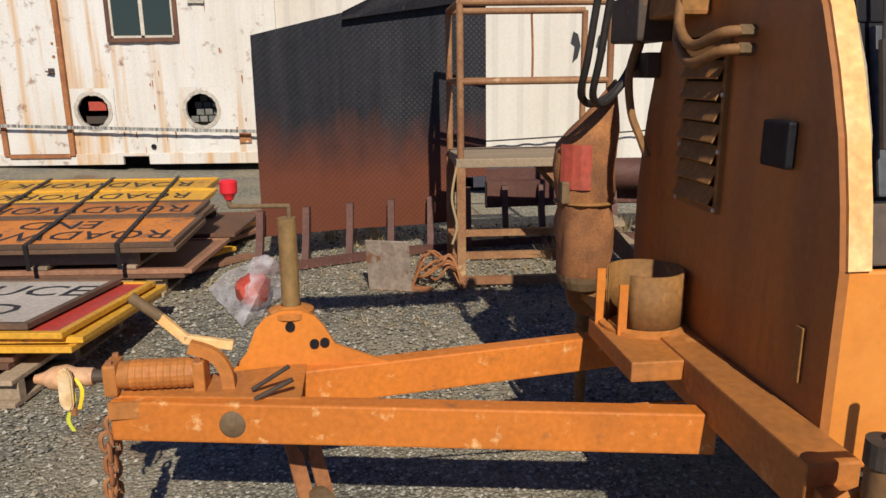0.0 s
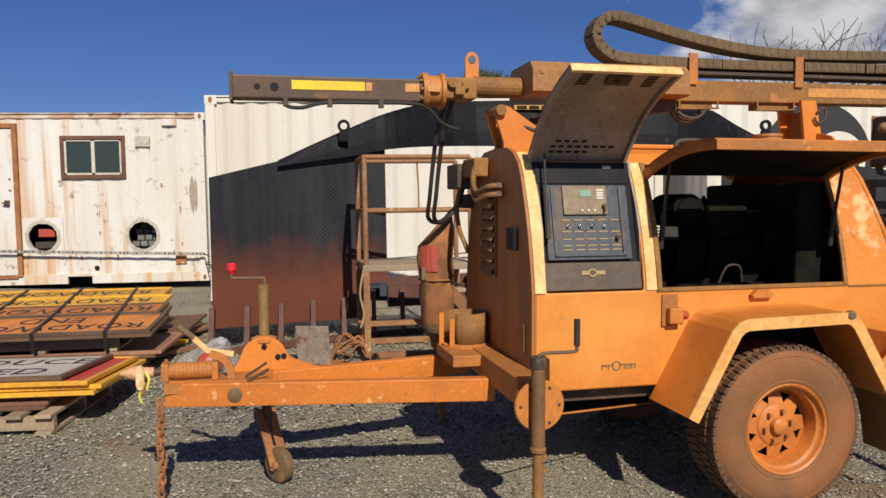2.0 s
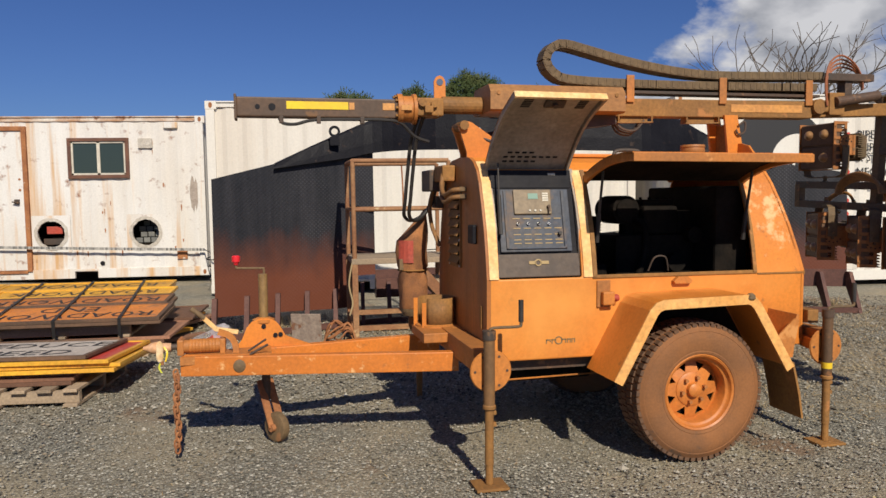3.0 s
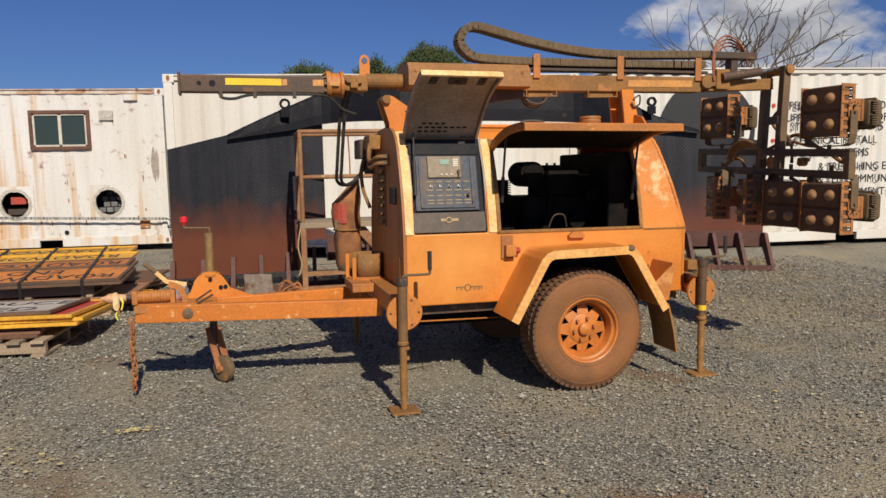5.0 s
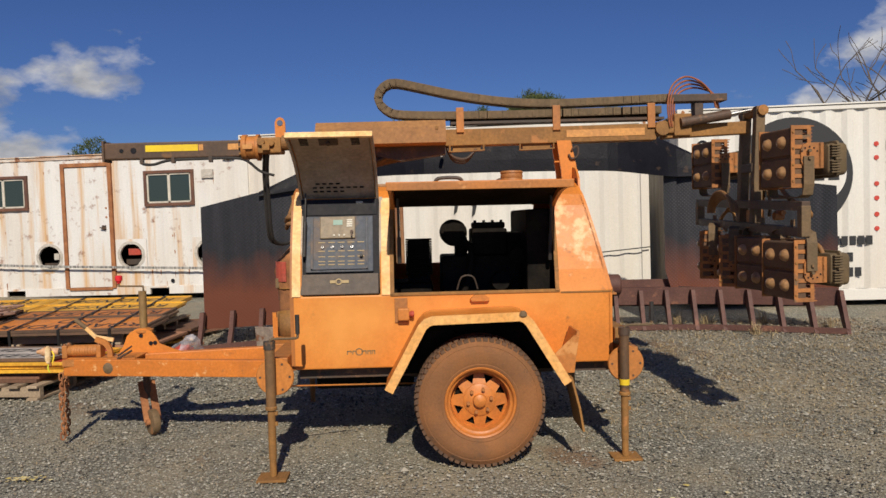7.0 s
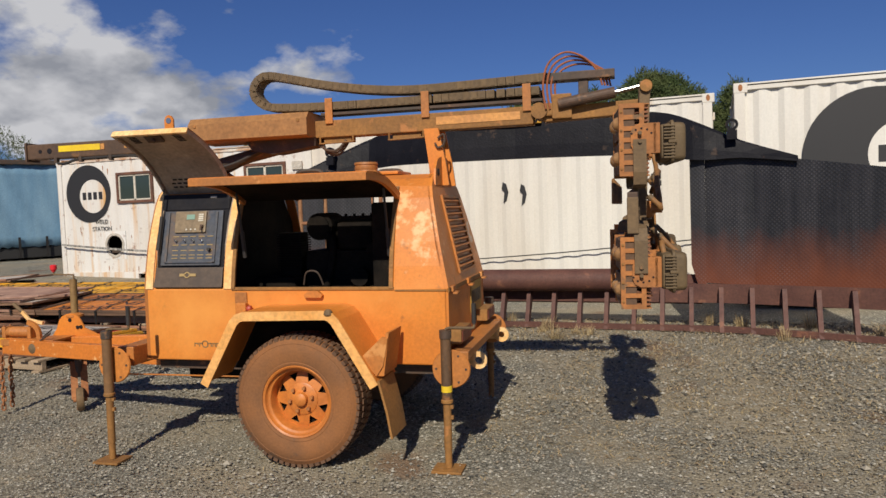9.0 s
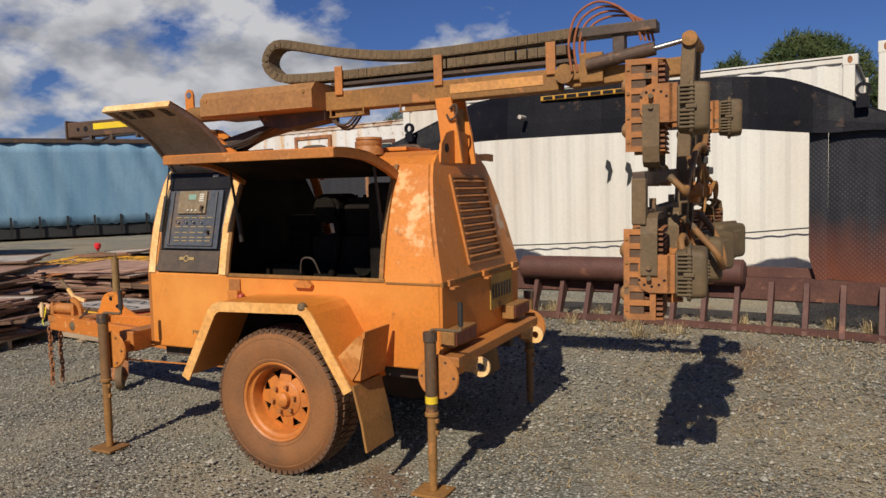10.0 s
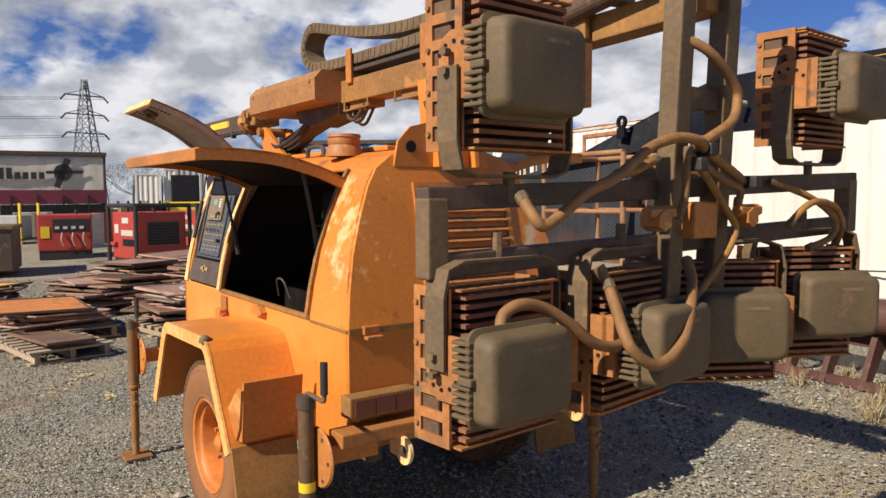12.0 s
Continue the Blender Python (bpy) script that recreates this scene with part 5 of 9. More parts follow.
def side_fittings():
    def p(name, bm, m, label="", smooth=False):
        return part(name, bm, m, trailer, label, smooth)
    # emergency stop under the pillar
    bm = B(); box(bm, 0.555, 0.635, -0.012, 0.0, 0.84, 0.99, 0.003); p("stop_plate", bm, ORANGE_DUSTY)
    bm = B(); box(bm, 0.575, 0.645, -0.05, -0.012, 0.855, 0.93, 0.008); p("stop_box", bm, ORANGE_DUSTY, "dusty orange emergency stop box")
    bm = B(); lathe(bm, [(0.0, 0.03), (0.018, 0.028), (0.022, 0.015), (0.014, 0.0), (0.0, 0.0)], Matrix.Translation((0.645, -0.03, 0.893)) @ Matrix.Rotation(radians(90), 4, 'Y'), 16); p("stop_button", bm, RED, "red stop button", True)
    bm = B(); prism(bm, [(1.02, 0.975), (1.05, 1.0), (1.11, 1.0), (1.14, 0.975), (1.13, 0.96), (1.03, 0.96)], "xz", -0.03, 0.0); p("hatch_catch", bm, ORANGE_DUSTY)
    # maker's mark on the side, as plain shapes
    bm = B()
    for a, b in ((0.255, 0.283), (0.288, 0.314), (0.345, 0.375), (0.380, 0.402), (0.406, 0.428)):
        box(bm, a, b, -0.0025, 0.0, 0.665, 0.672); box(bm, a, a + 0.006, -0.0025, 0.0, 0.648, 0.672); box(bm, b - 0.006, b, -0.0025, 0.0, 0.648 if a > 0.34 else 0.658, 0.672)
    lathe(bm, [(0.017, 0.0), (0.023, 0.0), (0.023, 0.0025), (0.017, 0.0025)], Matrix.Translation((0.330, 0.0, 0.664)) @ Matrix.Rotation(radians(90), 4, 'X'), 18, True)
    p("side_mark", bm, mat("faded_grey_green_mark", (0.22, 0.16, 0.07), (0.18, 0.13, 0.06), rough=0.6, big=20), "faded grey maker's mark drawn as plain shapes")
    # rear: louvre, latches, plate, lamps, bumper
    lean = Matrix.Translation((1.834, 0.600, 1.307)) @ Matrix.Rotation(radians(-12.3), 4, 'Y')
    lv = thing("rear_louvre", Matrix.Identity(4), "", "")
    lv.parent = trailer
    lv.matrix_basis = lean
    bm = B()
    box(bm, 0.008, 0.022, -0.245, -0.222, -0.25, 0.25); box(bm, 0.008, 0.022, 0.222, 0.245, -0.25, 0.25); box(bm, 0.008, 0.022, -0.222, 0.222, -0.25, -0.232); box(bm, 0.008, 0.022, -0.222, 0.222, 0.232, 0.25)
    part("frame", bm, ORANGE_DUSTY, lv)
    bm = B(); box(bm, 0.002, 0.009, -0.222, 0.222, -0.232, 0.232); part("backing", bm, INNER, lv)
    for k in range(11):
        z = -0.215 + 0.042 * k
        bm = B(); prism(bm, [(0.008, z + 0.020), (0.028, z), (0.030, z + 0.004), (0.011, z + 0.024)], "xz", -0.222, 0.222); part("slat", bm, DUSTBR, lv)
    for v in (0.09, 0.55, 1.02):
        bm = B(); box(bm, 1.905, 1.925, v - 0.035, v + 0.035, 0.985, 1.018, 0.004); box(bm, 1.92, 1.95, v - 0.035, v + 0.035, 0.970, 0.983, 0.003); p("latch", bm, ORANGE_DUSTY, "folded steel latch")
    pl = B(); box(pl, 1.906, 1.912, 0.64, 1.00, 0.775, 0.98, 0.002); plate = p("registration_plate", pl, mat("dusty_yellow_plate", (0.42, 0.26, 0.05), (0.34, 0.19, 0.05), rough=0.7, big=6, spots=(0.16, 0.09, 0.04), spot_at=0.55, spot_scale=8), "dust-covered yellow plate with dark bars")
    for k in range(7):
        bm = B(); box(bm, 1.912, 1.914, 0.665 + 0.046 * k, 0.690 + 0.046 * k, 0.835, 0.92); part("plate_bar", bm, LETTER, plate)
    bm = B(); box(bm, 1.93, 2.035, -0.10, 1.12, 0.615, 0.665, 0.006); box(bm, 1.906, 1.94, 0.1, 1.02, 0.56, 0.62); p("rear_bumper", bm, ORANGE_DUSTY, "dusty orange channel bumper")
    for a in (-0.04, 0.82):
        bm = B(); box(bm, 1.91, 1.985, a, a + 0.29, 0.695, 0.775, 0.006); lamp = p("tail_lamp", bm, BROWN, "rusty boxed tail lamp")
        for k in range(3):
            q = B(); box(q, 1.985, 1.99, a + 0.02 + 0.087 * k, a + 0.10 + 0.087 * k, 0.705, 0.765); part("lens", q, plain("dusty_red_lens", (0.16, 0.04, 0.025), 0.4), lamp)
    for v in (0.15, 1.04):
        bm = B(); lathe(bm, [(0.022, -0.007), (0.052, -0.007), (0.052, 0.007), (0.022, 0.007)], Matrix.Translation((2.045, v, 0.565)) @ Matrix.Rotation(radians(90), 4, 'X'), 22, True); box(bm, 1.955, 2.01, v - 0.007, v + 0.007, 0.535, 0.62); p("tie_down_ring", bm, EDGE, "pale yellow tie-down eye")
    # roof: beacon, handles, fuel cap, vents
    bm = B(); lathe(bm, [(0.0, 0.10), (0.072, 0.098), (0.075, 0.085), (0.070, 0.08), (0.074, 0.06), (0.070, 0.05), (0.08, 0.03), (0.085, 0.0), (0.0, 0.0)], Matrix.Translation((1.33, 0.30, 1.675)), 24); p("roof_cap", bm, ORANGE_DUSTY, "round ribbed roof cap", True)
    for u, v in ((0.92, 0.36), (1.36, 0.70)):
        bm = B(); tube(bm, [(u - 0.09, v, 1.69), (u - 0.085, v, 1.725), (u - 0.05, v, 1.74), (u + 0.05, v, 1.74), (u + 0.085, v, 1.725), (u + 0.09, v, 1.69)], 0.012, 8, 3); p("roof_handle", bm, DARKSTEEL, "", True)
    bm = B(); box(bm, 0.50, 1.50, 0.42, 0.74, 1.70, 1.722, 0.006); p("roof_hatch", bm, ORANGE, "flat roof cover")
    bm = B(); box(bm, 1.20, 1.45, 0.86, 0.98, 1.665, 1.70, 0.004); p("yellow_roof_strip", bm, YELLOW)


def mast():
    mst = thing("mast", Matrix.Identity(4), "", "")
    mst.parent = trailer
    def p(name, bm, m=BROWN, label="", smooth=False):
        return part(name, bm, m, mst, label, smooth)
    c = 0.575
    mst.matrix_basis = Matrix.Translation((2.0, 0, 2.0)) @ Matrix.Rotation(radians(-0.37), 4, 'Y') @ Matrix.Translation((-2.0, 0, -2.0))
    bm = B(); box(bm, -1.385, -0.45, c - 0.055, c + 0.055, 1.94, 2.05, 0.008); box(bm, -1.397, -1.383, c - 0.066, c + 0.066, 1.925, 2.064, 0.003); tip = p("mast_tip", bm, mat("dark_brown_mast_steel", (0.075, 0.045, 0.028), (0.11, 0.06, 0.033), rough=0.6, big=4, bump=0.1, spots=(0.17, 0.085, 0.035), spot_at=0.62), "dark dusty square mast tip")
    for x, r in ((-1.27, 0.014), (-1.19, 0.02)):
        bm = B(); rod(bm, (x, c - 0.058, 1.995), (x, c - 0.053, 1.995), r, 16); part("bolt_hole", bm, PANEL_D, tip, "dark hole")
    bm = B(); box(bm, -1.11, -0.76, c - 0.0585, c - 0.055, 1.985, 2.028); p("reflective_tape", bm, YELLOW, "bright yellow reflective tape")
    for a, b in ((-0.755, -0.725), (-0.56, -0.49)):
        bm = B(); box(bm, a, b, c - 0.0585, c - 0.055, 1.986, 2.026); p("orange_tape", bm, CREAM, "faded orange tape piece")
    bm = B()
    lathe(bm, [(0.0, 0.0), (0.088, 0.0), (0.09, 0.006), (0.09, 0.03), (0.078, 0.035), (0.078, 0.09), (0.09, 0.095), (0.09, 0.115), (0.0, 0.12)], Matrix.Translation((-0.47, c, 2.0)) @ Matrix.Rotation(radians(90), 4, 'Y'), 24); p("rotator_collar", bm, ORANGE_DUSTY, "bolted flange collar", True)
    for k in range(10):
        a = 2 * math.pi * k / 10
        bm = B(); rod(bm, (-0.485, c + 0.075 * math.cos(a), 2.0 + 0.075 * math.sin(a)), (-0.465, c + 0.075 * math.cos(a), 2.0 + 0.075 * math.sin(a)), 0.008, 6); p("flange_bolt", bm, BROWN)
    bm = B(); box(bm, -0.41, -0.39, c - 0.09, c - 0.055, 1.985, 2.02); box(bm, -0.455, -0.40, c - 0.0925, c - 0.09, 1.985, 2.015); p("collar_tape", bm, CREAM)
    bm = B(); box(bm, -0.36, -0.20, c - 0.085, c + 0.085, 1.955, 2.06, 0.01); rod(bm, (-0.33, c - 0.11, 2.03), (-0.33, c - 0.06, 2.03), 0.025, 12); rod(bm, (-0.26, c - 0.11, 2.02), (-0.26, c - 0.06, 2.02), 0.02, 12); box(bm, -0.32, -0.27, c - 0.12, c - 0.08, 1.97, 2.01, 0.004); p("hydraulic_motor", bm, BROWN, "dusty hydraulic motor and fittings")
    bm = B(); rod(bm, (-0.20, c - 0.02, 2.025), (0.06, c - 0.02, 2.025), 0.052, 18); p("motor_barrel", bm, BROWN)
    bm = B(); prism(bm, [(-0.245, 2.05), (-0.245, 2.165), (-0.232, 2.19), (-0.21, 2.20), (-0.188, 2.19), (-0.175, 2.165), (-0.175, 2.05)], "xz", c - 0.03, c - 0.015); p("lifting_eye", bm, ORANGE, "orange lifting eye plate")
    bm = B(); rod(bm, (-0.21, c - 0.034, 2.16), (-0.21, c - 0.011, 2.16), 0.02, 16); p("eye_hole", bm, plain("sky_seen_hole", (0.10, 0.13, 0.2), 0.9), "hole in the lifting eye")
    bm = B(); tube(bm, [(-1.15, c - 0.04, 1.935), (-1.13, c - 0.05, 1.905), (-1.06, c - 0.05, 1.90), (-0.95, c - 0.05, 1.925), (-0.7, c - 0.05, 1.93), (-0.55, c - 0.05, 1.93), (-0.45, c - 0.03, 1.915), (-0.36, c, 1.84), (-0.27, c + 0.02, 1.81)], 0.010, 8); p("mast_cable", bm, BLACK, "black cable clipped under the mast", True)
    for x in (-1.14, -0.93, -0.68):
        bm = B(); box(bm, x - 0.012, x + 0.012, c - 0.062, c - 0.03, 1.905, 1.945, 0.003); p("cable_clip", bm, DARKSTEEL)
    # trunk housing
    bm = B(); prism(bm, [(0.365, 1.985), (0.385, 1.975), (0.715, 1.975), (0.735, 1.985), (0.735, 2.09), (0.695, 2.135), (0.405, 2.135), (0.365, 2.09)], "yz", 0.05, 0.91); p("mast_housing", bm, mat("sandy_brown_housing", (0.335, 0.158, 0.05), (0.27, 0.125, 0.042), rough=0.65, big=3, bump=0.08), "sandy brown folded mast housing")
    bm = B(); prism(bm, [(0.45, 1.91), (0.60, 1.88), (0.91, 1.92), (0.91, 1.98), (0.40, 1.98)], "xz", c - 0.08, c + 0.08); p("mast_cradle", bm, DARKSTEEL)
    for x in (0.10, 0.85):
        bm = B(); rod(bm, (x, 0.360, 2.08), (x, 0.366, 2.08), 0.012, 10); p("housing_bolt", bm, BROWN)
    # long inner beam
    bm = B(); beam(bm, (0.88, c, 2.028), (2.36, c, 2.034), 0.125, 0.112, bevel=0.006); p("mast_beam", bm, BROWN, "long dusty brown box beam")
    bm = B(); beam(bm, (1.74, c - 0.0645, 2.034), (2.28, c - 0.0645, 2.037), 0.003, 0.05); p("beam_sticker", bm, CREAM, "faded orange sticker strip on the beam")
    for x in (0.94, 1.42):
        bm = B(); tube(bm, [(x, c - 0.06, 1.975), (x, c - 0.06, 1.94), (x + 0.01, c - 0.06, 1.932), (x + 0.22, c - 0.06, 1.937), (x + 0.23, c - 0.06, 1.945), (x + 0.23, c - 0.06, 1.98)], 0.006, 6, 2); box(bm, x + 0.02, x + 0.21, c - 0.04, c + 0.05, 1.94, 1.98); p("guide_bracket", bm, BROWN)
    # cable chain and its trough
    bm = B(); box(bm, 0.95, 2.42, c - 0.06, c + 0.06, 2.118, 2.135); box(bm, 0.95, 2.42, c + 0.055, c + 0.062, 2.118, 2.20); p("chain_trough", bm, DARKSTEEL)
    for x in (1.013, 1.672, 2.325):
        bm = B(); box(bm, x - 0.026, x + 0.026, c - 0.078, c - 0.066, 2.06, 2.228, 0.003); p("chain_post", bm, ORANGE_DUSTY, "orange flat post")
    low = [(2.40, c, 2.185), (1.6, c, 2.178), (1.0, c, 2.180), (0.62, c, 2.195), (0.52, c, 2.225), (0.462, c, 2.29), (0.475, c, 2.36), (0.53, c, 2.405), (0.60, c, 2.408), (0.75, c, 2.375), (1.0, c, 2.318), (1.3, c, 2.27), (1.6, c, 2.248), (2.0, c, 2.252), (2.48, c, 2.265)]
    # even links along the line
    line = smooth_line(low, 40)
    samples, step = [line[0]], 0.045
    for b in line[1:]:
        if (b - samples[-1]).length >= step:
            samples.append(b)
    cc = thing("cable_chain", Matrix.Identity(4), "", "")
    cc.parent = mst
    tagged(cc, "muddy brown drag chain that carries the cables")
    mud = mat("muddy_cable_chain", (0.150, 0.10, 0.050), (0.115, 0.078, 0.042), rough=0.8, big=3, bump=0.12)
    lk = B(); box(lk, -0.0265, 0.0265, -0.058, 0.058, -0.026, 0.026, 0.002); box(lk, -0.012, 0.012, -0.061, 0.061, -0.019, 0.019)
    me = mesh_of("chain_link", lk, mud)
    for a, b in zip(samples, samples[1:]):
        d = (b - a).normalized()
        ob = new("chain_link", me)
        ob.parent = cc
        z = d.cross(Vector((0, 1, 0))).normalized()
        m = Matrix((d, Vector((0, 1, 0)), z)).transposed().to_4x4()
        m.translation = (a + b) / 2
        ob.matrix_basis = m
    # front and rear rests
    for s in (-0.07, 0.07):
        bm = B(); prism(bm, [(-0.11, 1.90), (-0.07, 1.93), (-0.03, 1.92), (0.24, 1.74), (0.26, 1.68), (-0.06, 1.66), (-0.06, 1.74)], "xz", c + s - 0.012, c + s + 0.012); p("front_rest", bm, ORANGE, "orange triangular mast rest")
    bm = B(); rod(bm, (-0.08, c - 0.11, 1.90), (-0.08, c + 0.11, 1.90), 0.028, 14); p("rest_pin", bm, BROWN)
    bm = B(); rod(bm, (0.19, c - 0.10, 1.74), (0.19, c + 0.10, 1.74), 0.02, 12); p("rest_pin", bm, BROWN)
    bm = B(); rod(bm, (-0.02, c + 0.02, 1.80), (0.62, c + 0.02, 1.93), 0.045, 14); p("lift_cylinder", bm, DARKSTEEL, "dark lift cylinder")
    for k in range(4):
        bm = B(); tube(bm, [(-0.02, c - 0.06 + 0.035 * k, 1.86), (0.12, c - 0.08 + 0.04 * k, 1.80 - 0.01 * k), (0.30, c - 0.07 + 0.04 * k, 1.83), (0.48, c - 0.06 + 0.035 * k, 1.90), (0.62, c - 0.05 + 0.03 * k, 1.95)], 0.011, 8); p("lift_hose", bm, BLACK, "dirty black lift hose", True)
    for s in (-0.095, 0.095):
        bm = B(); prism(bm, [(1.665, 1.985), (1.76, 1.985), (1.80, 1.78), (1.82, 1.62), (1.70, 1.62), (1.69, 1.78)], "xz", c + s - 0.010, c + s + 0.010); p("rear_rest", bm, ORANGE, "orange upright rest plate")
    bm = B(); box(bm, 1.73, 1.76, c - 0.085, c + 0.085, 1.66, 1.93); p("rest_web", bm, BROWN)
    bm = B(); prism(bm, [(0.28, 1.62), (0.30, 1.72), (0.36, 1.78), (0.44, 1.80), (0.60, 1.80), (0.68, 1.78), (0.74, 1.72), (0.76, 1.62)], "yz", 1.765, 1.778); p("rest_plate", bm, ORANGE, "rounded rear rest plate")
    for v in (0.36, 0.68):
        bm = B(); rod(bm, (1.762, v, 1.70), (1.782, v, 1.70), 0.024, 16); p("rest_hole", bm, PANEL_D, "dark hole")
    bm = B(); tube(bm, [(1.76, c - 0.12, 1.92), (1.80, c - 0.125, 1.94), (1.80, c - 0.125, 1.88), (1.76, c - 0.12, 1.86), (1.74, c - 0.12, 1.89)], 0.007, 6); p("rest_latch", bm, DARKSTEEL)
    for k in range(3):
        bm = B(); tube(bm, [(0.92, c - 0.03 + 0.03 * k, 1.97), (0.96, c - 0.05 + 0.03 * k, 1.90 - 0.01 * k), (1.05, c - 0.06 + 0.03 * k, 1.885 - 0.01 * k), (1.12, c - 0.05 + 0.03 * k, 1.95)], 0.008, 6); p("loop_hose", bm, DARKSTEEL, "", True)
    # knuckle, tilt cylinder and lamp arm at the rear end
    bm = B(); rod(bm, (2.40, c - 0.09, 2.055), (2.40, c + 0.09, 2.055), 0.05, 18); box(bm, 2.36, 2.56, c - 0.075, c + 0.075, 2.02, 2.10, 0.01); box(bm, 2.48, 2.60, c - 0.085, c - 0.06, 2.0, 2.15, 0.006); p("knuckle", bm, BROWN, "dusty pivot knuckle")
    bm = B(); rod(bm, (2.52, c - 0.09, 2.085), (2.86, c - 0.09, 2.135), 0.034, 18); p("tilt_cylinder", bm, DARKSTEEL, "black tilt cylinder")
    bm = B(); rod(bm, (2.86, c - 0.09, 2.135), (3.03, c - 0.09, 2.165), 0.013, 12); p("tilt_rod", bm, CHROME, "bright piston rod")
    bm = B(); beam(bm, (2.42, c, 2.03), (3.02, c, 2.05), 0.10, 0.085, bevel=0.006); p("lamp_arm", bm, BROWN, "brown arm of the lamp head")
    for k in range(4):
        bm = B(); o, q = 0.028 * k, 0.022 * k
        tube(bm, [(2.445 + o * 0.8, c - 0.10 + q, 2.06), (2.430 + o * 0.8, c - 0.10 + q, 2.20), (2.465 + o * 0.8, c - 0.09 + q, 2.335 - 0.014 * k), (2.565 + o * 0.7, c - 0.07 + q, 2.400 - 0.022 * k), (2.675 + o * 0.6, c - 0.06 + q, 2.365 - 0.014 * k), (2.755 + o * 0.6, c - 0.05 + q, 2.28), (2.785 + o * 0.6, c - 0.04 + q, 2.19)], 0.0066, 8); p("hoop_cable", bm, mat("rust_red_cable", (0.33, 0.10, 0.035), (0.24, 0.08, 0.03), rough=0.6, big=12, bump=0.08), "rust-red cable hoop", True)
    bm = B(); box(bm, 2.64, 2.70, c - 0.04, c + 0.04, 2.10, 2.26, 0.006); box(bm, 2.44, 2.86, c - 0.058, c + 0.058, 2.235, 2.285, 0.005); p("chain_end_bracket", bm, DARKSTEEL)


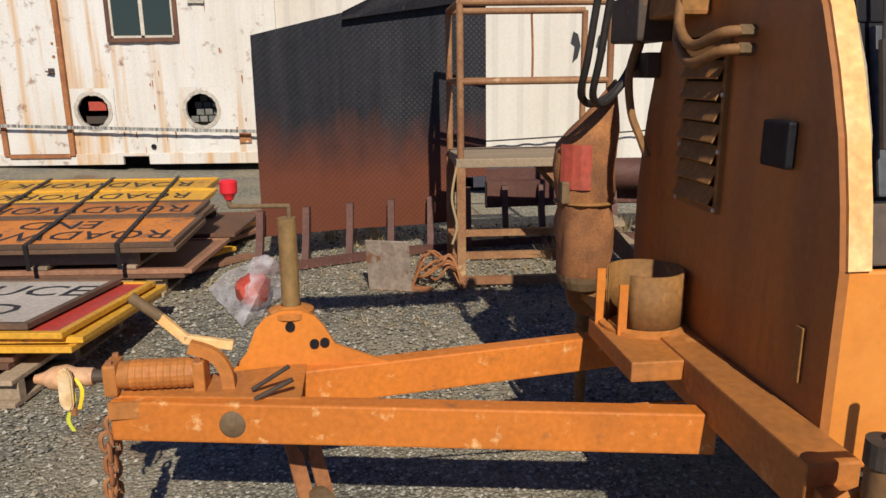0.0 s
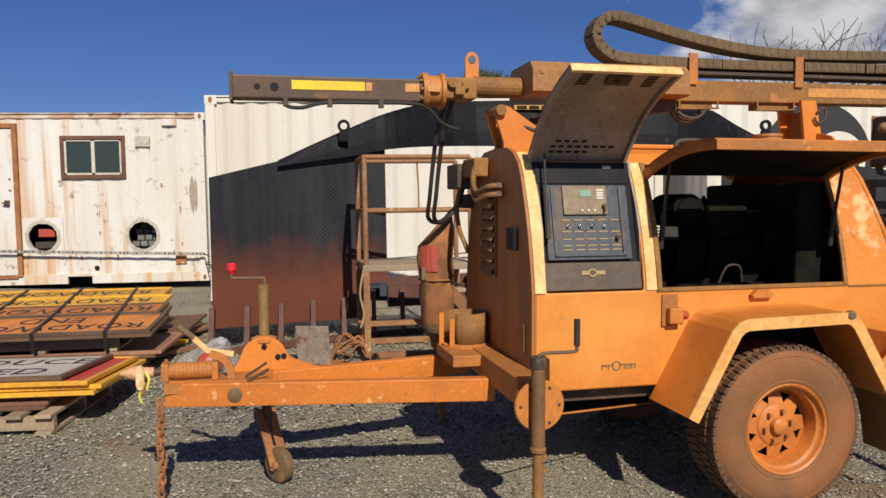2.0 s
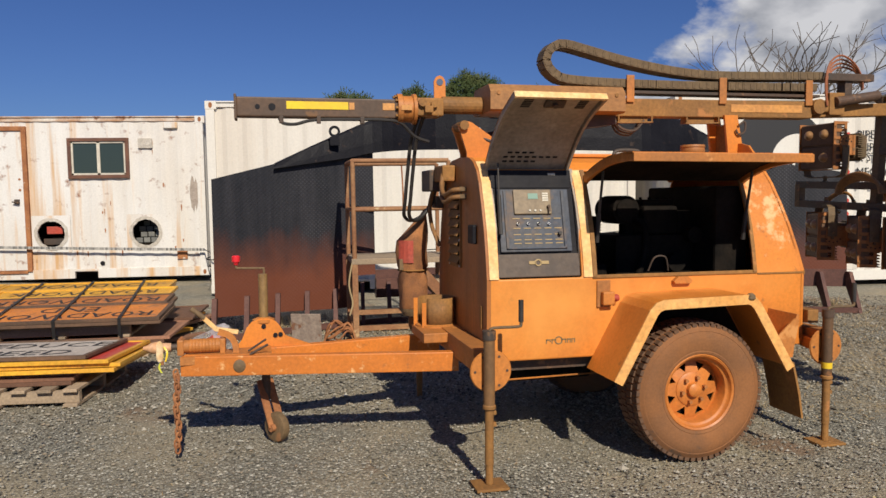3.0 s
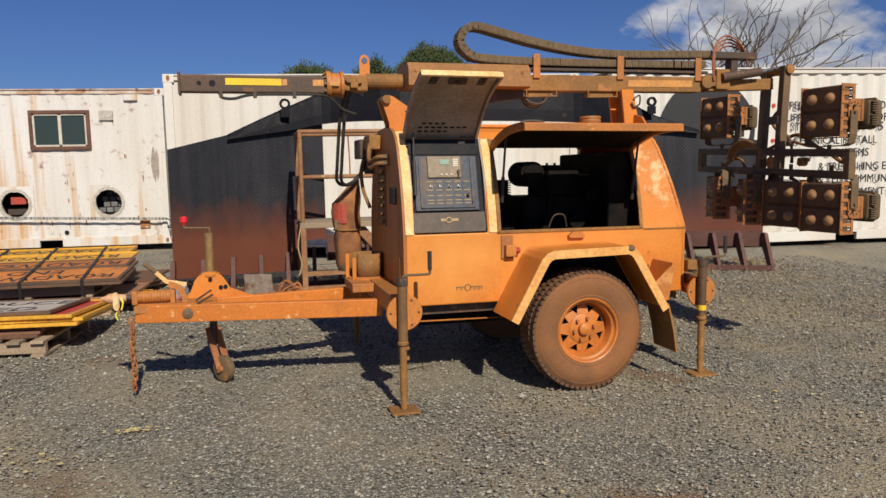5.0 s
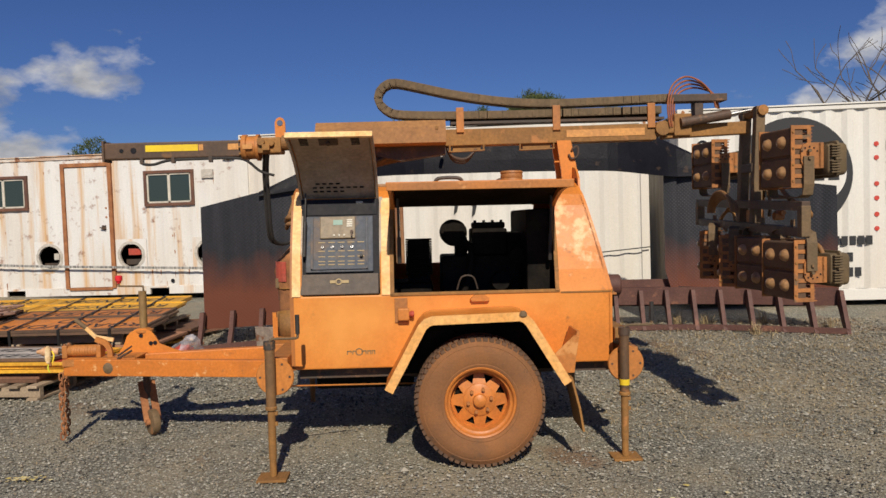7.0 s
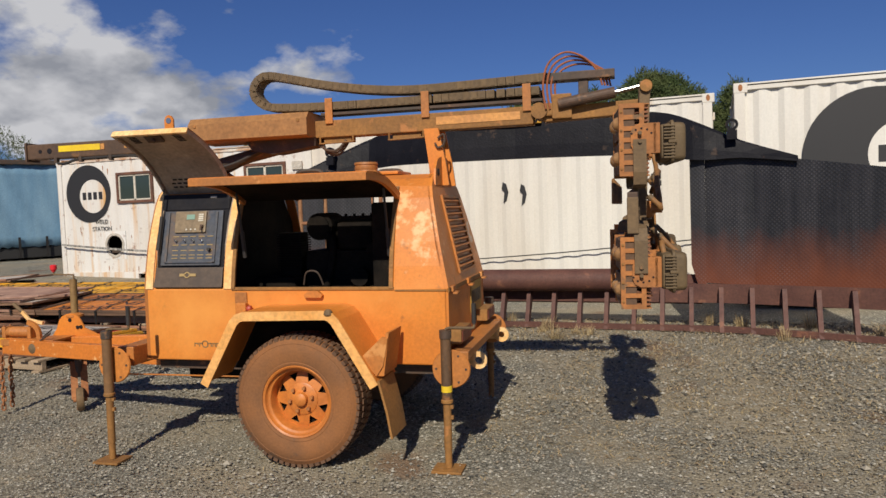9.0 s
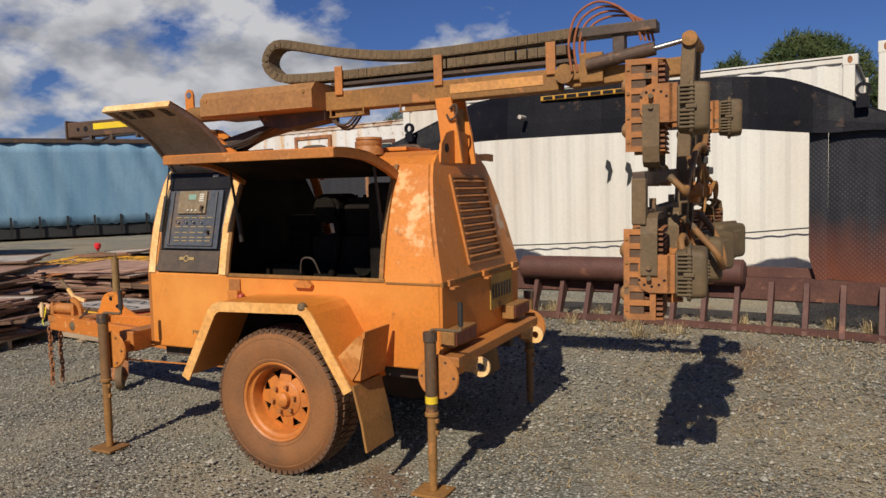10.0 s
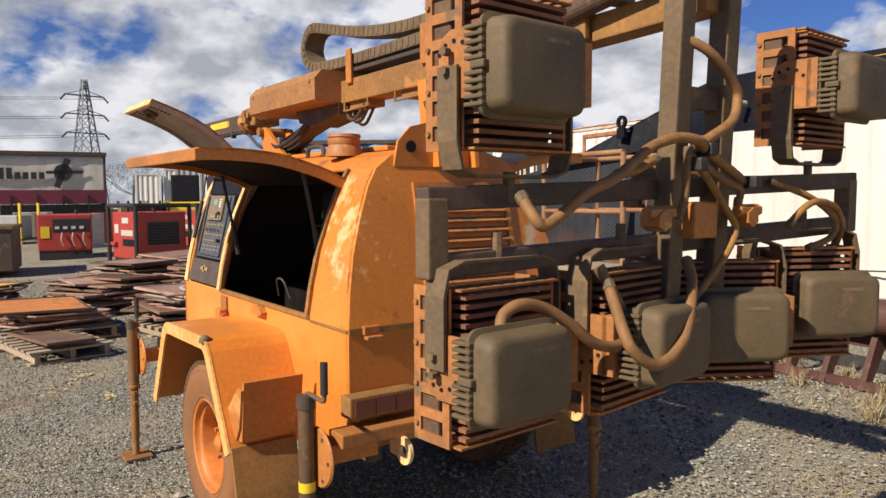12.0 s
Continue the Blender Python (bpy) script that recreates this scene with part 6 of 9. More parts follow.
def lamp_head():
    hd = thing("lamp_head", Matrix.Identity(4), "", "")
    hd.parent = trailer
    def p(name, bm, m=OLIVE, label="", smooth=False):
        return part(name, bm, m, hd, label, smooth)
    for v in (0.407, 0.612):
        bm = B(); beam(bm, (3.03, v, 2.18), (2.99, v, 1.22), 0.060, 0.062, up=(1, 0, 0), bevel=0.006); p("head_post", bm, OLIVE, "mud-coated square upright")
    bm = B(); rod(bm, (3.035, 0.356, 2.15), (3.035, 0.67, 2.15), 0.035, 14); p("head_pin", bm, BROWN)
    bm = B(); box(bm, 2.975, 3.03, 0.41, 0.58, 1.74, 1.80, 0.004); p("post_tie", bm, DARKSTEEL)
    for z in (1.497, 1.345):
        bm = B(); beam(bm, (2.935, -0.37, z), (3.0, 1.415, z + 0.055), 0.05, 0.055, bevel=0.005); p("frame_rail", bm, DARKSTEEL, "dark mud-caked frame rail")
    for v, z in ((-0.345, 1.41), (1.39, 1.465)):
        bm = B(); beam(bm, (2.935 + 0.036 * (v + 0.37), v, z - 0.09), (2.935 + 0.036 * (v + 0.37), v, z + 0.09), 0.055, 0.055, up=(1, 0, 0), bevel=0.005); p("frame_end", bm, OLIVE)
    bm = B(); box(bm, 2.99, 3.07, 0.425, 0.53, 1.385, 1.485, 0.008); p("junction_box", bm, ORANGE_DUSTY, "orange junction box with glands")

    casing = mat("mud_olive_gear_box", (0.132, 0.088, 0.041), (0.100, 0.068, 0.034), rough=0.7, big=6, fine=70, bump=0.1, grain=0.15, spots=(0.24, 0.125, 0.055), spot_at=0.62, spot_scale=6, soft=0.15)
    WORN = mat("worn_mark", (0.20, 0.145, 0.08), (0.14, 0.10, 0.055), rough=0.7, big=60)
    FINS = mat("red_brown_fins", (0.25, 0.10, 0.045), (0.17, 0.072, 0.037), rough=0.75, big=9, bump=0.1)
    def lamp(v, z, yaw, up, box_dv=0.0, box_dz=0.01):
        """One flood lamp; its four lenses look along -x of the lamp, the control gear box hangs behind."""
        g = thing("flood_lamp", Matrix.Identity(4), "", "")
        g.parent = hd
        tagged(g, "mud-caked flood lamp with four lenses and a ribbed gear box")
        g.matrix_basis = Matrix.Translation((2.93 + 0.036 * (v + 0.37), v, z)) @ Matrix.Rotation(radians(yaw), 4, 'Z') @ Matrix.Diagonal((1, 1, 0.9, 1))
        bm = B()
        # front housing: two banks, each with two cups
        for zz in (-0.098, 0.098):
            box(bm, -0.075, -0.02, -0.155, 0.155, zz - 0.088, zz + 0.088, 0.008)
        box(bm, -0.06, 0.0, -0.165, 0.165, -0.19, 0.19, 0.006)
        part("lamp_housing", bm, LAMPDARK, g, "dark mud-brown lamp housing")
        for k in range(16):
            zz = -0.178 + 0.0237 * k
            bm = B(); box(bm, 0.0, 0.07, -0.145, 0.145, zz - 0.0055, zz + 0.0055); part("cooling_fin", bm, FINS, g)
        # ladder-like side plates, front to back
        for s in (-1, 1):
            bm = B()
            y0, y1 = sorted((s * 0.165, s * 0.172))
            xs = (-0.078, -0.055, 0.022, 0.045)
            zs = [-0.20 + v for k in range(7) for v in (0.0625 * k, 0.0625 * k + 0.025)]
            vt = {(a, b, h): bm.verts.new((x, h, z)) for a, x in enumerate(xs) for b, z in enumerate(zs) for h in (y0, y1)}
            solid = {(a, b) for a in range(3) for b in range(13) if not (a == 1 and b % 2)}
            for a, b in solid:
                loop = ((a, b), (a + 1, b), (a + 1, b + 1), (a, b + 1))
                bm.faces.new([vt[p[0], p[1], y0] for p in loop]); bm.faces.new([vt[p[0], p[1], y1] for p in loop[::-1]])
                for e, nb in ((0, (a, b - 1)), (1, (a + 1, b)), (2, (a, b + 1)), (3, (a - 1, b))):
                    if nb not in solid:
                        p, q = loop[e], loop[(e + 1) % 4]
                        bm.faces.new((vt[p[0], p[1], y0], vt[p[0], p[1], y1], vt[q[0], q[1], y1], vt[q[0], q[1], y0]))
            bmesh.ops.recalc_face_normals(bm, faces=bm.faces)
            strap = part("side_strap", bm, DUSTBR, g, "dusty ladder-cut side plate")
            for k in range(4):
                q = B(); zz = -0.157 + 0.1047 * k
                rod(q, (-0.067, s * 0.171, zz), (-0.067, s * 0.178, zz), 0.007, 6); part("strap_bolt", q, BROWN, strap)
        for yy in (-0.075, 0.075):
            for zz in (-0.098, 0.098):
                bm = B(); lathe(bm, [(0.0, 0.030), (0.018, 0.027), (0.033, 0.017), (0.042, 0.0), (0.05, -0.004), (0.0, -0.004)], Matrix.Translation((-0.075, yy, zz)) @ Matrix.Rotation(radians(-90), 4, 'Y'), 18)
                part("lens", bm, LENS, g, "dusty amber domed lens", True)
        for s in (-1, 1):
            y0, y1 = sorted((s * 0.173, s * 0.181))
            bm = B()
            prism(bm, [(-0.022, -0.03), (-0.01, -0.062), (0.02, -0.078), (0.10, -0.078), (0.10, 0.088), (0.02, 0.088), (-0.01, 0.072), (-0.022, 0.04)], "xz", y0, y1)
            box(bm, 0.085, 0.12, min(s * 0.181, s * 0.10), max(s * 0.181, s * 0.10), -0.078, 0.088, 0.003)
            part("side_bracket", bm, DUSTBR, g, "dusty orange pivot bracket")
        for s in (-1, 1):
            for k in range(5):
                a = radians(-30 - 30 * k) if up else radians(30 + 30 * k)
                bm = B(); rod(bm, (0.03 + 0.055 * math.cos(a), s * 0.178, 0.005 + 0.055 * math.sin(a)), (0.03 + 0.055 * math.cos(a), s * 0.183, 0.005 + 0.055 * math.sin(a)), 0.006, 6); part("bracket_hole", bm, PANEL_D, g)
            for zz in (-0.012, 0.034):
                bm = B(); rod(bm, (0.02, s * 0.19, zz), (0.02, s * 0.206, zz), 0.011, 6); part("pivot_bolt", bm, OLIVE, g)
        # yoke
        top = 1.0 if up else -1.0
        bm = B()
        yk = [(0.02, -0.19, 0.0), (0.02, -0.19, top * 0.18), (0.02, -0.175, top * 0.245), (0.02, -0.13, top * 0.262), (0.02, 0.13, top * 0.262), (0.02, 0.175, top * 0.245), (0.02, 0.19, top * 0.18), (0.02, 0.19, 0.0)]
        strip(bm, [Vector(q) for q in yk], 0.032, 0.008, (1, 0, 0))
        part("yoke", bm, OLIVE, g, "bent flat steel yoke")
        bm = B(); rod(bm, (0.02, 0, top * 0.25), (0.02, 0, top * 0.33), 0.014, 8); part("yoke_bolt", bm, OLIVE, g)
        # ladder-cut plates over and under the fins
        for top_z in (-0.196, 0.196):
            lad = B()
            for x0, x1 in ((0.0, 0.012), (0.060, 0.072)):
                box(lad, x0, x1, -0.160, 0.160, top_z - 0.003, top_z + 0.003)
            for k in range(9):
                box(lad, 0.012, 0.060, -0.160 + 0.0376 * k, -0.141 + 0.0376 * k, top_z - 0.003, top_z + 0.003)
            part("end_strap", lad, DUSTBR, g, "ladder-cut end plate")
        # gear box: cushioned cover, flange round its rim, ribs along both sides
        dy, dz = box_dv, box_dz
        def cushion(half_w, half_h, round_by):
            ring = []
            for cx, cy, a0 in ((half_w, half_h, 0), (-half_w, half_h, 90), (-half_w, -half_h, 180), (half_w, -half_h, 270)):
                for a in (0, 22.5, 45, 67.5, 90):
                    ring.append((dy + math.copysign(half_w - round_by, cx) + round_by * math.cos(radians(a0 + a)), dz + math.copysign(half_h - round_by, cy) + round_by * math.sin(radians(a0 + a))))
            return ring
        layers = ((0.118, 0.108, 0.090, 0.02), (0.122, 0.114, 0.096, 0.024), (0.160, 0.120, 0.102, 0.028), (0.164, 0.133, 0.116, 0.030), (0.176, 0.135, 0.118, 0.030), (0.180, 0.127, 0.106, 0.030), (0.214, 0.126, 0.104, 0.030), (0.227, 0.123, 0.101, 0.030), (0.233, 0.117, 0.095, 0.029), (0.2355, 0.107, 0.085, 0.027))
        gb = B()
        rows = [[gb.verts.new((x, q[0], q[1])) for q in cushion(hw, hh, rr)] for x, hw, hh, rr in layers]
        for a, b in zip(rows, rows[1:]):
            for k in range(len(a)):
                gb.faces.new((a[k], a[(k + 1) % len(a)], b[(k + 1) % len(a)], b[k]))
        gb.faces.new(rows[0][::-1]); gb.faces.new(rows[-1])
        bmesh.ops.recalc_face_normals(gb, faces=gb.faces)
        gear = part("gear_box", gb, casing, g, "mud-brown control gear box with cushioned cover", True)
        for s in (-1, 1):
            for k in range(11):
                if k == 5:
                    continue
                zz = dz - 0.085 + 0.017 * k
                y0, y1 = sorted((dy + s * 0.116, dy + s * 0.139))
                rb = B(); box(rb, 0.128, 0.182, y0, y1, zz - 0.0048, zz + 0.0048, 0.003); part("rib", rb, casing, gear)
        lb = B(); box(lb, 0.150, 0.190, dy - 0.143, dy - 0.118, dz - 0.009, dz + 0.009, 0.004); part("cover_clip", lb, casing, gear)
        mk = B(); box(mk, 0.2325, 0.2365, dy - 0.01, dy + 0.06, dz + 0.056, dz + 0.066); part("worn_mark", mk, WORN, gear)
        return g
    lamp(-0.14, 1.785, 5, False, -0.105, -0.022)
    lamp(1.12, 1.838, 4, False, -0.06, -0.01)
    lamp(-0.175, 1.122, 5, True, -0.10, 0.01)
    lamp(0.24, 1.132, 8, True, -0.03, 0.01)
    lamp(0.68, 1.132, -30, True, -0.02, 0.01)
    lamp(1.11, 1.152, -26, True, 0.0, 0.01)
    hoses = [
        [(3.02, 0.40, 1.93), (3.07, 0.469, 1.888), (3.08, 0.576, 1.808), (3.08, 0.592, 1.763), (3.09, 0.554, 1.706), (3.09, 0.453, 1.656), (3.08, 0.40, 1.63)],
        [(3.02, -0.157, 1.507), (3.07, -0.161, 1.457), (3.08, -0.136, 1.437), (3.08, -0.074, 1.468), (3.08, 0.0, 1.513), (3.08, 0.086, 1.543), (3.08, 0.157, 1.582), (3.08, 0.22, 1.622), (3.09, 0.309, 1.650), (3.10, 0.392, 1.646), (3.09, 0.442, 1.622), (3.08, 0.56, 1.575), (3.07, 0.659, 1.536)],
        [(3.09, -0.271, 1.20), (3.08, -0.259, 1.245), (3.08, -0.21, 1.265), (3.08, -0.142, 1.253), (3.09, -0.071, 1.213), (3.10, 0.005, 1.158), (3.10, 0.085, 1.141), (3.09, 0.136, 1.163), (3.08, 0.124, 1.221), (3.07, 0.092, 1.28), (3.05, 0.071, 1.33)],
        [(3.08, 0.072, 1.295), (3.13, 0.046, 1.241), (3.18, 0.018, 1.192), (3.20, 0.024, 1.156), (3.21, 0.078, 1.117), (3.21, 0.140, 1.121), (3.20, 0.209, 1.159), (3.18, 0.257, 1.207), (3.13, 0.336, 1.280), (3.08, 0.379, 1.333)],
        [(3.07, 0.432, 1.60), (3.09, 0.522, 1.543), (3.09, 0.60, 1.520), (3.08, 0.606, 1.472)],
        [(3.06, 0.40, 1.62), (3.08, 0.47, 1.543), (3.08, 0.552, 1.465), (3.08, 0.600, 1.412), (3.08, 0.57, 1.354), (3.07, 0.507, 1.279), (3.06, 0.445, 1.221)],
        [(3.07, 0.39, 1.63), (3.08, 0.371, 1.557), (3.08, 0.366, 1.498), (3.07, 0.351, 1.439)],
        [(3.02, 0.868, 1.546), (3.07, 1.019, 1.494), (3.08, 1.155, 1.425), (3.08, 1.134, 1.365), (3.06, 1.03, 1.333)],
        [(3.07, 0.892, 1.409), (3.09, 0.986, 1.477), (3.09, 1.127, 1.466), (3.08, 1.205, 1.40), (3.05, 1.22, 1.33)],
        [(3.08, 0.10, 1.555), (3.06, 0.19, 1.565), (3.04, 0.30, 1.60)],
    ]
    for k, h in enumerate(hoses):
        thick = k < 4
        bm = B(); tube(bm, h, 0.0135 if thick else 0.0105, 10, 14 if thick else 8, 0.07 if thick else 0.05); p("lamp_hose", bm, HOSE if thick else BROWN, "corrugated brown lamp cable hose", True)
        for end, nxt in ((h[0], h[1]), (h[-1], h[-2])):
            a, b = Vector(end), Vector(nxt)
            bm = B(); rod(bm, a, a + (b - a).normalized() * 0.024, 0.016 if thick else 0.013, 8); p("hose_gland", bm, OLIVE, "dusty hose gland")
    # black clips that tie the hoses where they cross
    for v, z in ((0.442, 1.625), (0.40, 1.585), (0.655, 1.54)):
        bm = B(); box(bm, 3.06, 3.115, v - 0.016, v + 0.016, z - 0.018, z + 0.018, 0.006); p("hose_clip", bm, BLACK)
    # coil of hose on the near face of the frame
    for k in range(5):
        bm = B(); r = 0.10 + 0.012 * k
        tube(bm, [(2.88 - 0.01 * k, 0.62 + 0.20 * math.cos(a), 1.47 + r * math.sin(a)) for a in (math.pi * t / 8 for t in range(0, 9))], 0.011, 8, 3); p("coiled_hose", bm, HOSE, "coiled dusty hose", True)
    for v in (0.25, 0.64):
        bm = B(); rod(bm, (3.05, v, 1.44), (3.11, v, 1.44), 0.028, 6); rod(bm, (3.09, v - 0.05, 1.46), (3.09, v + 0.05, 1.46), 0.018, 6); p("cable_gland", bm, ORANGE_DUSTY)


front_fittings(); side_fittings(); mast(); lamp_head()


# ---------------------------------------------------------------- shipping containers
def wave(s, pitch=0.275, depth=0.034):
    """Depth of the corrugation at s along a wall."""
    t = (s % pitch) / pitch
    if t < 0.26:
        return 0.0
    if t < 0.50:
        return depth * (t - 0.26) / 0.24
    if t < 0.76:
        return depth
    return depth * (1 - (t - 0.76) / 0.24)


def wave_stops(length, pitch=0.275):
    out, k = {0.0, length}, 0
    while k * pitch < length:
        for f in (0.0, 0.26, 0.50, 0.76):
            if 0 < k * pitch + f * pitch < length:
                out.add(round(k * pitch + f * pitch, 4))
        k += 1
    return out


def corrugated(bm, length, z0, z1, holes=(), at=lambda s, d, z: (s, d, z), deep=0.03):
    ss, zs = wave_stops(length), {z0, z1}
    for a, b, c, d in holes:
        ss |= {a, b}; zs |= {c, d}
    ss, zs = sorted(ss), sorted(zs)
    ss = [s for i, s in enumerate(ss) if i == 0 or s - ss[i - 1] > 1e-3]
    grid = {}
    def vert(i, j):
        if (i, j) not in grid:
            grid[i, j] = bm.verts.new(at(ss[i], wave(ss[i], depth=deep), zs[j]))
        return grid[i, j]
    for i in range(len(ss) - 1):
        for j in range(len(zs) - 1):
            sm, zm = (ss[i] + ss[i + 1]) / 2, (zs[j] + zs[j + 1]) / 2
            if any(a < sm < b and c < zm < d for a, b, c, d in holes):
                continue
            bm.faces.new((vert(i, j), vert(i + 1, j), vert(i + 1, j + 1), vert(i, j + 1)))


def container(name, m, L, H, label, paint=WHITEP, holes=(), D=2.44, rail=SITERAIL, post=None, deep=0.03):
    """Front face along local +x at y = 0; returns the thing for further parts."""
    c = thing(name, m, label, "shipping container")
    post = post or paint
    bm = B(); corrugated(bm, L, 0.14, H - 0.08, holes, lambda s, d, z: (s, 0.018 + d, z), deep)
    part("front_panel", bm, paint, c, "corrugated painted steel side")
    bm = B(); corrugated(bm, L, 0.14, H - 0.08, (), lambda s, d, z: (s, D - 0.018 - d, z)); part("back_panel", bm, paint, c)
    for x in (0.02, L - 0.02):
        bm = B(); corrugated(bm, D, 0.14, H - 0.08, (), lambda s, d, z: (x + (d if x < 1 else -d), s, z)); part("end_panel", bm, paint, c)
    bm = B(); box(bm, 0.0, L, 0.0, D, H - 0.035, H - 0.02); part("roof", bm, paint, c)
    bm = B(); box(bm, 0.02, L - 0.02, 0.02, D - 0.02, 0.10, 0.15); part("deck", bm, DARKSTEEL, c)
    for y in (0.0, D - 0.06):
        bm = B(); box(bm, 0.0, L, y, y + 0.06, H - 0.085, H, 0.006); part("top_rail", bm, paint if rail is None else rail, c, "scuffed top rail")
        bm = B()
        if y == 0.0 and L > 3:
            for a, b in ((0, L * 0.30), (L * 0.30 + 0.36, L * 0.70), (L * 0.70 + 0.36, L)):
                box(bm, a, b, y, y + 0.06, 0.0, 0.15, 0.006)
            for a in (L * 0.30, L * 0.70):
                box(bm, a, a + 0.36, y, y + 0.06, 0.115, 0.15)
        else:
            box(bm, 0.0, L, y, y + 0.06, 0.0, 0.15, 0.006)
        part("bottom_rail", bm, paint, c, "bottom rail with fork pockets")
    for x in (0.0, L - 0.12):
        for y in (0.0, D - 0.12):
            bm = B(); box(bm, x, x + 0.12, y - 0.004, y + 0.12, 0.11, H - 0.11, 0.008); part("corner_post", bm, post, c)
            for z in (0.0, H - 0.116):
                bm = B(); box(bm, x - 0.006, x + 0.15, y - 0.008, y + 0.15, z, z + 0.118, 0.008)
                cast = part("corner_casting", bm, post, c, "rust-streaked corner casting")
                q = B(); lathe(q, [(0.0, 0.0), (0.032, 0.0), (0.032, 0.006), (0.0, 0.006)], Matrix.Translation((x + 0.07, y - 0.009, z + 0.06)) @ Matrix.Rotation(radians(-90), 4, 'X') @ Matrix.Diagonal((0.8, 1.3, 1, 1)), 14); part("casting_hole", q, RUST, cast)
    return c


def porthole(c, x, z, inside):
    """A round hole cut in the side, with chipped paint round it."""
    ph = thing("porthole", Matrix.Identity(4), "", "")
    ph.parent = c
    tagged(ph, "round cut-out in the wall with chipped grey edge")
    bm = B()
    r0, n = 0.213, 32
    inner, outer = [], []
    for k in range(n):
        a = 2 * math.pi * k / n
        inner.append(bm.verts.new((x + r0 * math.cos(a), 0.014, z + r0 * math.sin(a))))
        q = 0.30 / max(abs(math.cos(a)), abs(math.sin(a)))
        outer.append(bm.verts.new((x + q * math.cos(a), 0.019, z + q * math.sin(a))))
    for k in range(n):
        bm.faces.new((inner[k], inner[(k + 1) % n], outer[(k + 1) % n], outer[k]))
    part("cut_plate", bm, WHITE_SITE, ph)
    bm = B()
    ring = []
    for r, y in ((0.211, 0.05), (0.211, 0.004), (0.262, 0.006), (0.262, 0.013)):
        ring.append([bm.verts.new((x + (r + (0.014 * noise.noise(Vector((k * 0.7, x, r * 5))) if r > 0.2 else 0)) * math.cos(2 * math.pi * k / n), y, z + (r + (0.014 * noise.noise(Vector((k * 0.7, x, r * 5))) if r > 0.2 else 0)) * math.sin(2 * math.pi * k / n))) for k in range(n)])
    for a, b in zip(ring, ring[1:]):
        for k in range(n):
            bm.faces.new((a[k], a[(k + 1) % n], b[(k + 1) % n], b[k]))
    part("chipped_ring", bm, GREYPATCH, ph)
    for k, (dx, dz, w, h, mt) in enumerate(inside):
        bm = B(); box(bm, x + dx, x + dx + w, 0.10 + 0.03 * k, 0.13 + 0.03 * k, z + dz, z + dz + h, 0.004); part("stored_item", bm, mt, ph)


def sliding_window(c, x0, x1, z0, z1):
    w = thing("window", Matrix.Identity(4), "", "")
    w.parent = c
    tagged(w, "two-pane sliding window in a dark brown frame")
    t = 0.055
    bm = B()
    for a, b, lo, hi in ((x0, x1, z1 - t, z1), (x0, x1, z0, z0 + t), (x0, x0 + t, z0 + t, z1 - t), (x1 - t, x1, z0 + t, z1 - t)):
        box(bm, a, b, -0.025, 0.06, lo, hi, 0.004)
    part("window_frame", bm, BROWNFR, w, "dark brown steel surround")
    bm = B()
    mx = (x0 + x1) / 2
    i0, i1, j0, j1 = x0 + t, x1 - t, z0 + t, z1 - t
    for a, b, lo, hi in ((i0, i1, j1 - 0.03, j1), (i0, i1, j0, j0 + 0.03), (i0, i0 + 0.03, j0, j1), (i1 - 0.03, i1, j0, j1), (mx - 0.025, mx + 0.025, j0, j1)):
        box(bm, a, b, -0.005, 0.03, lo, hi, 0.003)
    part("sash", bm, ALU, w, "dull aluminium sash")
    for a, b in ((i0 + 0.03, mx - 0.025), (mx + 0.025, i1 - 0.03)):
        bm = B(); box(bm, a, b, 0.012, 0.018, j0 + 0.03, j1 - 0.03); part("pane", bm, GLASSD, w, "dark dusty glass")


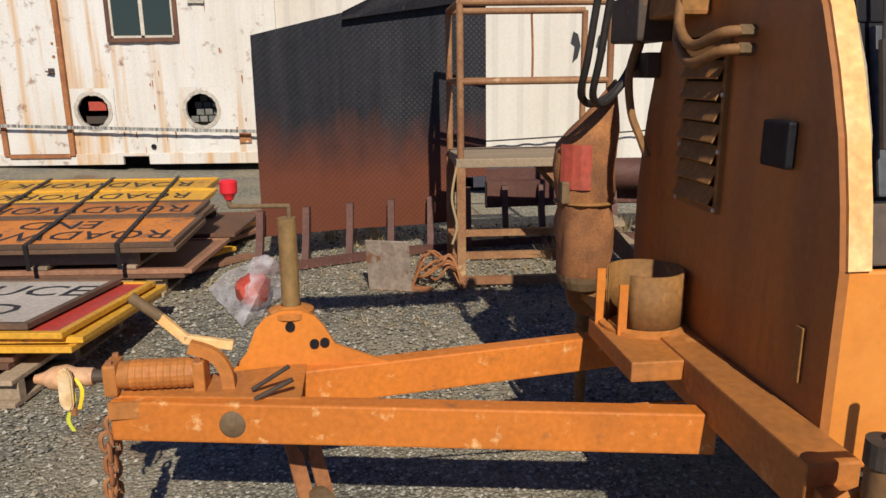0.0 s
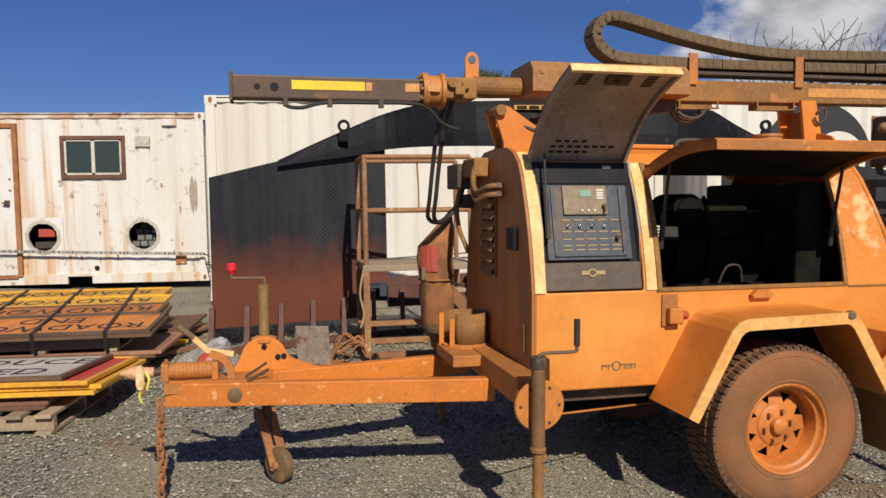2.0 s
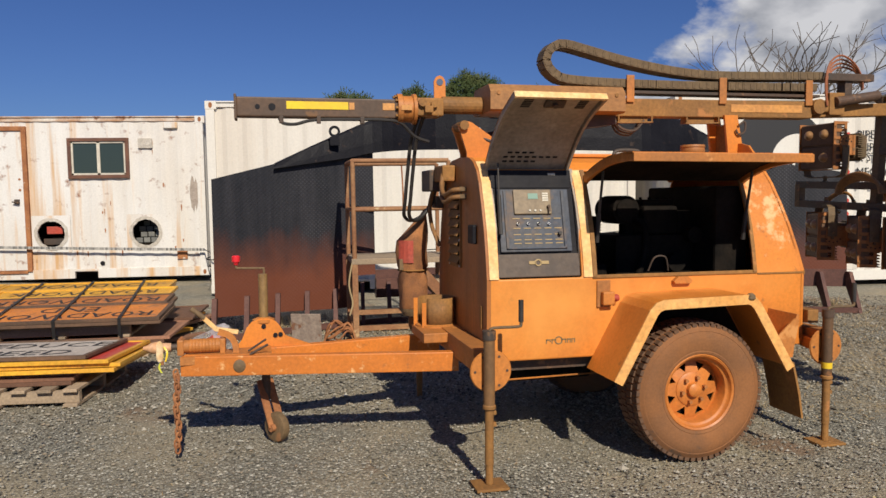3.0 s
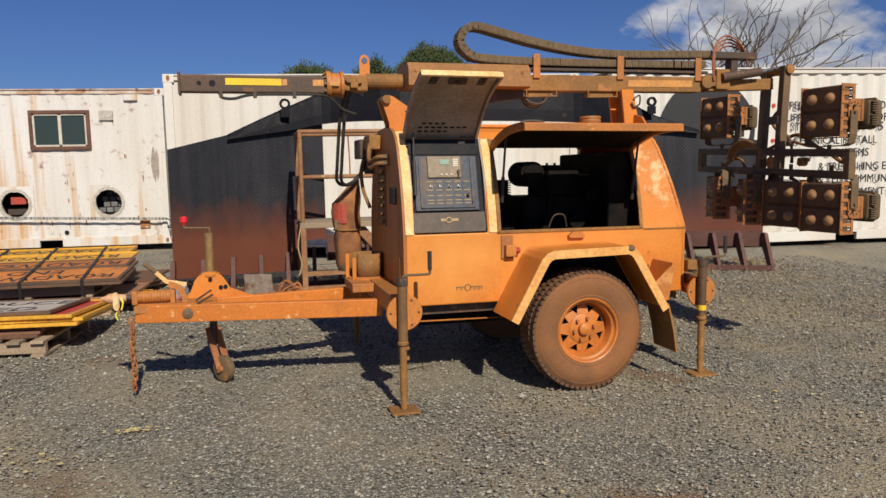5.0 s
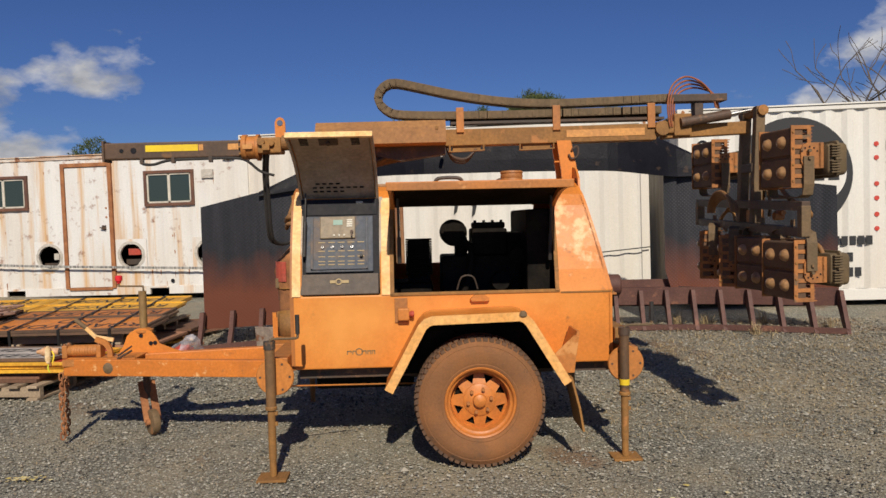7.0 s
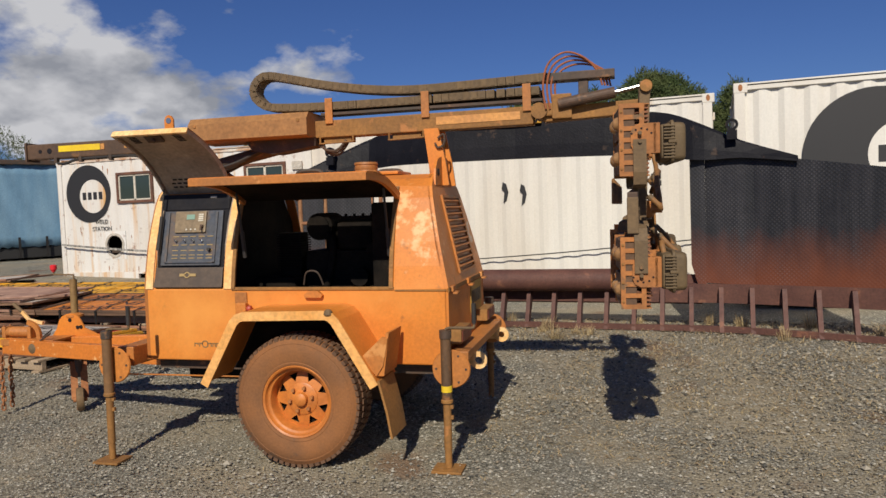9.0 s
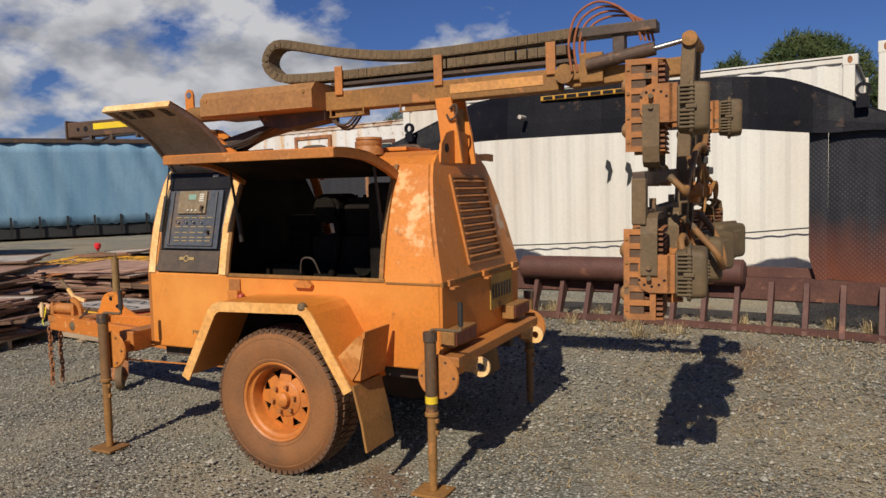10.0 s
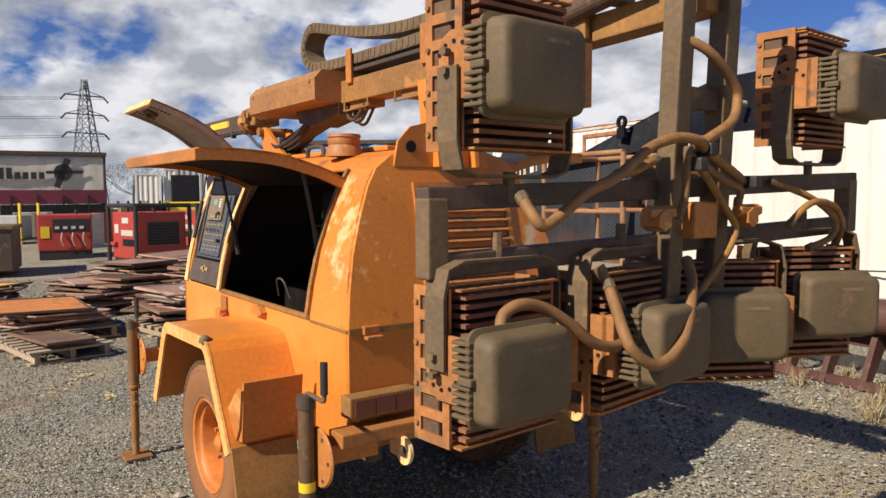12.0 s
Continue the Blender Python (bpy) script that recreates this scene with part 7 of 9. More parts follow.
def site_container():
    X0 = -9.40
    def sx(x):
        return x - X0
    holes = [(sx(-6.11), sx(-5.13), 0.14, 2.46), (sx(-4.51), sx(-3.56), 1.62, 2.27), (sx(-7.74), sx(-6.78), 1.62, 2.27)]
    ports = [(-3.35, 0.73), (-4.825, 0.73), (-6.42, 0.73), (-7.90, 0.73)]
    holes += [(sx(x) - 0.30, sx(x) + 0.30, z - 0.30, z + 0.30) for x, z in ports]
    c = container("site_container", pose(X0, 10.2, 0.25), -2.38 - X0, 2.62, "rust-stained white site office container with round cut-outs", WHITE_SITE, holes, deep=0.009)
    # door
    d = thing("door", Matrix.Identity(4), "", "")
    d.parent = c
    tagged(d, "white steel door in a rusty frame")
    a, b = sx(-6.11), sx(-5.13)
    bm = B()
    for q in ((a, a + 0.07, 0.13, 2.46), (b - 0.07, b, 0.13, 2.46), (a + 0.07, b - 0.07, 2.39, 2.46), (a + 0.07, b - 0.07, 0.10, 0.15)):
        box(bm, q[0], q[1], -0.03, 0.06, q[2], q[3], 0.005)
    part("door_frame", bm, RUST, d, "rusted steel door frame")
    bm = B(); box(bm, a + 0.075, b - 0.075, -0.004, 0.035, 0.155, 2.385, 0.004); part("door_leaf", bm, WHITE_SITE, d, "rust-marked white leaf")
    bm = B(); box(bm, b - 0.22, b - 0.14, -0.03, -0.004, 1.22, 1.30, 0.006); rod(bm, (b - 0.18, -0.02, 1.26), (b - 0.18, -0.06, 1.26), 0.012, 8); beam(bm, (b - 0.24, -0.06, 1.26), (b - 0.14, -0.06, 1.24), 0.015, 0.02); part("door_handle", bm, DARKSTEEL, d)
    bm = B(); rod(bm, (b - 0.13, -0.012, 1.45), (b - 0.13, 0.0, 1.45), 0.02, 12); rod(bm, (b - 0.13, -0.012, 1.62), (b - 0.13, 0.0, 1.62), 0.018, 12); part("lock", bm, RUST, d)
    sliding_window(c, sx(-4.51), sx(-3.56), 1.62, 2.27)
    sliding_window(c, sx(-7.74), sx(-6.78), 1.62, 2.27)
    brick = mat("grey_stored_blocks", (0.14, 0.14, 0.13), (0.20, 0.20, 0.18), rough=0.9, big=5)
    porthole(c, sx(-3.35), 0.73, [(-0.18 + 0.11 * (k % 3) + (0.05 if (k // 3) % 2 else 0), -0.17 + 0.09 * (k // 3), 0.10, 0.08, brick) for k in range(12)])
    porthole(c, sx(-4.825), 0.73, [(-0.10, 0.0, 0.24, 0.12, RED), (0.03, 0.0, 0.10, 0.07, YELLOW), (-0.18, -0.18, 0.34, 0.10, DARKSTEEL)])
    porthole(c, sx(-6.42), 0.73, [(0.03, -0.05, 0.10, 0.12, GREYPATCH), (-0.18, -0.17, 0.30, 0.06, DARKSTEEL)])
    porthole(c, sx(-7.90), 0.73, [(-0.18, -0.17, 0.30, 0.06, DARKSTEEL)])
    # Added near-black sheet stands in for the darkness behind the openings.
    bm = B(); box(bm, 0.1, -2.5 - X0, 0.5, 0.52, 0.15, 2.5); part("lining", bm, INNER, c, "near-black sheet for the unlit inside")
    for x in (-3.30, ):
        bm = B(); box(bm, sx(x) - 0.11, sx(x) + 0.11, -0.02, 0.02, 2.10, 2.26, 0.006)
        for k in range(2):
            rod(bm, (sx(x) - 0.05 + 0.1 * k, -0.026, 2.18), (sx(x) - 0.05 + 0.1 * k, -0.019, 2.18), 0.045, 14)
        part("wall_vent", bm, GREYPATCH, c, "small round-holed wall vent")
    bm = B(); box(bm, sx(-2.86), sx(-2.70), -0.012, 0.02, 0.28, 0.42, 0.004); part("socket_hole", bm, RUST, c)
    bm = B(); rod(bm, (sx(-4.05), 0.0, 0.24), (sx(-4.05), 0.016, 0.24), 0.035, 14); part("drain_hole", bm, PANEL_D, c, "dark drain hole")
    bm = B(); box(bm, sx(-3.0), sx(-2.78), -0.03, 0.02, 2.42, 2.52, 0.01); part("cable_box", bm, WHITE_SITE, c)
    # peeled paint down to grey primer near the corner
    random.seed(17)
    bm, cols = B(), []
    for k in range(9):
        x = sx(-2.63) + 0.02 * k
        y = 0.018 + wave(x, depth=0.009) - 0.003
        half = (0.06, 0.20, 0.27, 0.30, 0.24, 0.27, 0.20, 0.12, 0.03)[k] * random.uniform(0.75, 1.1)
        mid = 1.36 + random.uniform(-0.04, 0.04)
        cols.append((bm.verts.new((x, y, mid - half)), bm.verts.new((x, y, mid + half))))
    for a, b in zip(cols, cols[1:]):
        bm.faces.new((a[0], b[0], b[1], a[1]))
    part("peeled_patch", bm, mat("bare_grey_primer", (0.30, 0.25, 0.21), (0.38, 0.32, 0.27), rough=0.85, big=10, bump=0.3), c, "grey patch where paint has peeled")
    # logo, drawn as plain shapes, and worn marks under it
    bm = B(); rod(bm, (sx(-8.55), 0.006, 1.86), (sx(-8.55), 0.014, 1.86), 0.62, 40); part("logo_disc", bm, LETTER, c, "black round logo disc")
    bm = B(); rod(bm, (sx(-8.42), 0.000, 1.80), (sx(-8.42), 0.006, 1.80), 0.36, 36); part("logo_centre", bm, WHITE_SITE, c)
    for k in range(4):
        bm = B(); box(bm, sx(-8.70) + 0.15 * k, sx(-8.60) + 0.15 * k, -0.004, 0.0, 1.73, 1.89); part("logo_bar", bm, LETTER, c)
    for k, t in enumerate(("WELD", "STATION")):
        lettering("wall_lettering", t, 0.13, LETTER, c, Matrix.Translation((sx(-8.22), 0.006, 1.24 - 0.15 * k)) @ Matrix.Rotation(radians(90), 4, 'X'))
    # long chipped stains
    random.seed(4)
    for k in range(210):
        x, z = random.uniform(0.3, 6.8), random.choice((random.uniform(0.2, 0.55), random.uniform(0.3, 1.25), random.uniform(0.9, 2.45)))
        if any(a - 0.05 < x < b + 0.05 and p - 0.15 < z < q + 0.05 for a, b, p, q in holes):
            continue
        y = 0.018 + wave(x, depth=0.009)
        if abs(wave(x + 0.015) - wave(x - 0.015)) > 0.002:
            continue
        bm = B(); w, h = random.uniform(0.006, 0.026), random.uniform(0.03, 0.15)
        prism(bm, [(x - w / 2, z), (x + w * 0.3, z + 0.01), (x + w / 2, z - h * 0.4), (x + w * 0.1, z - h), (x - w * 0.4, z - h * 0.6)], "xz", y - 0.0035, y - 0.0015); part("rust_chip", bm, RUST, c)
    return c


def plain_containers():
    c = container("white_container", pose(-1.94, 8.2, 0.18), 6.15, 2.67, "long white corrugated shipping container streaked with rust", WHITEP, rail=None, deep=0.018)
    for x, z in ((3.30, 1.50), (3.57, 1.46)):
        bm = B(); prism(bm, [(x - 0.03, z - 0.16), (x + 0.02, z - 0.12), (x + 0.05, z), (x + 0.02, z + 0.12), (x - 0.03, z + 0.15), (x - 0.05, z + 0.05), (x - 0.01, z)], "xz", 0.006, 0.010)
        part("black_mark", bm, LETTER, c, "small torn black mark")
    # strap of twisted wire drawn along the wall, on short pegs
    s = thing("barrier_tape", pose(0, 0, 0), "thin striped barrier tape strung along the containers", "barrier tape")
    bm = B(); strip(bm, smooth_line([(-9.3, 10.12, 1.02), (-7.2, 10.1, 0.86), (-4.8, 10.1, 0.76), (-2.4, 10.1, 0.68)], 8), 0.022, 0.003, (0, 0, 1)); part("tape", bm, mat("striped_tape", (0.46, 0.44, 0.40), (0.05, 0.05, 0.05), rough=0.6, big=6, stretch=(6, 6, 0.5), bump=0.05), s, "grey and black striped tape")
    w = thing("slack_cable", pose(0, 0, 0), "thin dark cable strung along the white container", "cable")
    bm = B(); tube(bm, [(-2.4, 10.1, 0.68), (-2.05, 9.0, 0.67), (-1.9, 8.13, 0.66), (-0.6, 8.13, 0.67), (0.5, 8.13, 0.70), (2.2, 8.13, 0.795), (3.87, 8.13, 0.93), (4.2, 8.13, 0.96)], 0.009, 6, 6); part("cable", bm, DRUMBLK, w)
    c = container("lettered_container", pose(4.46, 7.4, 0.20), 12.19, 2.63, "white corrugated container with black lettering and round logo", WHITEP, rail=None)
    def sx(x):
        return x - 4.42
    bm = B(); rod(bm, (sx(5.915), 0.004, 1.70), (sx(5.915), 0.012, 1.70), 0.765, 48); part("logo_disc", bm, LETTER, c, "large black round logo disc")
    bm = B(); rod(bm, (sx(6.21), -0.002, 1.70), (sx(6.21), 0.004, 1.70), 0.385, 40); part("logo_centre", bm, WHITEP, c)
    for k, w in enumerate((0.12, 0.05, 0.13, 0.14)):
        x = sx(5.93) + (0.0, 0.16, 0.25, 0.43)[k]
        bm = B(); box(bm, x, x + w, -0.006, -0.002, 1.61, 1.80); part("logo_bar", bm, LETTER, c)
    rows = [(7.12, 2.06, "PIPELINE CONSTRUCTION"), (7.12, 1.88, "SUPPLY & INSTALLERS OF P"), (7.12, 1.745, "& STEEL PIPING SYSTEMS"), (7.12, 1.535, "MECHANICAL INSTALL"), (7.12, 1.345, "PIPE LINING SYSTEMS"), (7.75, 1.13, "& TRENCHING EQUIP"), (7.75, 0.94, "& TELECOMMUNICATION"), (8.05, 0.735, "EQUIPMENT HI")]
    for x, z, t in rows:
        ob = lettering("wall_lettering", t, 0.175, LETTER, c, Matrix.Identity(4))
        w = ob.dimensions.x or 1.0
        lo = min(v.co.x for v in ob.data.vertices)
        ob.matrix_basis = Matrix.Translation((sx(x) - lo * 0.90, 0.012, z)) @ Matrix.Rotation(radians(90), 4, 'X') @ Matrix.Diagonal((0.90, 1, 1, 1))
    for z in (2.07, 1.89, 1.545, 1.355, 1.14, 0.95):
        bm = B(); rod(bm, (sx(6.98), 0.008, z), (sx(6.98), 0.014, z), 0.032, 14); part("red_dot", bm, SIGNRED, c, "red painted dot")
    for r, n in ((0.80, 5), (0.58, 5), (0.38, 6)):
        for k in range(n):
            bm = B(); box(bm, sx(6.42) + 0.105 * k - 0.25 * (r < 0.7), sx(6.50) + 0.105 * k - 0.25 * (r < 0.7), 0.006, 0.012, r - 0.06, r + 0.06); part("number_bar", bm, LETTER, c, "dark bar where a number was")


site_container(); plain_containers()


# ---------------------------------------------------------------- the big tined blade
def tined_blade():
    t = thing("stick_rake_blade", pose(0, 0, 0), "huge black chequer-plate rake blade, rusty below, on gravel", "machine blade")
    plan = [(-1.33, 5.22), (-0.75, 5.52), (-0.2, 5.76), (0.30, 5.95), (1.2, 6.08), (2.2, 6.12), (3.2, 6.08), (4.08, 6.05), (4.6, 5.96), (5.15, 5.79), (5.75, 5.58)]
    def y_at(x):
        for (a, b), (c, d) in zip(plan, plan[1:]):
            if a <= x <= c:
                return b + (d - b) * (x - a) / (c - a)
        return plan[0][1] if x < plan[0][0] else plan[-1][1]
    def gz(x):
        return ground_z(x, y_at(x))
    def sheet(name, cols, mt, label, th=0.03):
        """cols: x, lower z, upper z, lean at the top"""
        bm = B()
        f, k = [], []
        for x, lo, hi, lean in cols:
            f.append([bm.verts.new((x, y_at(x), lo)), bm.verts.new((x, y_at(x) + lean, hi))])
            k.append([bm.verts.new((x, y_at(x) + th, lo)), bm.verts.new((x, y_at(x) + lean + th, hi))])
        for i in range(len(cols) - 1):
            bm.faces.new((f[i][0], f[i + 1][0], f[i + 1][1], f[i][1]))
            bm.faces.new((k[i][0], k[i][1], k[i + 1][1], k[i + 1][0]))
            bm.faces.new((f[i][1], f[i + 1][1], k[i + 1][1], k[i][1]))
            bm.faces.new((f[i][0], k[i][0], k[i + 1][0], f[i + 1][0]))
        for i in (0, len(cols) - 1):
            bm.faces.new((f[i][0], f[i][1], k[i][1], k[i][0]))
        bmesh.ops.recalc_face_normals(bm, faces=bm.faces)
        return part(name, bm, mt, t, label)
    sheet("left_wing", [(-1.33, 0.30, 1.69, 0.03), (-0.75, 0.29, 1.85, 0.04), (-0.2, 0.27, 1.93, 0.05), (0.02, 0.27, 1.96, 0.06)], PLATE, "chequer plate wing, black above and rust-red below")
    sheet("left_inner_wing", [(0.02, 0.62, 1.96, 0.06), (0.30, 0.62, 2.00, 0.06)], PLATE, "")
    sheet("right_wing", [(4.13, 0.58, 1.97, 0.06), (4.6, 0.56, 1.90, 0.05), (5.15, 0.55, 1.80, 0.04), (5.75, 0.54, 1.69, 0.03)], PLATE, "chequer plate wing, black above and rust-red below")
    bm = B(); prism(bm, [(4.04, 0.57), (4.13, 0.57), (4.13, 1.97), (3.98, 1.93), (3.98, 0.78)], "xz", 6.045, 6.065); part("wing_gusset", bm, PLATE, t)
    # the upper rim
    rim = mat("black_rim_steel", (0.006, 0.006, 0.009), (0.011, 0.011, 0.015), rough=0.55, big=2.5, bump=0.3, bump_dist=0.01, spots=(0.045, 0.03, 0.024), spot_at=0.62, spot_scale=9, spec=0.15)
    def over(x):
        """How far the rim leans out over the open middle of the blade."""
        a, b = min(max((x - 0.2) / 1.1, 0.0), 1.0), min(max((4.3 - x) / 1.1, 0.0), 1.0)
        return 0.03 + 0.46 * a * a * (3 - 2 * a) * b * b * (3 - 2 * b)
    cols = [(-0.74, 1.80, 1.86), (-0.36, 1.86, 2.05), (0.02, 1.92, 2.23), (0.30, 1.98, 2.35), (0.66, 2.0, 2.43), (1.2, 1.99, 2.44), (2.2, 1.98, 2.45), (3.0, 1.96, 2.42), (3.4, 1.94, 2.40), (3.79, 1.90, 2.37), (4.13, 1.87, 2.24), (4.5, 1.87, 2.05), (5.0, 1.80, 1.86)]
    cols = [tuple(p) for p in smooth_line(cols, 3)]
    bm, rows = B(), []
    for x, lo, hi in cols:
        y = y_at(x) - over(x)
        rows.append([bm.verts.new(q) for q in ((x, y + 0.045, lo), (x, y, lo), (x, y + 0.01, lo + (hi - lo) * 0.3), (x, y + 0.05, hi - (hi - lo) * 0.1), (x, y + 0.075, hi), (x, y + 0.115, hi - 0.005), (x, y + 0.06, (lo + hi) / 2))])
    for a, b in zip(rows, rows[1:]):
        for k in range(7):
            bm.faces.new((a[k], b[k], b[(k + 1) % 7], a[(k + 1) % 7]))
    bm.faces.new(rows[0]); bm.faces.new(rows[-1][::-1])
    bmesh.ops.recalc_face_normals(bm, faces=bm.faces)
    part("upper_rim", bm, rim, t, "scuffed black folded upper rim")
    bm = B(); rod(bm, (1.42, 5.45, 2.19), (1.42, 5.56, 2.19), 0.022, 14); part("rim_hole", bm, SIGNWHT, t, "bright bolt hole")
    bm = B(); box(bm, 1.58, 2.50, 5.615, 5.665, 2.347, 2.392, 0.003); label_strip = part("yellow_label", bm, SIGNYEL, t, "yellow label strip with dark bars")
    for k in range(7):
        bm = B(); box(bm, 1.61 + 0.125 * k, 1.71 + 0.125 * k, 5.610, 5.6149, 2.354, 2.385); part("label_bar", bm, PANEL_D, label_strip)
    for x, z in ((-0.11, 2.15), (4.40, 2.16)):
        e = B(); lathe(e, [(0.034, -0.015), (0.062, -0.015), (0.062, 0.015), (0.034, 0.015)], Matrix.Translation((x, y_at(x) - 0.08, z + 0.05)) @ Matrix.Rotation(radians(90), 4, 'X'), 22, True); box(e, x - 0.05, x + 0.05, y_at(x) - 0.10, y_at(x) - 0.06, z - 0.10, z - 0.005); part("lifting_eye", e, rim, t, "round black lifting eye")
    # lower beam behind the tines
    bm = B()
    strip(bm, smooth_line([(x, y + 0.03, 0.47) for x, y in plan if x > -0.1], 3), 0.10, 0.10, (0, 0, 1)); part("lower_beam", bm, TRED, t, "brown-red lower beam")
    bm = B()
    bx = B()
    strip(bx, smooth_line([(x, y + 0.12, 0.50) for x, y in plan[3:8]], 3), 0.16, 0.03, (0, 0, 1)); part("back_beam", bx, TRED, t)
    lathe(bm, [(0.0, 0.0), (0.10, 0.0), (0.125, 0.02), (0.125, 2.28), (0.10, 2.30), (0.0, 2.30)], Matrix.Translation((1.15, 6.0, 0.62)) @ Matrix.Rotation(radians(90), 4, 'Y'), 22); part("round_beam", bm, TRED, t, "round brown beam end", True)
    bm = B(); strip(bm, smooth_line([(x, y - 0.24, gz(x) + 0.035) for x, y in plan], 3), 0.03, 0.05, (0, 0, 1)); part("ground_bar", bm, TRED, t, "bar that joins the tine feet")
    n = 25
    for k in range(n):
        x = -1.32 + (5.74 + 1.32) * k / (n - 1)
        y = y_at(x)
        d = (y_at(min(x + 0.1, 5.75)) - y_at(max(x - 0.1, -1.33))) / 0.2
        left = x < 0.1
        tb = B()
        g = gz(x)
        if left:
            prism(tb, [(y - 0.27, g + 0.005), (y - 0.20, g + 0.005), (y - 0.03, 0.48), (y - 0.045, 0.50), (y - 0.10, 0.50), (y - 0.16, 0.30)], "yz", x - 0.024, x + 0.024)
        else:
            prism(tb, [(y - 0.28, g + 0.005), (y - 0.20, g + 0.005), (y - 0.03, 0.38), (y - 0.02, 0.545), (y - 0.09, 0.545)], "yz", x - 0.022, x + 0.022)
        part("tine", tb, TRED, t)


tined_blade()


# ---------------------------------------------------------------- loose things in the yard
def access_stand():
    s = thing("access_stand", pose(0.08, 4.66, ground_z(0, 4.7), 0, 0, 4), "rusty brown tubular work platform with guard rails", "work platform")
    steel = mat("rusty_tan_tube", (0.24, 0.105, 0.046), (0.33, 0.175, 0.08), rough=0.75, big=4, bump=0.2, spots=(0.48, 0.33, 0.17), spot_at=0.62, spot_scale=7)
    W, D, H = 0.92, 0.66, 1.76
    for x, y in ((0, 0), (W, 0), (-0.02, D), (W, D)):
        bm = B(); box(bm, x - 0.028, x + 0.028, y - 0.028, y + 0.028, 0.0, 0.80, 0.005); part("leg", bm, steel, s)
        bm = B(); rod(bm, (x, y, 0.80), (x, y, H), 0.022, 12); part("upright", bm, steel, s)
    for z, r in ((H, 0.022), (1.30, 0.02)):
        for a, b in (((0, 0), (W, 0)), ((0, 0), (-0.02, D)), ((-0.02, D), (W, D))):
            bm = B(); rod(bm, (*a, z), (*b, z), r, 12); part("rail", bm, steel, s)
    bm = B(); box(bm, -0.03, W + 0.03, -0.03, D + 0.03, 0.78, 0.835, 0.006); part("deck", bm, PALLET, s, "weathered plank deck")
    for z in (0.05, 0.22):
        for a, b in (((0, 0), (W, 0)), ((0, 0), (-0.02, D)), ((-0.02, D), (W, D))):
            if z > 0.1 and a == (0, 0) and b == (W, 0):
                continue
            bm = B(); beam(bm, (*a, z), (*b, z), 0.04, 0.05); part("stretcher", bm, steel, s)
    bm = B(); beam(bm, (W - 0.35, 0.05, 0.78), (W + 0.25, 0.05, 0.10), 0.03, 0.10); part("stair_string", bm, steel, s)
    bm = B(); beam(bm, (W - 0.35, D - 0.05, 0.78), (W + 0.25, D - 0.05, 0.10), 0.03, 0.10); part("stair_string", bm, steel, s)
    for k in range(3):
        bm = B(); box(bm, W - 0.22 + 0.17 * k, W - 0.02 + 0.17 * k, 0.05, D - 0.05, 0.57 - 0.2 * k, 0.60 - 0.2 * k); part("tread", bm, PALLET, s)
    bm = B(); tube(bm, [(-0.02, -0.02, 0.82), (-0.06, -0.03, 0.60), (-0.03, -0.03, 0.42), (-0.06, -0.03, 0.30)], 0.008, 6); part("rope", bm, plain("straw_rope", (0.4, 0.3, 0.16), 0.9), s, "frayed hanging rope")
    ck = B(); tube(ck, [(0.55, D, 1.74), (0.56, D, 1.5), (0.56, D, 1.3)], 0.008, 6); part("hanging_chain", ck, RUST, s)


def pallet(m, w=1.16, d=1.16):
    p = thing("pallet", m, "weathered grey timber pallet on the gravel", "pallet", "pallets under the signs")
    for k in range(3):
        y = 0.04 + (d - 0.13) / 2 * k
        bm = B(); box(bm, 0, w, y, y + 0.05, 0.022, 0.105, 0.004); part("bearer", bm, PALLET, p)
    for k in range(7):
        x = (w - 0.10) / 6 * k
        bm = B(); box(bm, x, x + 0.10, 0, d, 0.105, 0.127, 0.003); part("board", bm, PALLET, p)
    for k in range(3):
        x = (w - 0.10) / 2 * k
        bm = B(); box(bm, x, x + 0.10, 0, d, 0.0, 0.022, 0.003); part("board", bm, PALLET, p)
    return p


def road_sign(w, d, face, m, words=(), flip=False, label="", frame=None, group="stacked road signs", edge=0.035):
    s = thing("road_sign", m, label or "flat framed road sign lying in a stack", "road sign", group)
    bm = B(); box(bm, edge * 0.5, w - edge * 0.5, edge * 0.5, d - edge * 0.5, 0.008, 0.018); part("sign_face", bm, face, s)
    bm = B()
    for q in ((0, w, 0, edge), (0, w, d - edge, d), (0, edge, edge, d - edge), (w - edge, w, edge, d - edge)):
        box(bm, q[0], q[1], q[2], q[3], 0.0, 0.028, 0.003)
    part("sign_frame", bm, frame or SIGNWOOD, s)
    for t, size, x, y in words:
        lettering("sign_lettering", t, size, LETTER, s, Matrix.Translation((x, y, 0.0195)) @ Matrix.Rotation(radians(180 if flip else 0), 4, 'Z'), 0.0008)
    return s


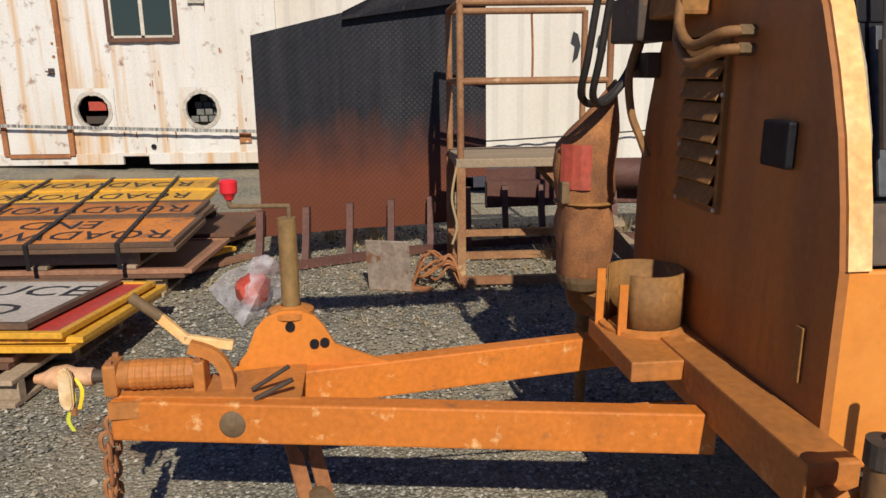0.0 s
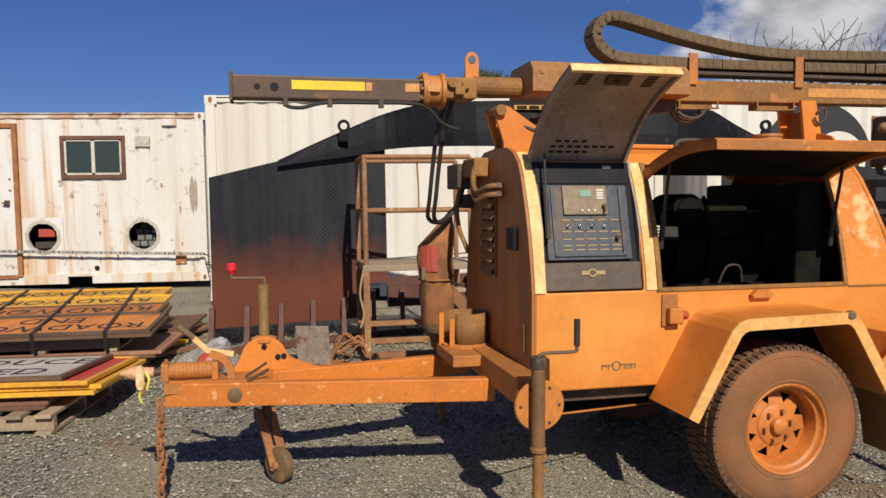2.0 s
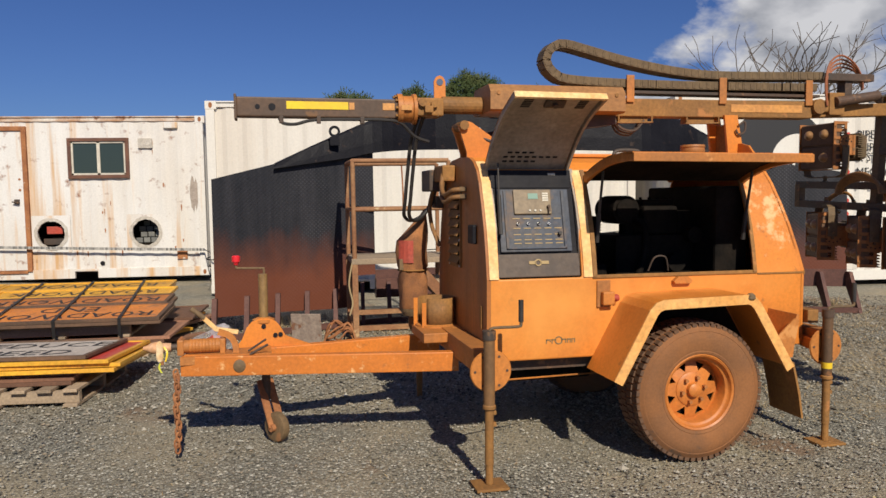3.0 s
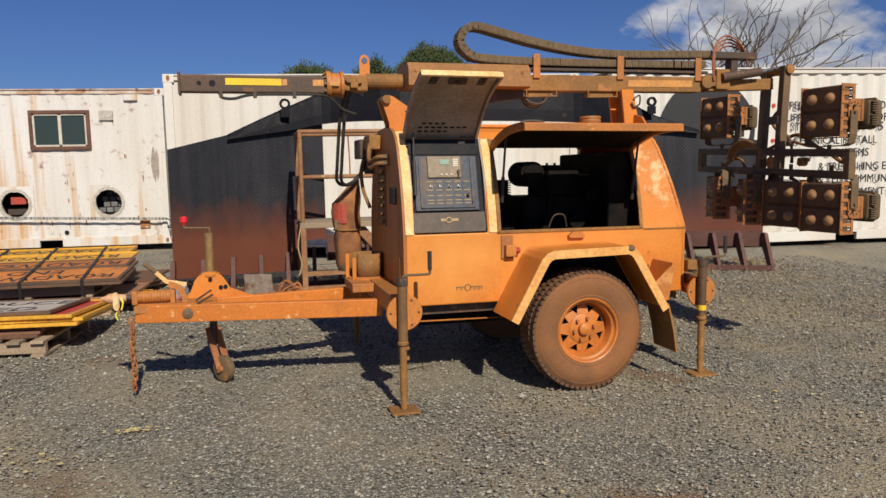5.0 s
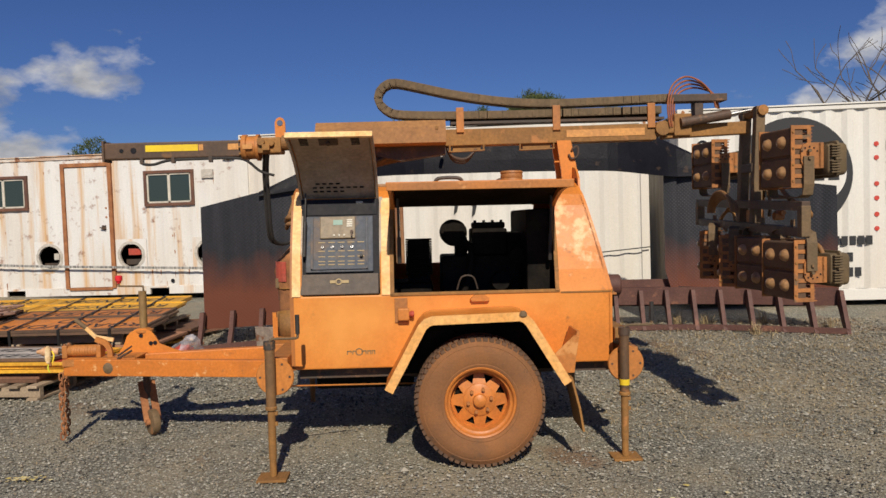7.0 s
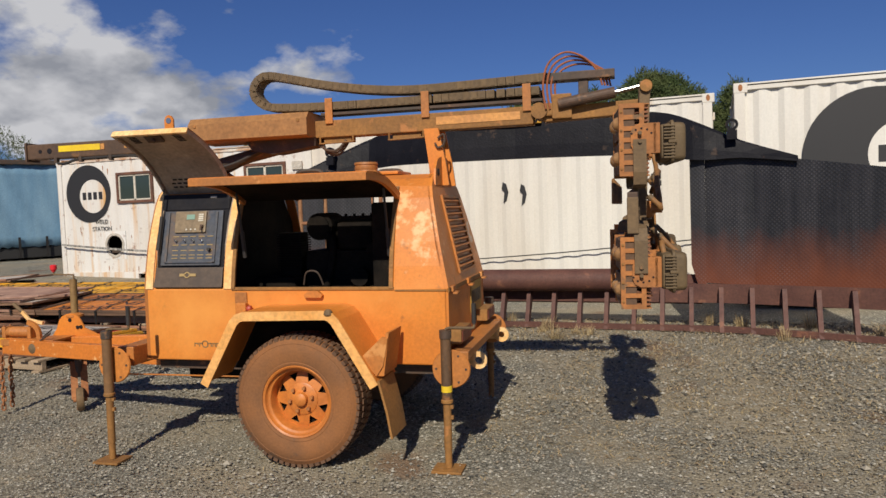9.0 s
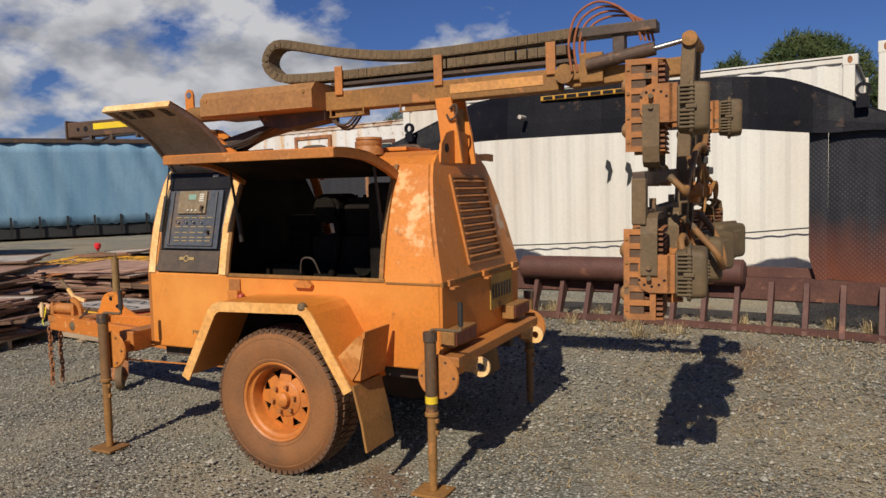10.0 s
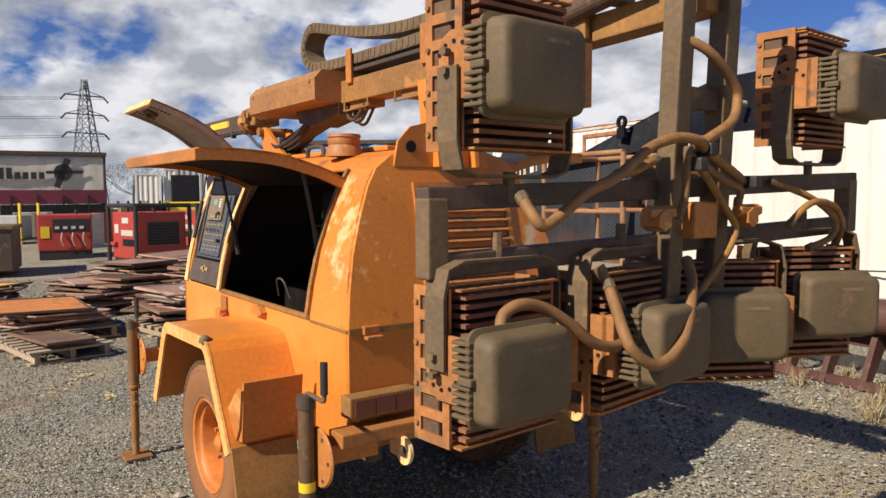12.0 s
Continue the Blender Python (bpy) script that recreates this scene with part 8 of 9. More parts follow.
def sign_piles():
    random.seed(11)
    # stack A: speed sign on top, on a pallet
    g = ground_z(-2.4, 3.3)
    pallet(pose(-3.03, 3.03, g, 0, 0, -2), 1.16, 1.05)
    faces = [SIGNBRN, SIGNYEL, SIGNYEL, SIGNWOOD]
    z = g + 0.13
    for k in range(3):
        road_sign(1.10 + 0.06 * k, 0.95, SIGNBRN, pose(-3.05 - 0.05 * k, 3.12 + 0.02 * k, z, 0, 0, random.uniform(-2, 1)), frame=SIGNBRN, label="brown-backed road sign in a stack on a pallet"); z += 0.026
    sag = Matrix.Translation((0, 3.12, z)) @ Matrix.Rotation(radians(-2.6), 4, 'X') @ Matrix.Translation((0, -3.12, -z - 0.01))
    z += 0.02
    for k in range(2):
        road_sign(1.46, 0.98, SIGNYEL, sag @ pose(-3.10 + 0.03 * k, 3.10 + 0.02 * k, z, 0, 0, -1 + k), frame=SIGNYEL, label="yellow-edged road sign in a stack on a pallet"); z += 0.031
    road_sign(1.46, 0.98, SIGNRED, sag @ pose(-3.14, 3.12, z, 0, 0, -1.5), frame=SIGNYEL, label="red road sign with yellow frame, partly covered")
    road_sign(1.30, 0.88, SIGNWHT, sag @ pose(-3.15, 3.17, z + 0.03, 0, 0, -2), (("REDUCE", 0.30, 0.70, 0.62), ("SPEED", 0.30, 0.70, 0.25)), label="dirty white REDUCE SPEED sign in a dark frame")
    # stack B: rows of long strapped signs on doubled pallets, rising towards the back, words upside down to the path
    rows = [(0.0, 0.66, (("ROADWORK", 0.27, 0.90, 0.24), ("END", 0.27, 0.90, 0.49)), SIGNORG), (0.68, 0.42, (("ROADWORK", 0.27, 0.90, 0.21),), SIGNORG), (1.12, 0.40, (("ROADWORK", 0.25, 0.90, 0.20),), SIGNYEL), (1.54, 0.40, (("ROADWORK", 0.25, 0.90, 0.20),), SIGNYEL)]
    rise = Matrix.Translation((-1.63, 4.43, 0.385)) @ Matrix.Rotation(radians(2), 4, 'Z') @ Matrix.Rotation(radians(4.2), 4, 'X')
    for col in range(3):
        x0 = -1.83 - 1.84 * col
        for r, (y, d, words, face) in enumerate(rows):
            x = x0 - 0.075 * r
            for k in range(2):
                road_sign(1.80, d, face if k else SIGNBRN, rise @ pose(x + random.uniform(-0.02, 0.02), y + random.uniform(-0.01, 0.01), 0.031 * k, 0, 0, random.uniform(-0.5, 0.5)), words if k else (), True, label="orange ROADWORK sign strapped on a stack" if k else "brown-backed road sign in a strapped stack", frame=SIGNWOOD if r < 2 else SIGNYEL, group="strapped sign stacks")
        for a in (0.35, 0.88, 1.43):
            st = B()
            strip(st, [Vector((x0 + a + 0.02, -0.014, -0.10)), Vector((x0 + a + 0.02, -0.014, 0.064)), Vector((x0 + a - 0.10, 1.0, 0.066)), Vector((x0 + a - 0.22, 1.955, 0.064)), Vector((x0 + a - 0.22, 1.955, -0.10))], 0.014, 0.004, (1, 0, 0))
            ob = part("strap", st, STRAP); ob.matrix_world = rise; tagged(ob, "black band strapping round a stack of signs", "strap", "straps on the signs")
        for y in (4.50, 5.45):
            g = ground_z(-3, y)
            pallet(pose(-1.63 + x0 + 0.45, y, g, 0, 0, 2), 1.2, 0.85)
            for k in range(2):
                road_sign(1.70, 0.9, SIGNBRN, pose(-1.63 + x0 + 0.10 + 0.05 * k, y - 0.02, g + 0.13 + 0.03 * k, 0, 0, random.uniform(0, 3)), frame=SIGNBRN, label="brown-backed road sign between two pallets", group="strapped sign stacks")
            pallet(pose(-1.63 + x0 + 0.30, y - 0.02, g + 0.192, 0, 3.0 if y > 5 else 0, 2), 1.2, 0.85)
    # loose planks under stack B's edge
    for k in range(5):
        bm = B(); L = random.uniform(0.5, 1.1)
        beam(bm, (0, 0, 0), (L, 0, 0.0), 0.10, 0.03, bevel=0.003)
        ob = part("loose_plank", bm, SIGNYEL if k % 2 else SIGNBRN); ob.matrix_world = pose(-1.95 + 0.06 * k, 4.75 + 0.32 * k, ground_z(-1.6, 5) + 0.05 + 0.03 * k, 0, 2, 60 + 8 * k); tagged(ob, "loose sign slat lying beside the stack", "slat", "loose slats")
    # heap C: many signs on a pallet, near the drawbar's end
    HEAPFRAME = mat("pinkish_brown_sign_frame", (0.36, 0.22, 0.155), (0.24, 0.135, 0.10), rough=0.8, big=5, bump=0.2, rand=0.35)
    def bare_frame(w, d, m):
        f = thing("sign_frame", m, "empty rusty tubular sign frame in a loose heap", "sign frame", "heaped frames")
        bm = B(); r = 0.09
        loop = [(r, 0), (w - r, 0), (w - 0.02, 0.02), (w, r), (w, d - r), (w - 0.02, d - 0.02), (w - r, d), (r, d), (0.02, d - 0.02), (0, d - r), (0, r), (0.02, 0.02), (r, 0)]
        tube(bm, [(a, b, 0.012) for a, b in loop], 0.012, 6, 1); part("tube_loop", bm, HEAPFRAME, f)
        bm = B(); beam(bm, (w * 0.5, 0, 0.012), (w * 0.5, d, 0.012), 0.025, 0.012); part("cross_bar", bm, HEAPFRAME, f)
        return f

    def heap(x, y, w, d, n, yaw, jitter, top=(), base=True, slope=0.0):
        g = ground_z(x, y)
        if base:
            pallet(pose(x, y, g, 0, 0, yaw), w, d)
        zz = g + 0.135
        centre = Vector((x, y, 0)) + Matrix.Rotation(radians(yaw), 3, 'Z') @ Vector((w / 2, d / 2, 0))
        for k in range(n):
            face = random.choice((SIGNBRN, SIGNBRN, HEAPFRAME, SIGNWHT, SIGNWOOD)) if k < n - 1 else (top[0] if top else HEAPFRAME)
            ww, dd = w * random.uniform(0.6, 1.15), d * random.uniform(0.55, 1.0)
            turn = yaw + random.choice((random.uniform(-6, 6), random.uniform(-14, 14), random.uniform(-45, 45)))
            off = Matrix.Rotation(radians(turn), 3, 'Z') @ Vector((ww / 2, dd / 2, 0))
            px, py = centre.x - off.x + random.uniform(-jitter, jitter), centre.y - off.y + random.uniform(-jitter, jitter)
            m = pose(px, py, zz, random.uniform(-2.5, 2.5), slope + random.uniform(-2.5, 2.5), turn)
            if k % 2 and k < n - 1:
                bare_frame(ww, dd, m)
            else:
                road_sign(ww, dd, face, m, frame=random.choice((SIGNWOOD, HEAPFRAME, HEAPFRAME, SIGNBRN)), label="weathered brown framed sign in a loose heap", group="heaped signs", edge=random.choice((0.025, 0.04)))
            zz += 0.022
        return zz
    zc = heap(-3.75, 1.62, 1.15, 1.15, 16, 18, 0.10)
    ov = B(); lathe(ov, [(0.0, 0.004), (0.30, 0.004), (0.30, 0.0), (0.0, 0.0)], Matrix.Translation((-3.1, 2.25, zc + 0.035)) @ Matrix.Diagonal((1, 0.45, 1, 1)), 28)
    ob = part("oval_sign", ov, SIGNWHT); tagged(ob, "faded white oval sign lying on the heap", "road sign", "heaped signs")
    ov = B(); lathe(ov, [(0.0, 0.004), (0.23, 0.004), (0.23, 0.0), (0.0, 0.0)], Matrix.Translation((-3.1, 2.25, 0.0046)) @ Matrix.Diagonal((1, 0.42, 1, 1)) @ Matrix.Translation((0, 0, zc + 0.035)), 28)
    part("oval_centre", ov, mat("faded_pink_red", (0.45, 0.10, 0.10), (0.38, 0.12, 0.12), rough=0.6, big=8), ob, "faded pink-red centre")
    heap(-5.2, 2.3, 1.3, 1.3, 20, 30, 0.18)
    heap(-4.9, 4.0, 1.5, 1.3, 17, 12, 0.22)
    heap(-6.9, 3.2, 1.4, 1.3, 20, 40, 0.22)
    heap(-7.2, 1.4, 1.5, 1.2, 14, 10, 0.2)
    heap(-5.9, 0.9, 1.2, 1.0, 12, 25, 0.2)
    heap(-4.6, 0.1, 1.5, 1.1, 8, 14, 0.12, (SIGNORG,))
    heap(-6.6, -0.6, 1.5, 1.1, 8, 5, 0.12, (SIGNYEL,))
    heap(-8.6, 2.2, 1.4, 1.2, 12, 20, 0.2)
    heap(-7.4, 5.6, 1.5, 1.3, 12, 15, 0.2)
    heap(-3.3, 0.35, 1.1, 0.75, 1, 17, 0.03, (SIGNWOOD,), True)


def small_things():
    # clear bag with something red in it
    b = thing("plastic_bag", pose(-1.22, 4.30, ground_z(-1.2, 4.3)), "cloudy clear plastic bag with red contents on gravel", "plastic bag")
    bm = B()
    corners = {"nose": (0.08, -0.38, 0.02), "west": (-0.34, 0.34, 0.03), "top": (0.06, 0.06, 0.30), "crest": (0.17, 0.03, 0.29), "east": (0.20, 0.22, 0.04), "under": (0.0, 0.0, 0.0)}
    q = {k: bm.verts.new(v) for k, v in corners.items()}
    for f in (("nose", "top", "west"), ("nose", "crest", "top"), ("nose", "east", "crest"), ("west", "top", "crest", "east"), ("nose", "west", "under"), ("west", "east", "under"), ("east", "nose", "under")):
        bm.faces.new([q[k] for k in f])
    bmesh.ops.subdivide_edges(bm, edges=bm.edges[:], cuts=5, use_grid_fill=True)
    bmesh.ops.recalc_face_normals(bm, faces=bm.faces)
    bm.normal_update()
    for v in bm.verts:
        v.co += v.normal * (0.03 * noise.noise(v.co * 7) + 0.012 * noise.noise(v.co * 21) + 0.012)
        v.co.z = max(v.co.z, 0.004)
    part("bag_film", bm, PLASTIC, b, "crumpled cloudy film", True)
    bm = B()
    bmesh.ops.create_icosphere(bm, subdivisions=3, radius=0.13)
    for v in bm.verts:
        v.co = Vector((v.co.x * 0.8 + 0.06, v.co.y * 1.2 - 0.02, max(0.02, v.co.z * 0.8 + 0.12))) * (1 + 0.2 * noise.noise(v.co * 12))
    part("red_contents", bm, RED, b, "red contents seen through the film", True)
    # broken box frame
    f = thing("broken_wire_box", pose(-0.52, 4.66, ground_z(0, 4.6), 0, 0, -14), "rusty sheet panel and bent wire frame on gravel", "scrap frame")
    bm = B(); box(bm, 0, 0.29, 0, 0.012, 0.0, 0.34, 0.004, Matrix.Rotation(radians(8), 4, 'X')); part("sheet_panel", bm, mat("blistered_brown_sheet", (0.24, 0.18, 0.14), (0.34, 0.27, 0.21), rough=0.7, big=14, bump=0.4, spots=(0.20, 0.09, 0.045), spot_at=0.58, spot_scale=9), f, "blistered grey-brown sheet")
    random.seed(3)
    for k in range(9):
        a = random.uniform(0, 6.28)
        bm = B(); tube(bm, [(0.28, 0.03 + 0.03 * k, 0.02 + 0.015 * k), (0.40 + 0.06 * math.cos(a), 0.05, 0.16 + 0.10 * math.sin(a)), (0.52, 0.10 + 0.03 * math.sin(a), 0.18 + 0.05 * math.cos(a * 2)), (0.60, 0.06 + 0.02 * k, 0.03)], 0.009, 6); part("bent_wire", bm, RUST, f)
    bm = B(); box(bm, 0.0, 0.42, 0.0, 0.03, 0.0, 0.035); box(bm, 0.0, 0.03, 0.0, 0.26, 0.0, 0.035); part("bottom_bar", bm, RUST, f)


access_stand(); sign_piles(); small_things()


# ---------------------------------------------------------------- yard to the west
def west_yard():
    gz = ground_z
    # cream generator set
    g = thing("generator_set", pose(-11.2, 5.57, gz(-11.2, 5.57), 0, 0, 15), "cream enclosed generator set with yellow roof stripe", "generator")
    # local x runs to the far end, the door side looks towards the path
    L, D, H = 2.9, 1.33, 1.93 - gz(-11.2, 5.57)
    bm = B(); box(bm, -L, 0, 0, D, 0.22, H - 0.10, 0.02); part("enclosure", bm, GENW, g, "cream steel enclosure")
    bm = B(); box(bm, -L - 0.01, 0.01, -0.01, D + 0.01, H - 0.10, H, 0.01); part("roof_stripe", bm, YELLOW, g, "yellow roof edge")
    bm = B(); box(bm, -L, 0, 0.03, D - 0.03, 0.0, 0.22, 0.01); part("base_tank", bm, DRUMBLK, g, "black base tank")
    for k in range(3):
        bm = B(); prism(bm, [(-0.98, 0.45 + 0.46 * k), (-0.84, 0.40 + 0.46 * k), (-0.84, 0.50 + 0.46 * k)], "xz", -0.02, 0.0); part("hinge", bm, DRUMBLK, g)
    for k in range(3):
        bm = B(); box(bm, -0.02 - 0.95 * (k + 1), -0.012 - 0.95 * (k + 1), -0.006, 0.0, 0.24, H - 0.12); part("door_seam", bm, OLIVE, g)
    bm = B(); box(bm, 0.0, 0.006, 0.15, D - 0.1, 0.42, 0.43); part("side_seam", bm, OLIVE, g)
    for k in range(3):
        bm = B(); prism(bm, [(-0.62 + 0.09 * k, 1.28), (-0.59 + 0.09 * k, 1.28), (-0.66 + 0.09 * k, 1.42), (-0.69 + 0.09 * k, 1.42)], "xz", -0.005, 0.0); part("logo_stroke", bm, DRUMBLK, g)
    for x, z, w, h, mt in ((-1.75, 0.88, 0.17, 0.17, DRUMBLK), (-2.15, 0.84, 0.12, 0.13, DRUMBLK), (-2.6, 1.15, 0.26, 0.26, PANEL)):
        bm = B(); box(bm, x, x + w, -0.012, 0.0, z, z + h, 0.004); part("catch", bm, mt, g)
    bm = B(); box(bm, -1.70, -1.25, -0.006, 0.0, 1.16, 1.35); tagp = part("asset_label", bm, plain("bright_yellow_label", (0.78, 0.75, 0.03), 0.5), g, "bright yellow label with dark bars")
    bm = B()
    for k in range(6):
        box(bm, -1.65 + 0.062 * k, -1.61 + 0.062 * k, -0.009, -0.006, 1.21, 1.30)
    part("label_bars", bm, LETTER, tagp)
    st = B(); box(st, -0.34, 0.34, -0.006, 0.0, -0.10, 0.10); sk = part("sticker", st, plain("pale_blue_sticker", (0.62, 0.74, 0.80), 0.5), g, "pale blue DISPOSAL sticker"); sk.matrix_basis = Matrix.Translation((-0.44, 0, 0.78)) @ Matrix.Rotation(radians(-50), 4, 'Y') @ Matrix.Diagonal((0.85, 1, 0.85, 1))
    lettering("sticker_lettering", "DISPOSAL", 0.13, plain("blue_lettering", (0.03, 0.20, 0.55), 0.5), sk, Matrix.Translation((0, -0.008, 0)) @ Matrix.Rotation(radians(90), 4, 'X'))
    bm = B(); rod(bm, (-0.5, D * 0.6, H), (-0.5, D * 0.6, H + 0.12), 0.06, 14); part("exhaust_stub", bm, DRUMBLK, g)

    def skid_machine(name, m, w, d, h, label, frame=False):
        s = thing(name, m, label, "generator", "red machines")
        bm = B(); box(bm, 0, w, 0, d, 0.18, h, 0.03); part("casing", bm, REDMACH, s, "faded red casing")
        bm = B(); box(bm, 0.02, w - 0.02, 0.02, d - 0.02, 0.0, 0.2, 0.01); part("skid", bm, DRUMBLK, s)
        if frame:
            # grille on the east end, worn maker's panel and labels on the long side
            bm = B(); box(bm, w, w + 0.012, d * 0.2, d * 0.85, h * 0.42, h * 0.82, 0.006); gr = part("grille", bm, DRUMBLK, s, "dark grille")
            for k in range(7):
                q = B(); box(q, w + 0.012, w + 0.018, d * 0.22, d * 0.83, h * (0.44 + 0.052 * k), h * (0.452 + 0.052 * k)); part("grille_bar", q, PANEL_D, gr)
            for a, b, lo, hi, mt in ((0.40, 0.66, 0.80, 0.90, SIGNWHT), (0.36, 0.82, 0.58, 0.68, SIGNWHT), (0.42, 0.86, 0.40, 0.52, PANEL_D), (0.10, 0.26, 0.62, 0.78, SIGNWHT)):
                bm = B(); box(bm, w * a, w * b, -0.006, 0.0, h * lo, h * hi); part("decal", bm, mt, s)
            bm = B(); box(bm, w * 0.02, w * 0.2, -0.06, 0.0, h * 0.40, h * 0.46, 0.006); part("folding_ledge", bm, REDMACH, s)
        else:
            bm = B(); box(bm, w * 0.28, w * 0.95, -0.01, 0.0, h * 0.62, h * 0.90, 0.01); gr = part("control_face", bm, DRUMBLK, s, "dark control face")
            for k in range(4):
                q = B(); box(q, w * (0.32 + 0.15 * k), w * (0.40 + 0.15 * k), -0.02, -0.01, h * 0.68, h * 0.74); part("gauge", q, ALU, gr)
            bm = B(); box(bm, w * 0.06, w * 0.22, -0.012, 0.0, h * 0.48, h * 0.74); part("yellow_decal", bm, YELLOW, s)
            for k in range(3):
                bm = B(); tube(bm, [(w * (0.45 + 0.2 * k), -0.02, h * 0.6), (w * (0.43 + 0.2 * k), -0.06, h * 0.45), (w * (0.47 + 0.2 * k), -0.03, h * 0.3)], 0.012, 6); part("lead", bm, SIGNWHT, s)
        if frame:
            for x in (-0.05, w + 0.05):
                for y in (-0.05, d + 0.05):
                    bm = B(); rod(bm, (x, y, 0), (x, y, h + 0.12), 0.04, 10); part("cage_post", bm, DRUMBLK, s)
            for a, b in (((-0.05, -0.05), (w + 0.05, -0.05)), ((-0.05, d + 0.05), (w + 0.05, d + 0.05)), ((-0.05, -0.05), (-0.05, d + 0.05)), ((w + 0.05, -0.05), (w + 0.05, d + 0.05))):
                bm = B(); rod(bm, (*a, h + 0.12), (*b, h + 0.12), 0.04, 10); part("cage_rail", bm, DRUMBLK, s)
        bm = B(); rod(bm, (w * 0.7, d * 0.5, h), (w * 0.7, d * 0.5, h + 0.10), 0.04, 10); part("exhaust_stub", bm, DRUMBLK, s)
        return s
    skid_machine("welder_generator", pose(-12.2, 0.77, gz(-12.2, 1), 0, 0, 86), 1.03, 1.5, 0.95, "small red engine welder on a black skid")
    skid_machine("caged_compressor", pose(-10.27, 2.05, gz(-10, 2.3), 0, 0, 18), 1.08, 0.95, 1.06, "red machine inside a black tube cage", True)
    skid_machine("caged_compressor", pose(-12.3, 3.45, gz(-12, 3.8), 0, 0, 18), 1.2, 1.2, 0.95, "red machine in a black cage beside the generator", True)
    bx = thing("steel_bin", pose(-9.6, -1.1, gz(-9.6, -1), 0, 0, 85), "grey-brown open steel bin", "bin")
    bm = B(); box(bm, 0, 1.5, 0, 1.2, 0.1, 0.85, 0.02); part("bin_body", bm, DARKSTEEL, bx); bm = B(); box(bm, -0.03, 1.53, -0.03, 1.23, 0.83, 0.90, 0.01); part("bin_rim", bm, OLIVE, bx)
    bm = B(); box(bm, -0.02, 1.2, -0.02, 0.0, 0.0, 0.1); part("bin_foot", bm, OLIVE, bx)
    # curtain-sided trailers and the blue sheeted load
    def curtain(name, a, b, z0, z1, mt, label, folds=0.05, cover=True):
        c = thing(name, pose(a[0], a[1], gz(*a), 0, 0, math.degrees(math.atan2(b[1] - a[1], b[0] - a[0]))), label, "trailer")
        L = math.hypot(b[0] - a[0], b[1] - a[1])
        n = int(L / 0.12)
        bm = B()
        rows = []
        for j in range(9):
            z = z0 + (z1 - z0) * j / 8
            rows.append([bm.verts.new((L * i / n, folds * noise.noise(Vector((i * 0.33 + 0.4 * j * (folds > 0.02), 3.1, z * 0.25))) * 2, z + (0.06 * noise.noise(Vector((i * 0.9, 7, 0))) if j == 0 else 0))) for i in range(n + 1)])
        for p, q in zip(rows, rows[1:]):
            for i in range(n):
                bm.faces.new((p[i], p[i + 1], q[i + 1], q[i]))
        ob = part("curtain", bm, mt, c, "", True)
        so = ob.modifiers.new("thick", 'SOLIDIFY'); so.thickness = 0.01
        bm = B(); box(bm, -0.03, L + 0.03, -0.08, 2.4, z1, z1 + 0.14, 0.02); part("roof_rail", bm, DARKSTEEL, c)
        bm = B(); box(bm, 0, L, 0.05, 2.35, max(z0 - 0.45, 0.08), z0 - 0.02, 0.02); part("bed", bm, DRUMBLK, c)
        bm = B(); box(bm, 0, L, 2.3, 2.35, z0, z1); part("far_side", bm, mt, c)
        for x in (0.0, L - 0.08):
            bm = B(); box(bm, x, x + 0.08, -0.02, 2.35, z0 - 0.2, z1 + 0.05); part("end_frame", bm, DARKSTEEL, c)
        for k in range(int(L / 0.75)):
            bm = B(); box(bm, 0.3 + 0.75 * k, 0.36 + 0.75 * k, -0.10, -0.06, z0 - 0.30, z0 + 0.30); part("curtain_strap", bm, STRAP, c)
        for x in (L * 0.2, L * 0.75, L * 0.85):
            bm = B(); lathe(bm, [(0.15, -0.14), (0.42, -0.14), (0.48, -0.10), (0.48, 0.10), (0.42, 0.14), (0.15, 0.14)], Matrix.Translation((x, 0.35, 0.48)) @ Matrix.Rotation(radians(90), 4, 'X'), 24, True); part("wheel", bm, BLACK, c)
        return c
    curtain("curtain_trailer", (-19.0, 8.1), (-14.2, 16.9), 0.42, 2.92, TARP, "blue tarpaulin-sided trailer with black straps", 0.06)
    tr = curtain("freight_trailer", (-22.5, -8.5), (-22.4, 2.9), 1.15, 2.75, mat("grimy_white_curtain", (0.58, 0.54, 0.45), (0.48, 0.44, 0.36), rough=0.6, big=1.5), "grimy white freight trailer with maroon skirt", 0.012)
    bm = B(); box(bm, 0, 11.4, -0.05, -0.03, 1.16, 1.62); part("maroon_band", bm, mat("maroon_band", (0.16, 0.02, 0.04), (0.13, 0.02, 0.035), rough=0.5), tr, "maroon lower band")
    for k in range(9):
        bm = B(); box(bm, 7.55 + 0.23 * k, 7.71 + 0.23 * k, -0.07, -0.05, 1.98, 2.20 + (0.14 if k in (3, 4) else 0)); part("logo_bar", bm, LETTER, tr, "dark bar where a name was")
    bm = B(); rod(bm, (10.1, -0.07, 2.2), (10.1, -0.05, 2.2), 0.28, 18); part("emblem_disc", bm, LETTER, tr, "round dark emblem")
    bm = B(); beam(bm, (9.6, -0.06, 2.2), (10.7, -0.06, 2.22), 0.02, 0.10); part("emblem_stroke", bm, LETTER, tr)
    bm = B(); beam(bm, (10.25, -0.06, 2.65), (9.9, -0.06, 1.7), 0.02, 0.2); part("emblem_stroke", bm, LETTER, tr)
    holes4 = [(0.95, 1.75, 1.45, 2.2), (2.45, 3.25, 1.45, 2.2), (4.05, 4.85, 1.45, 2.2)]
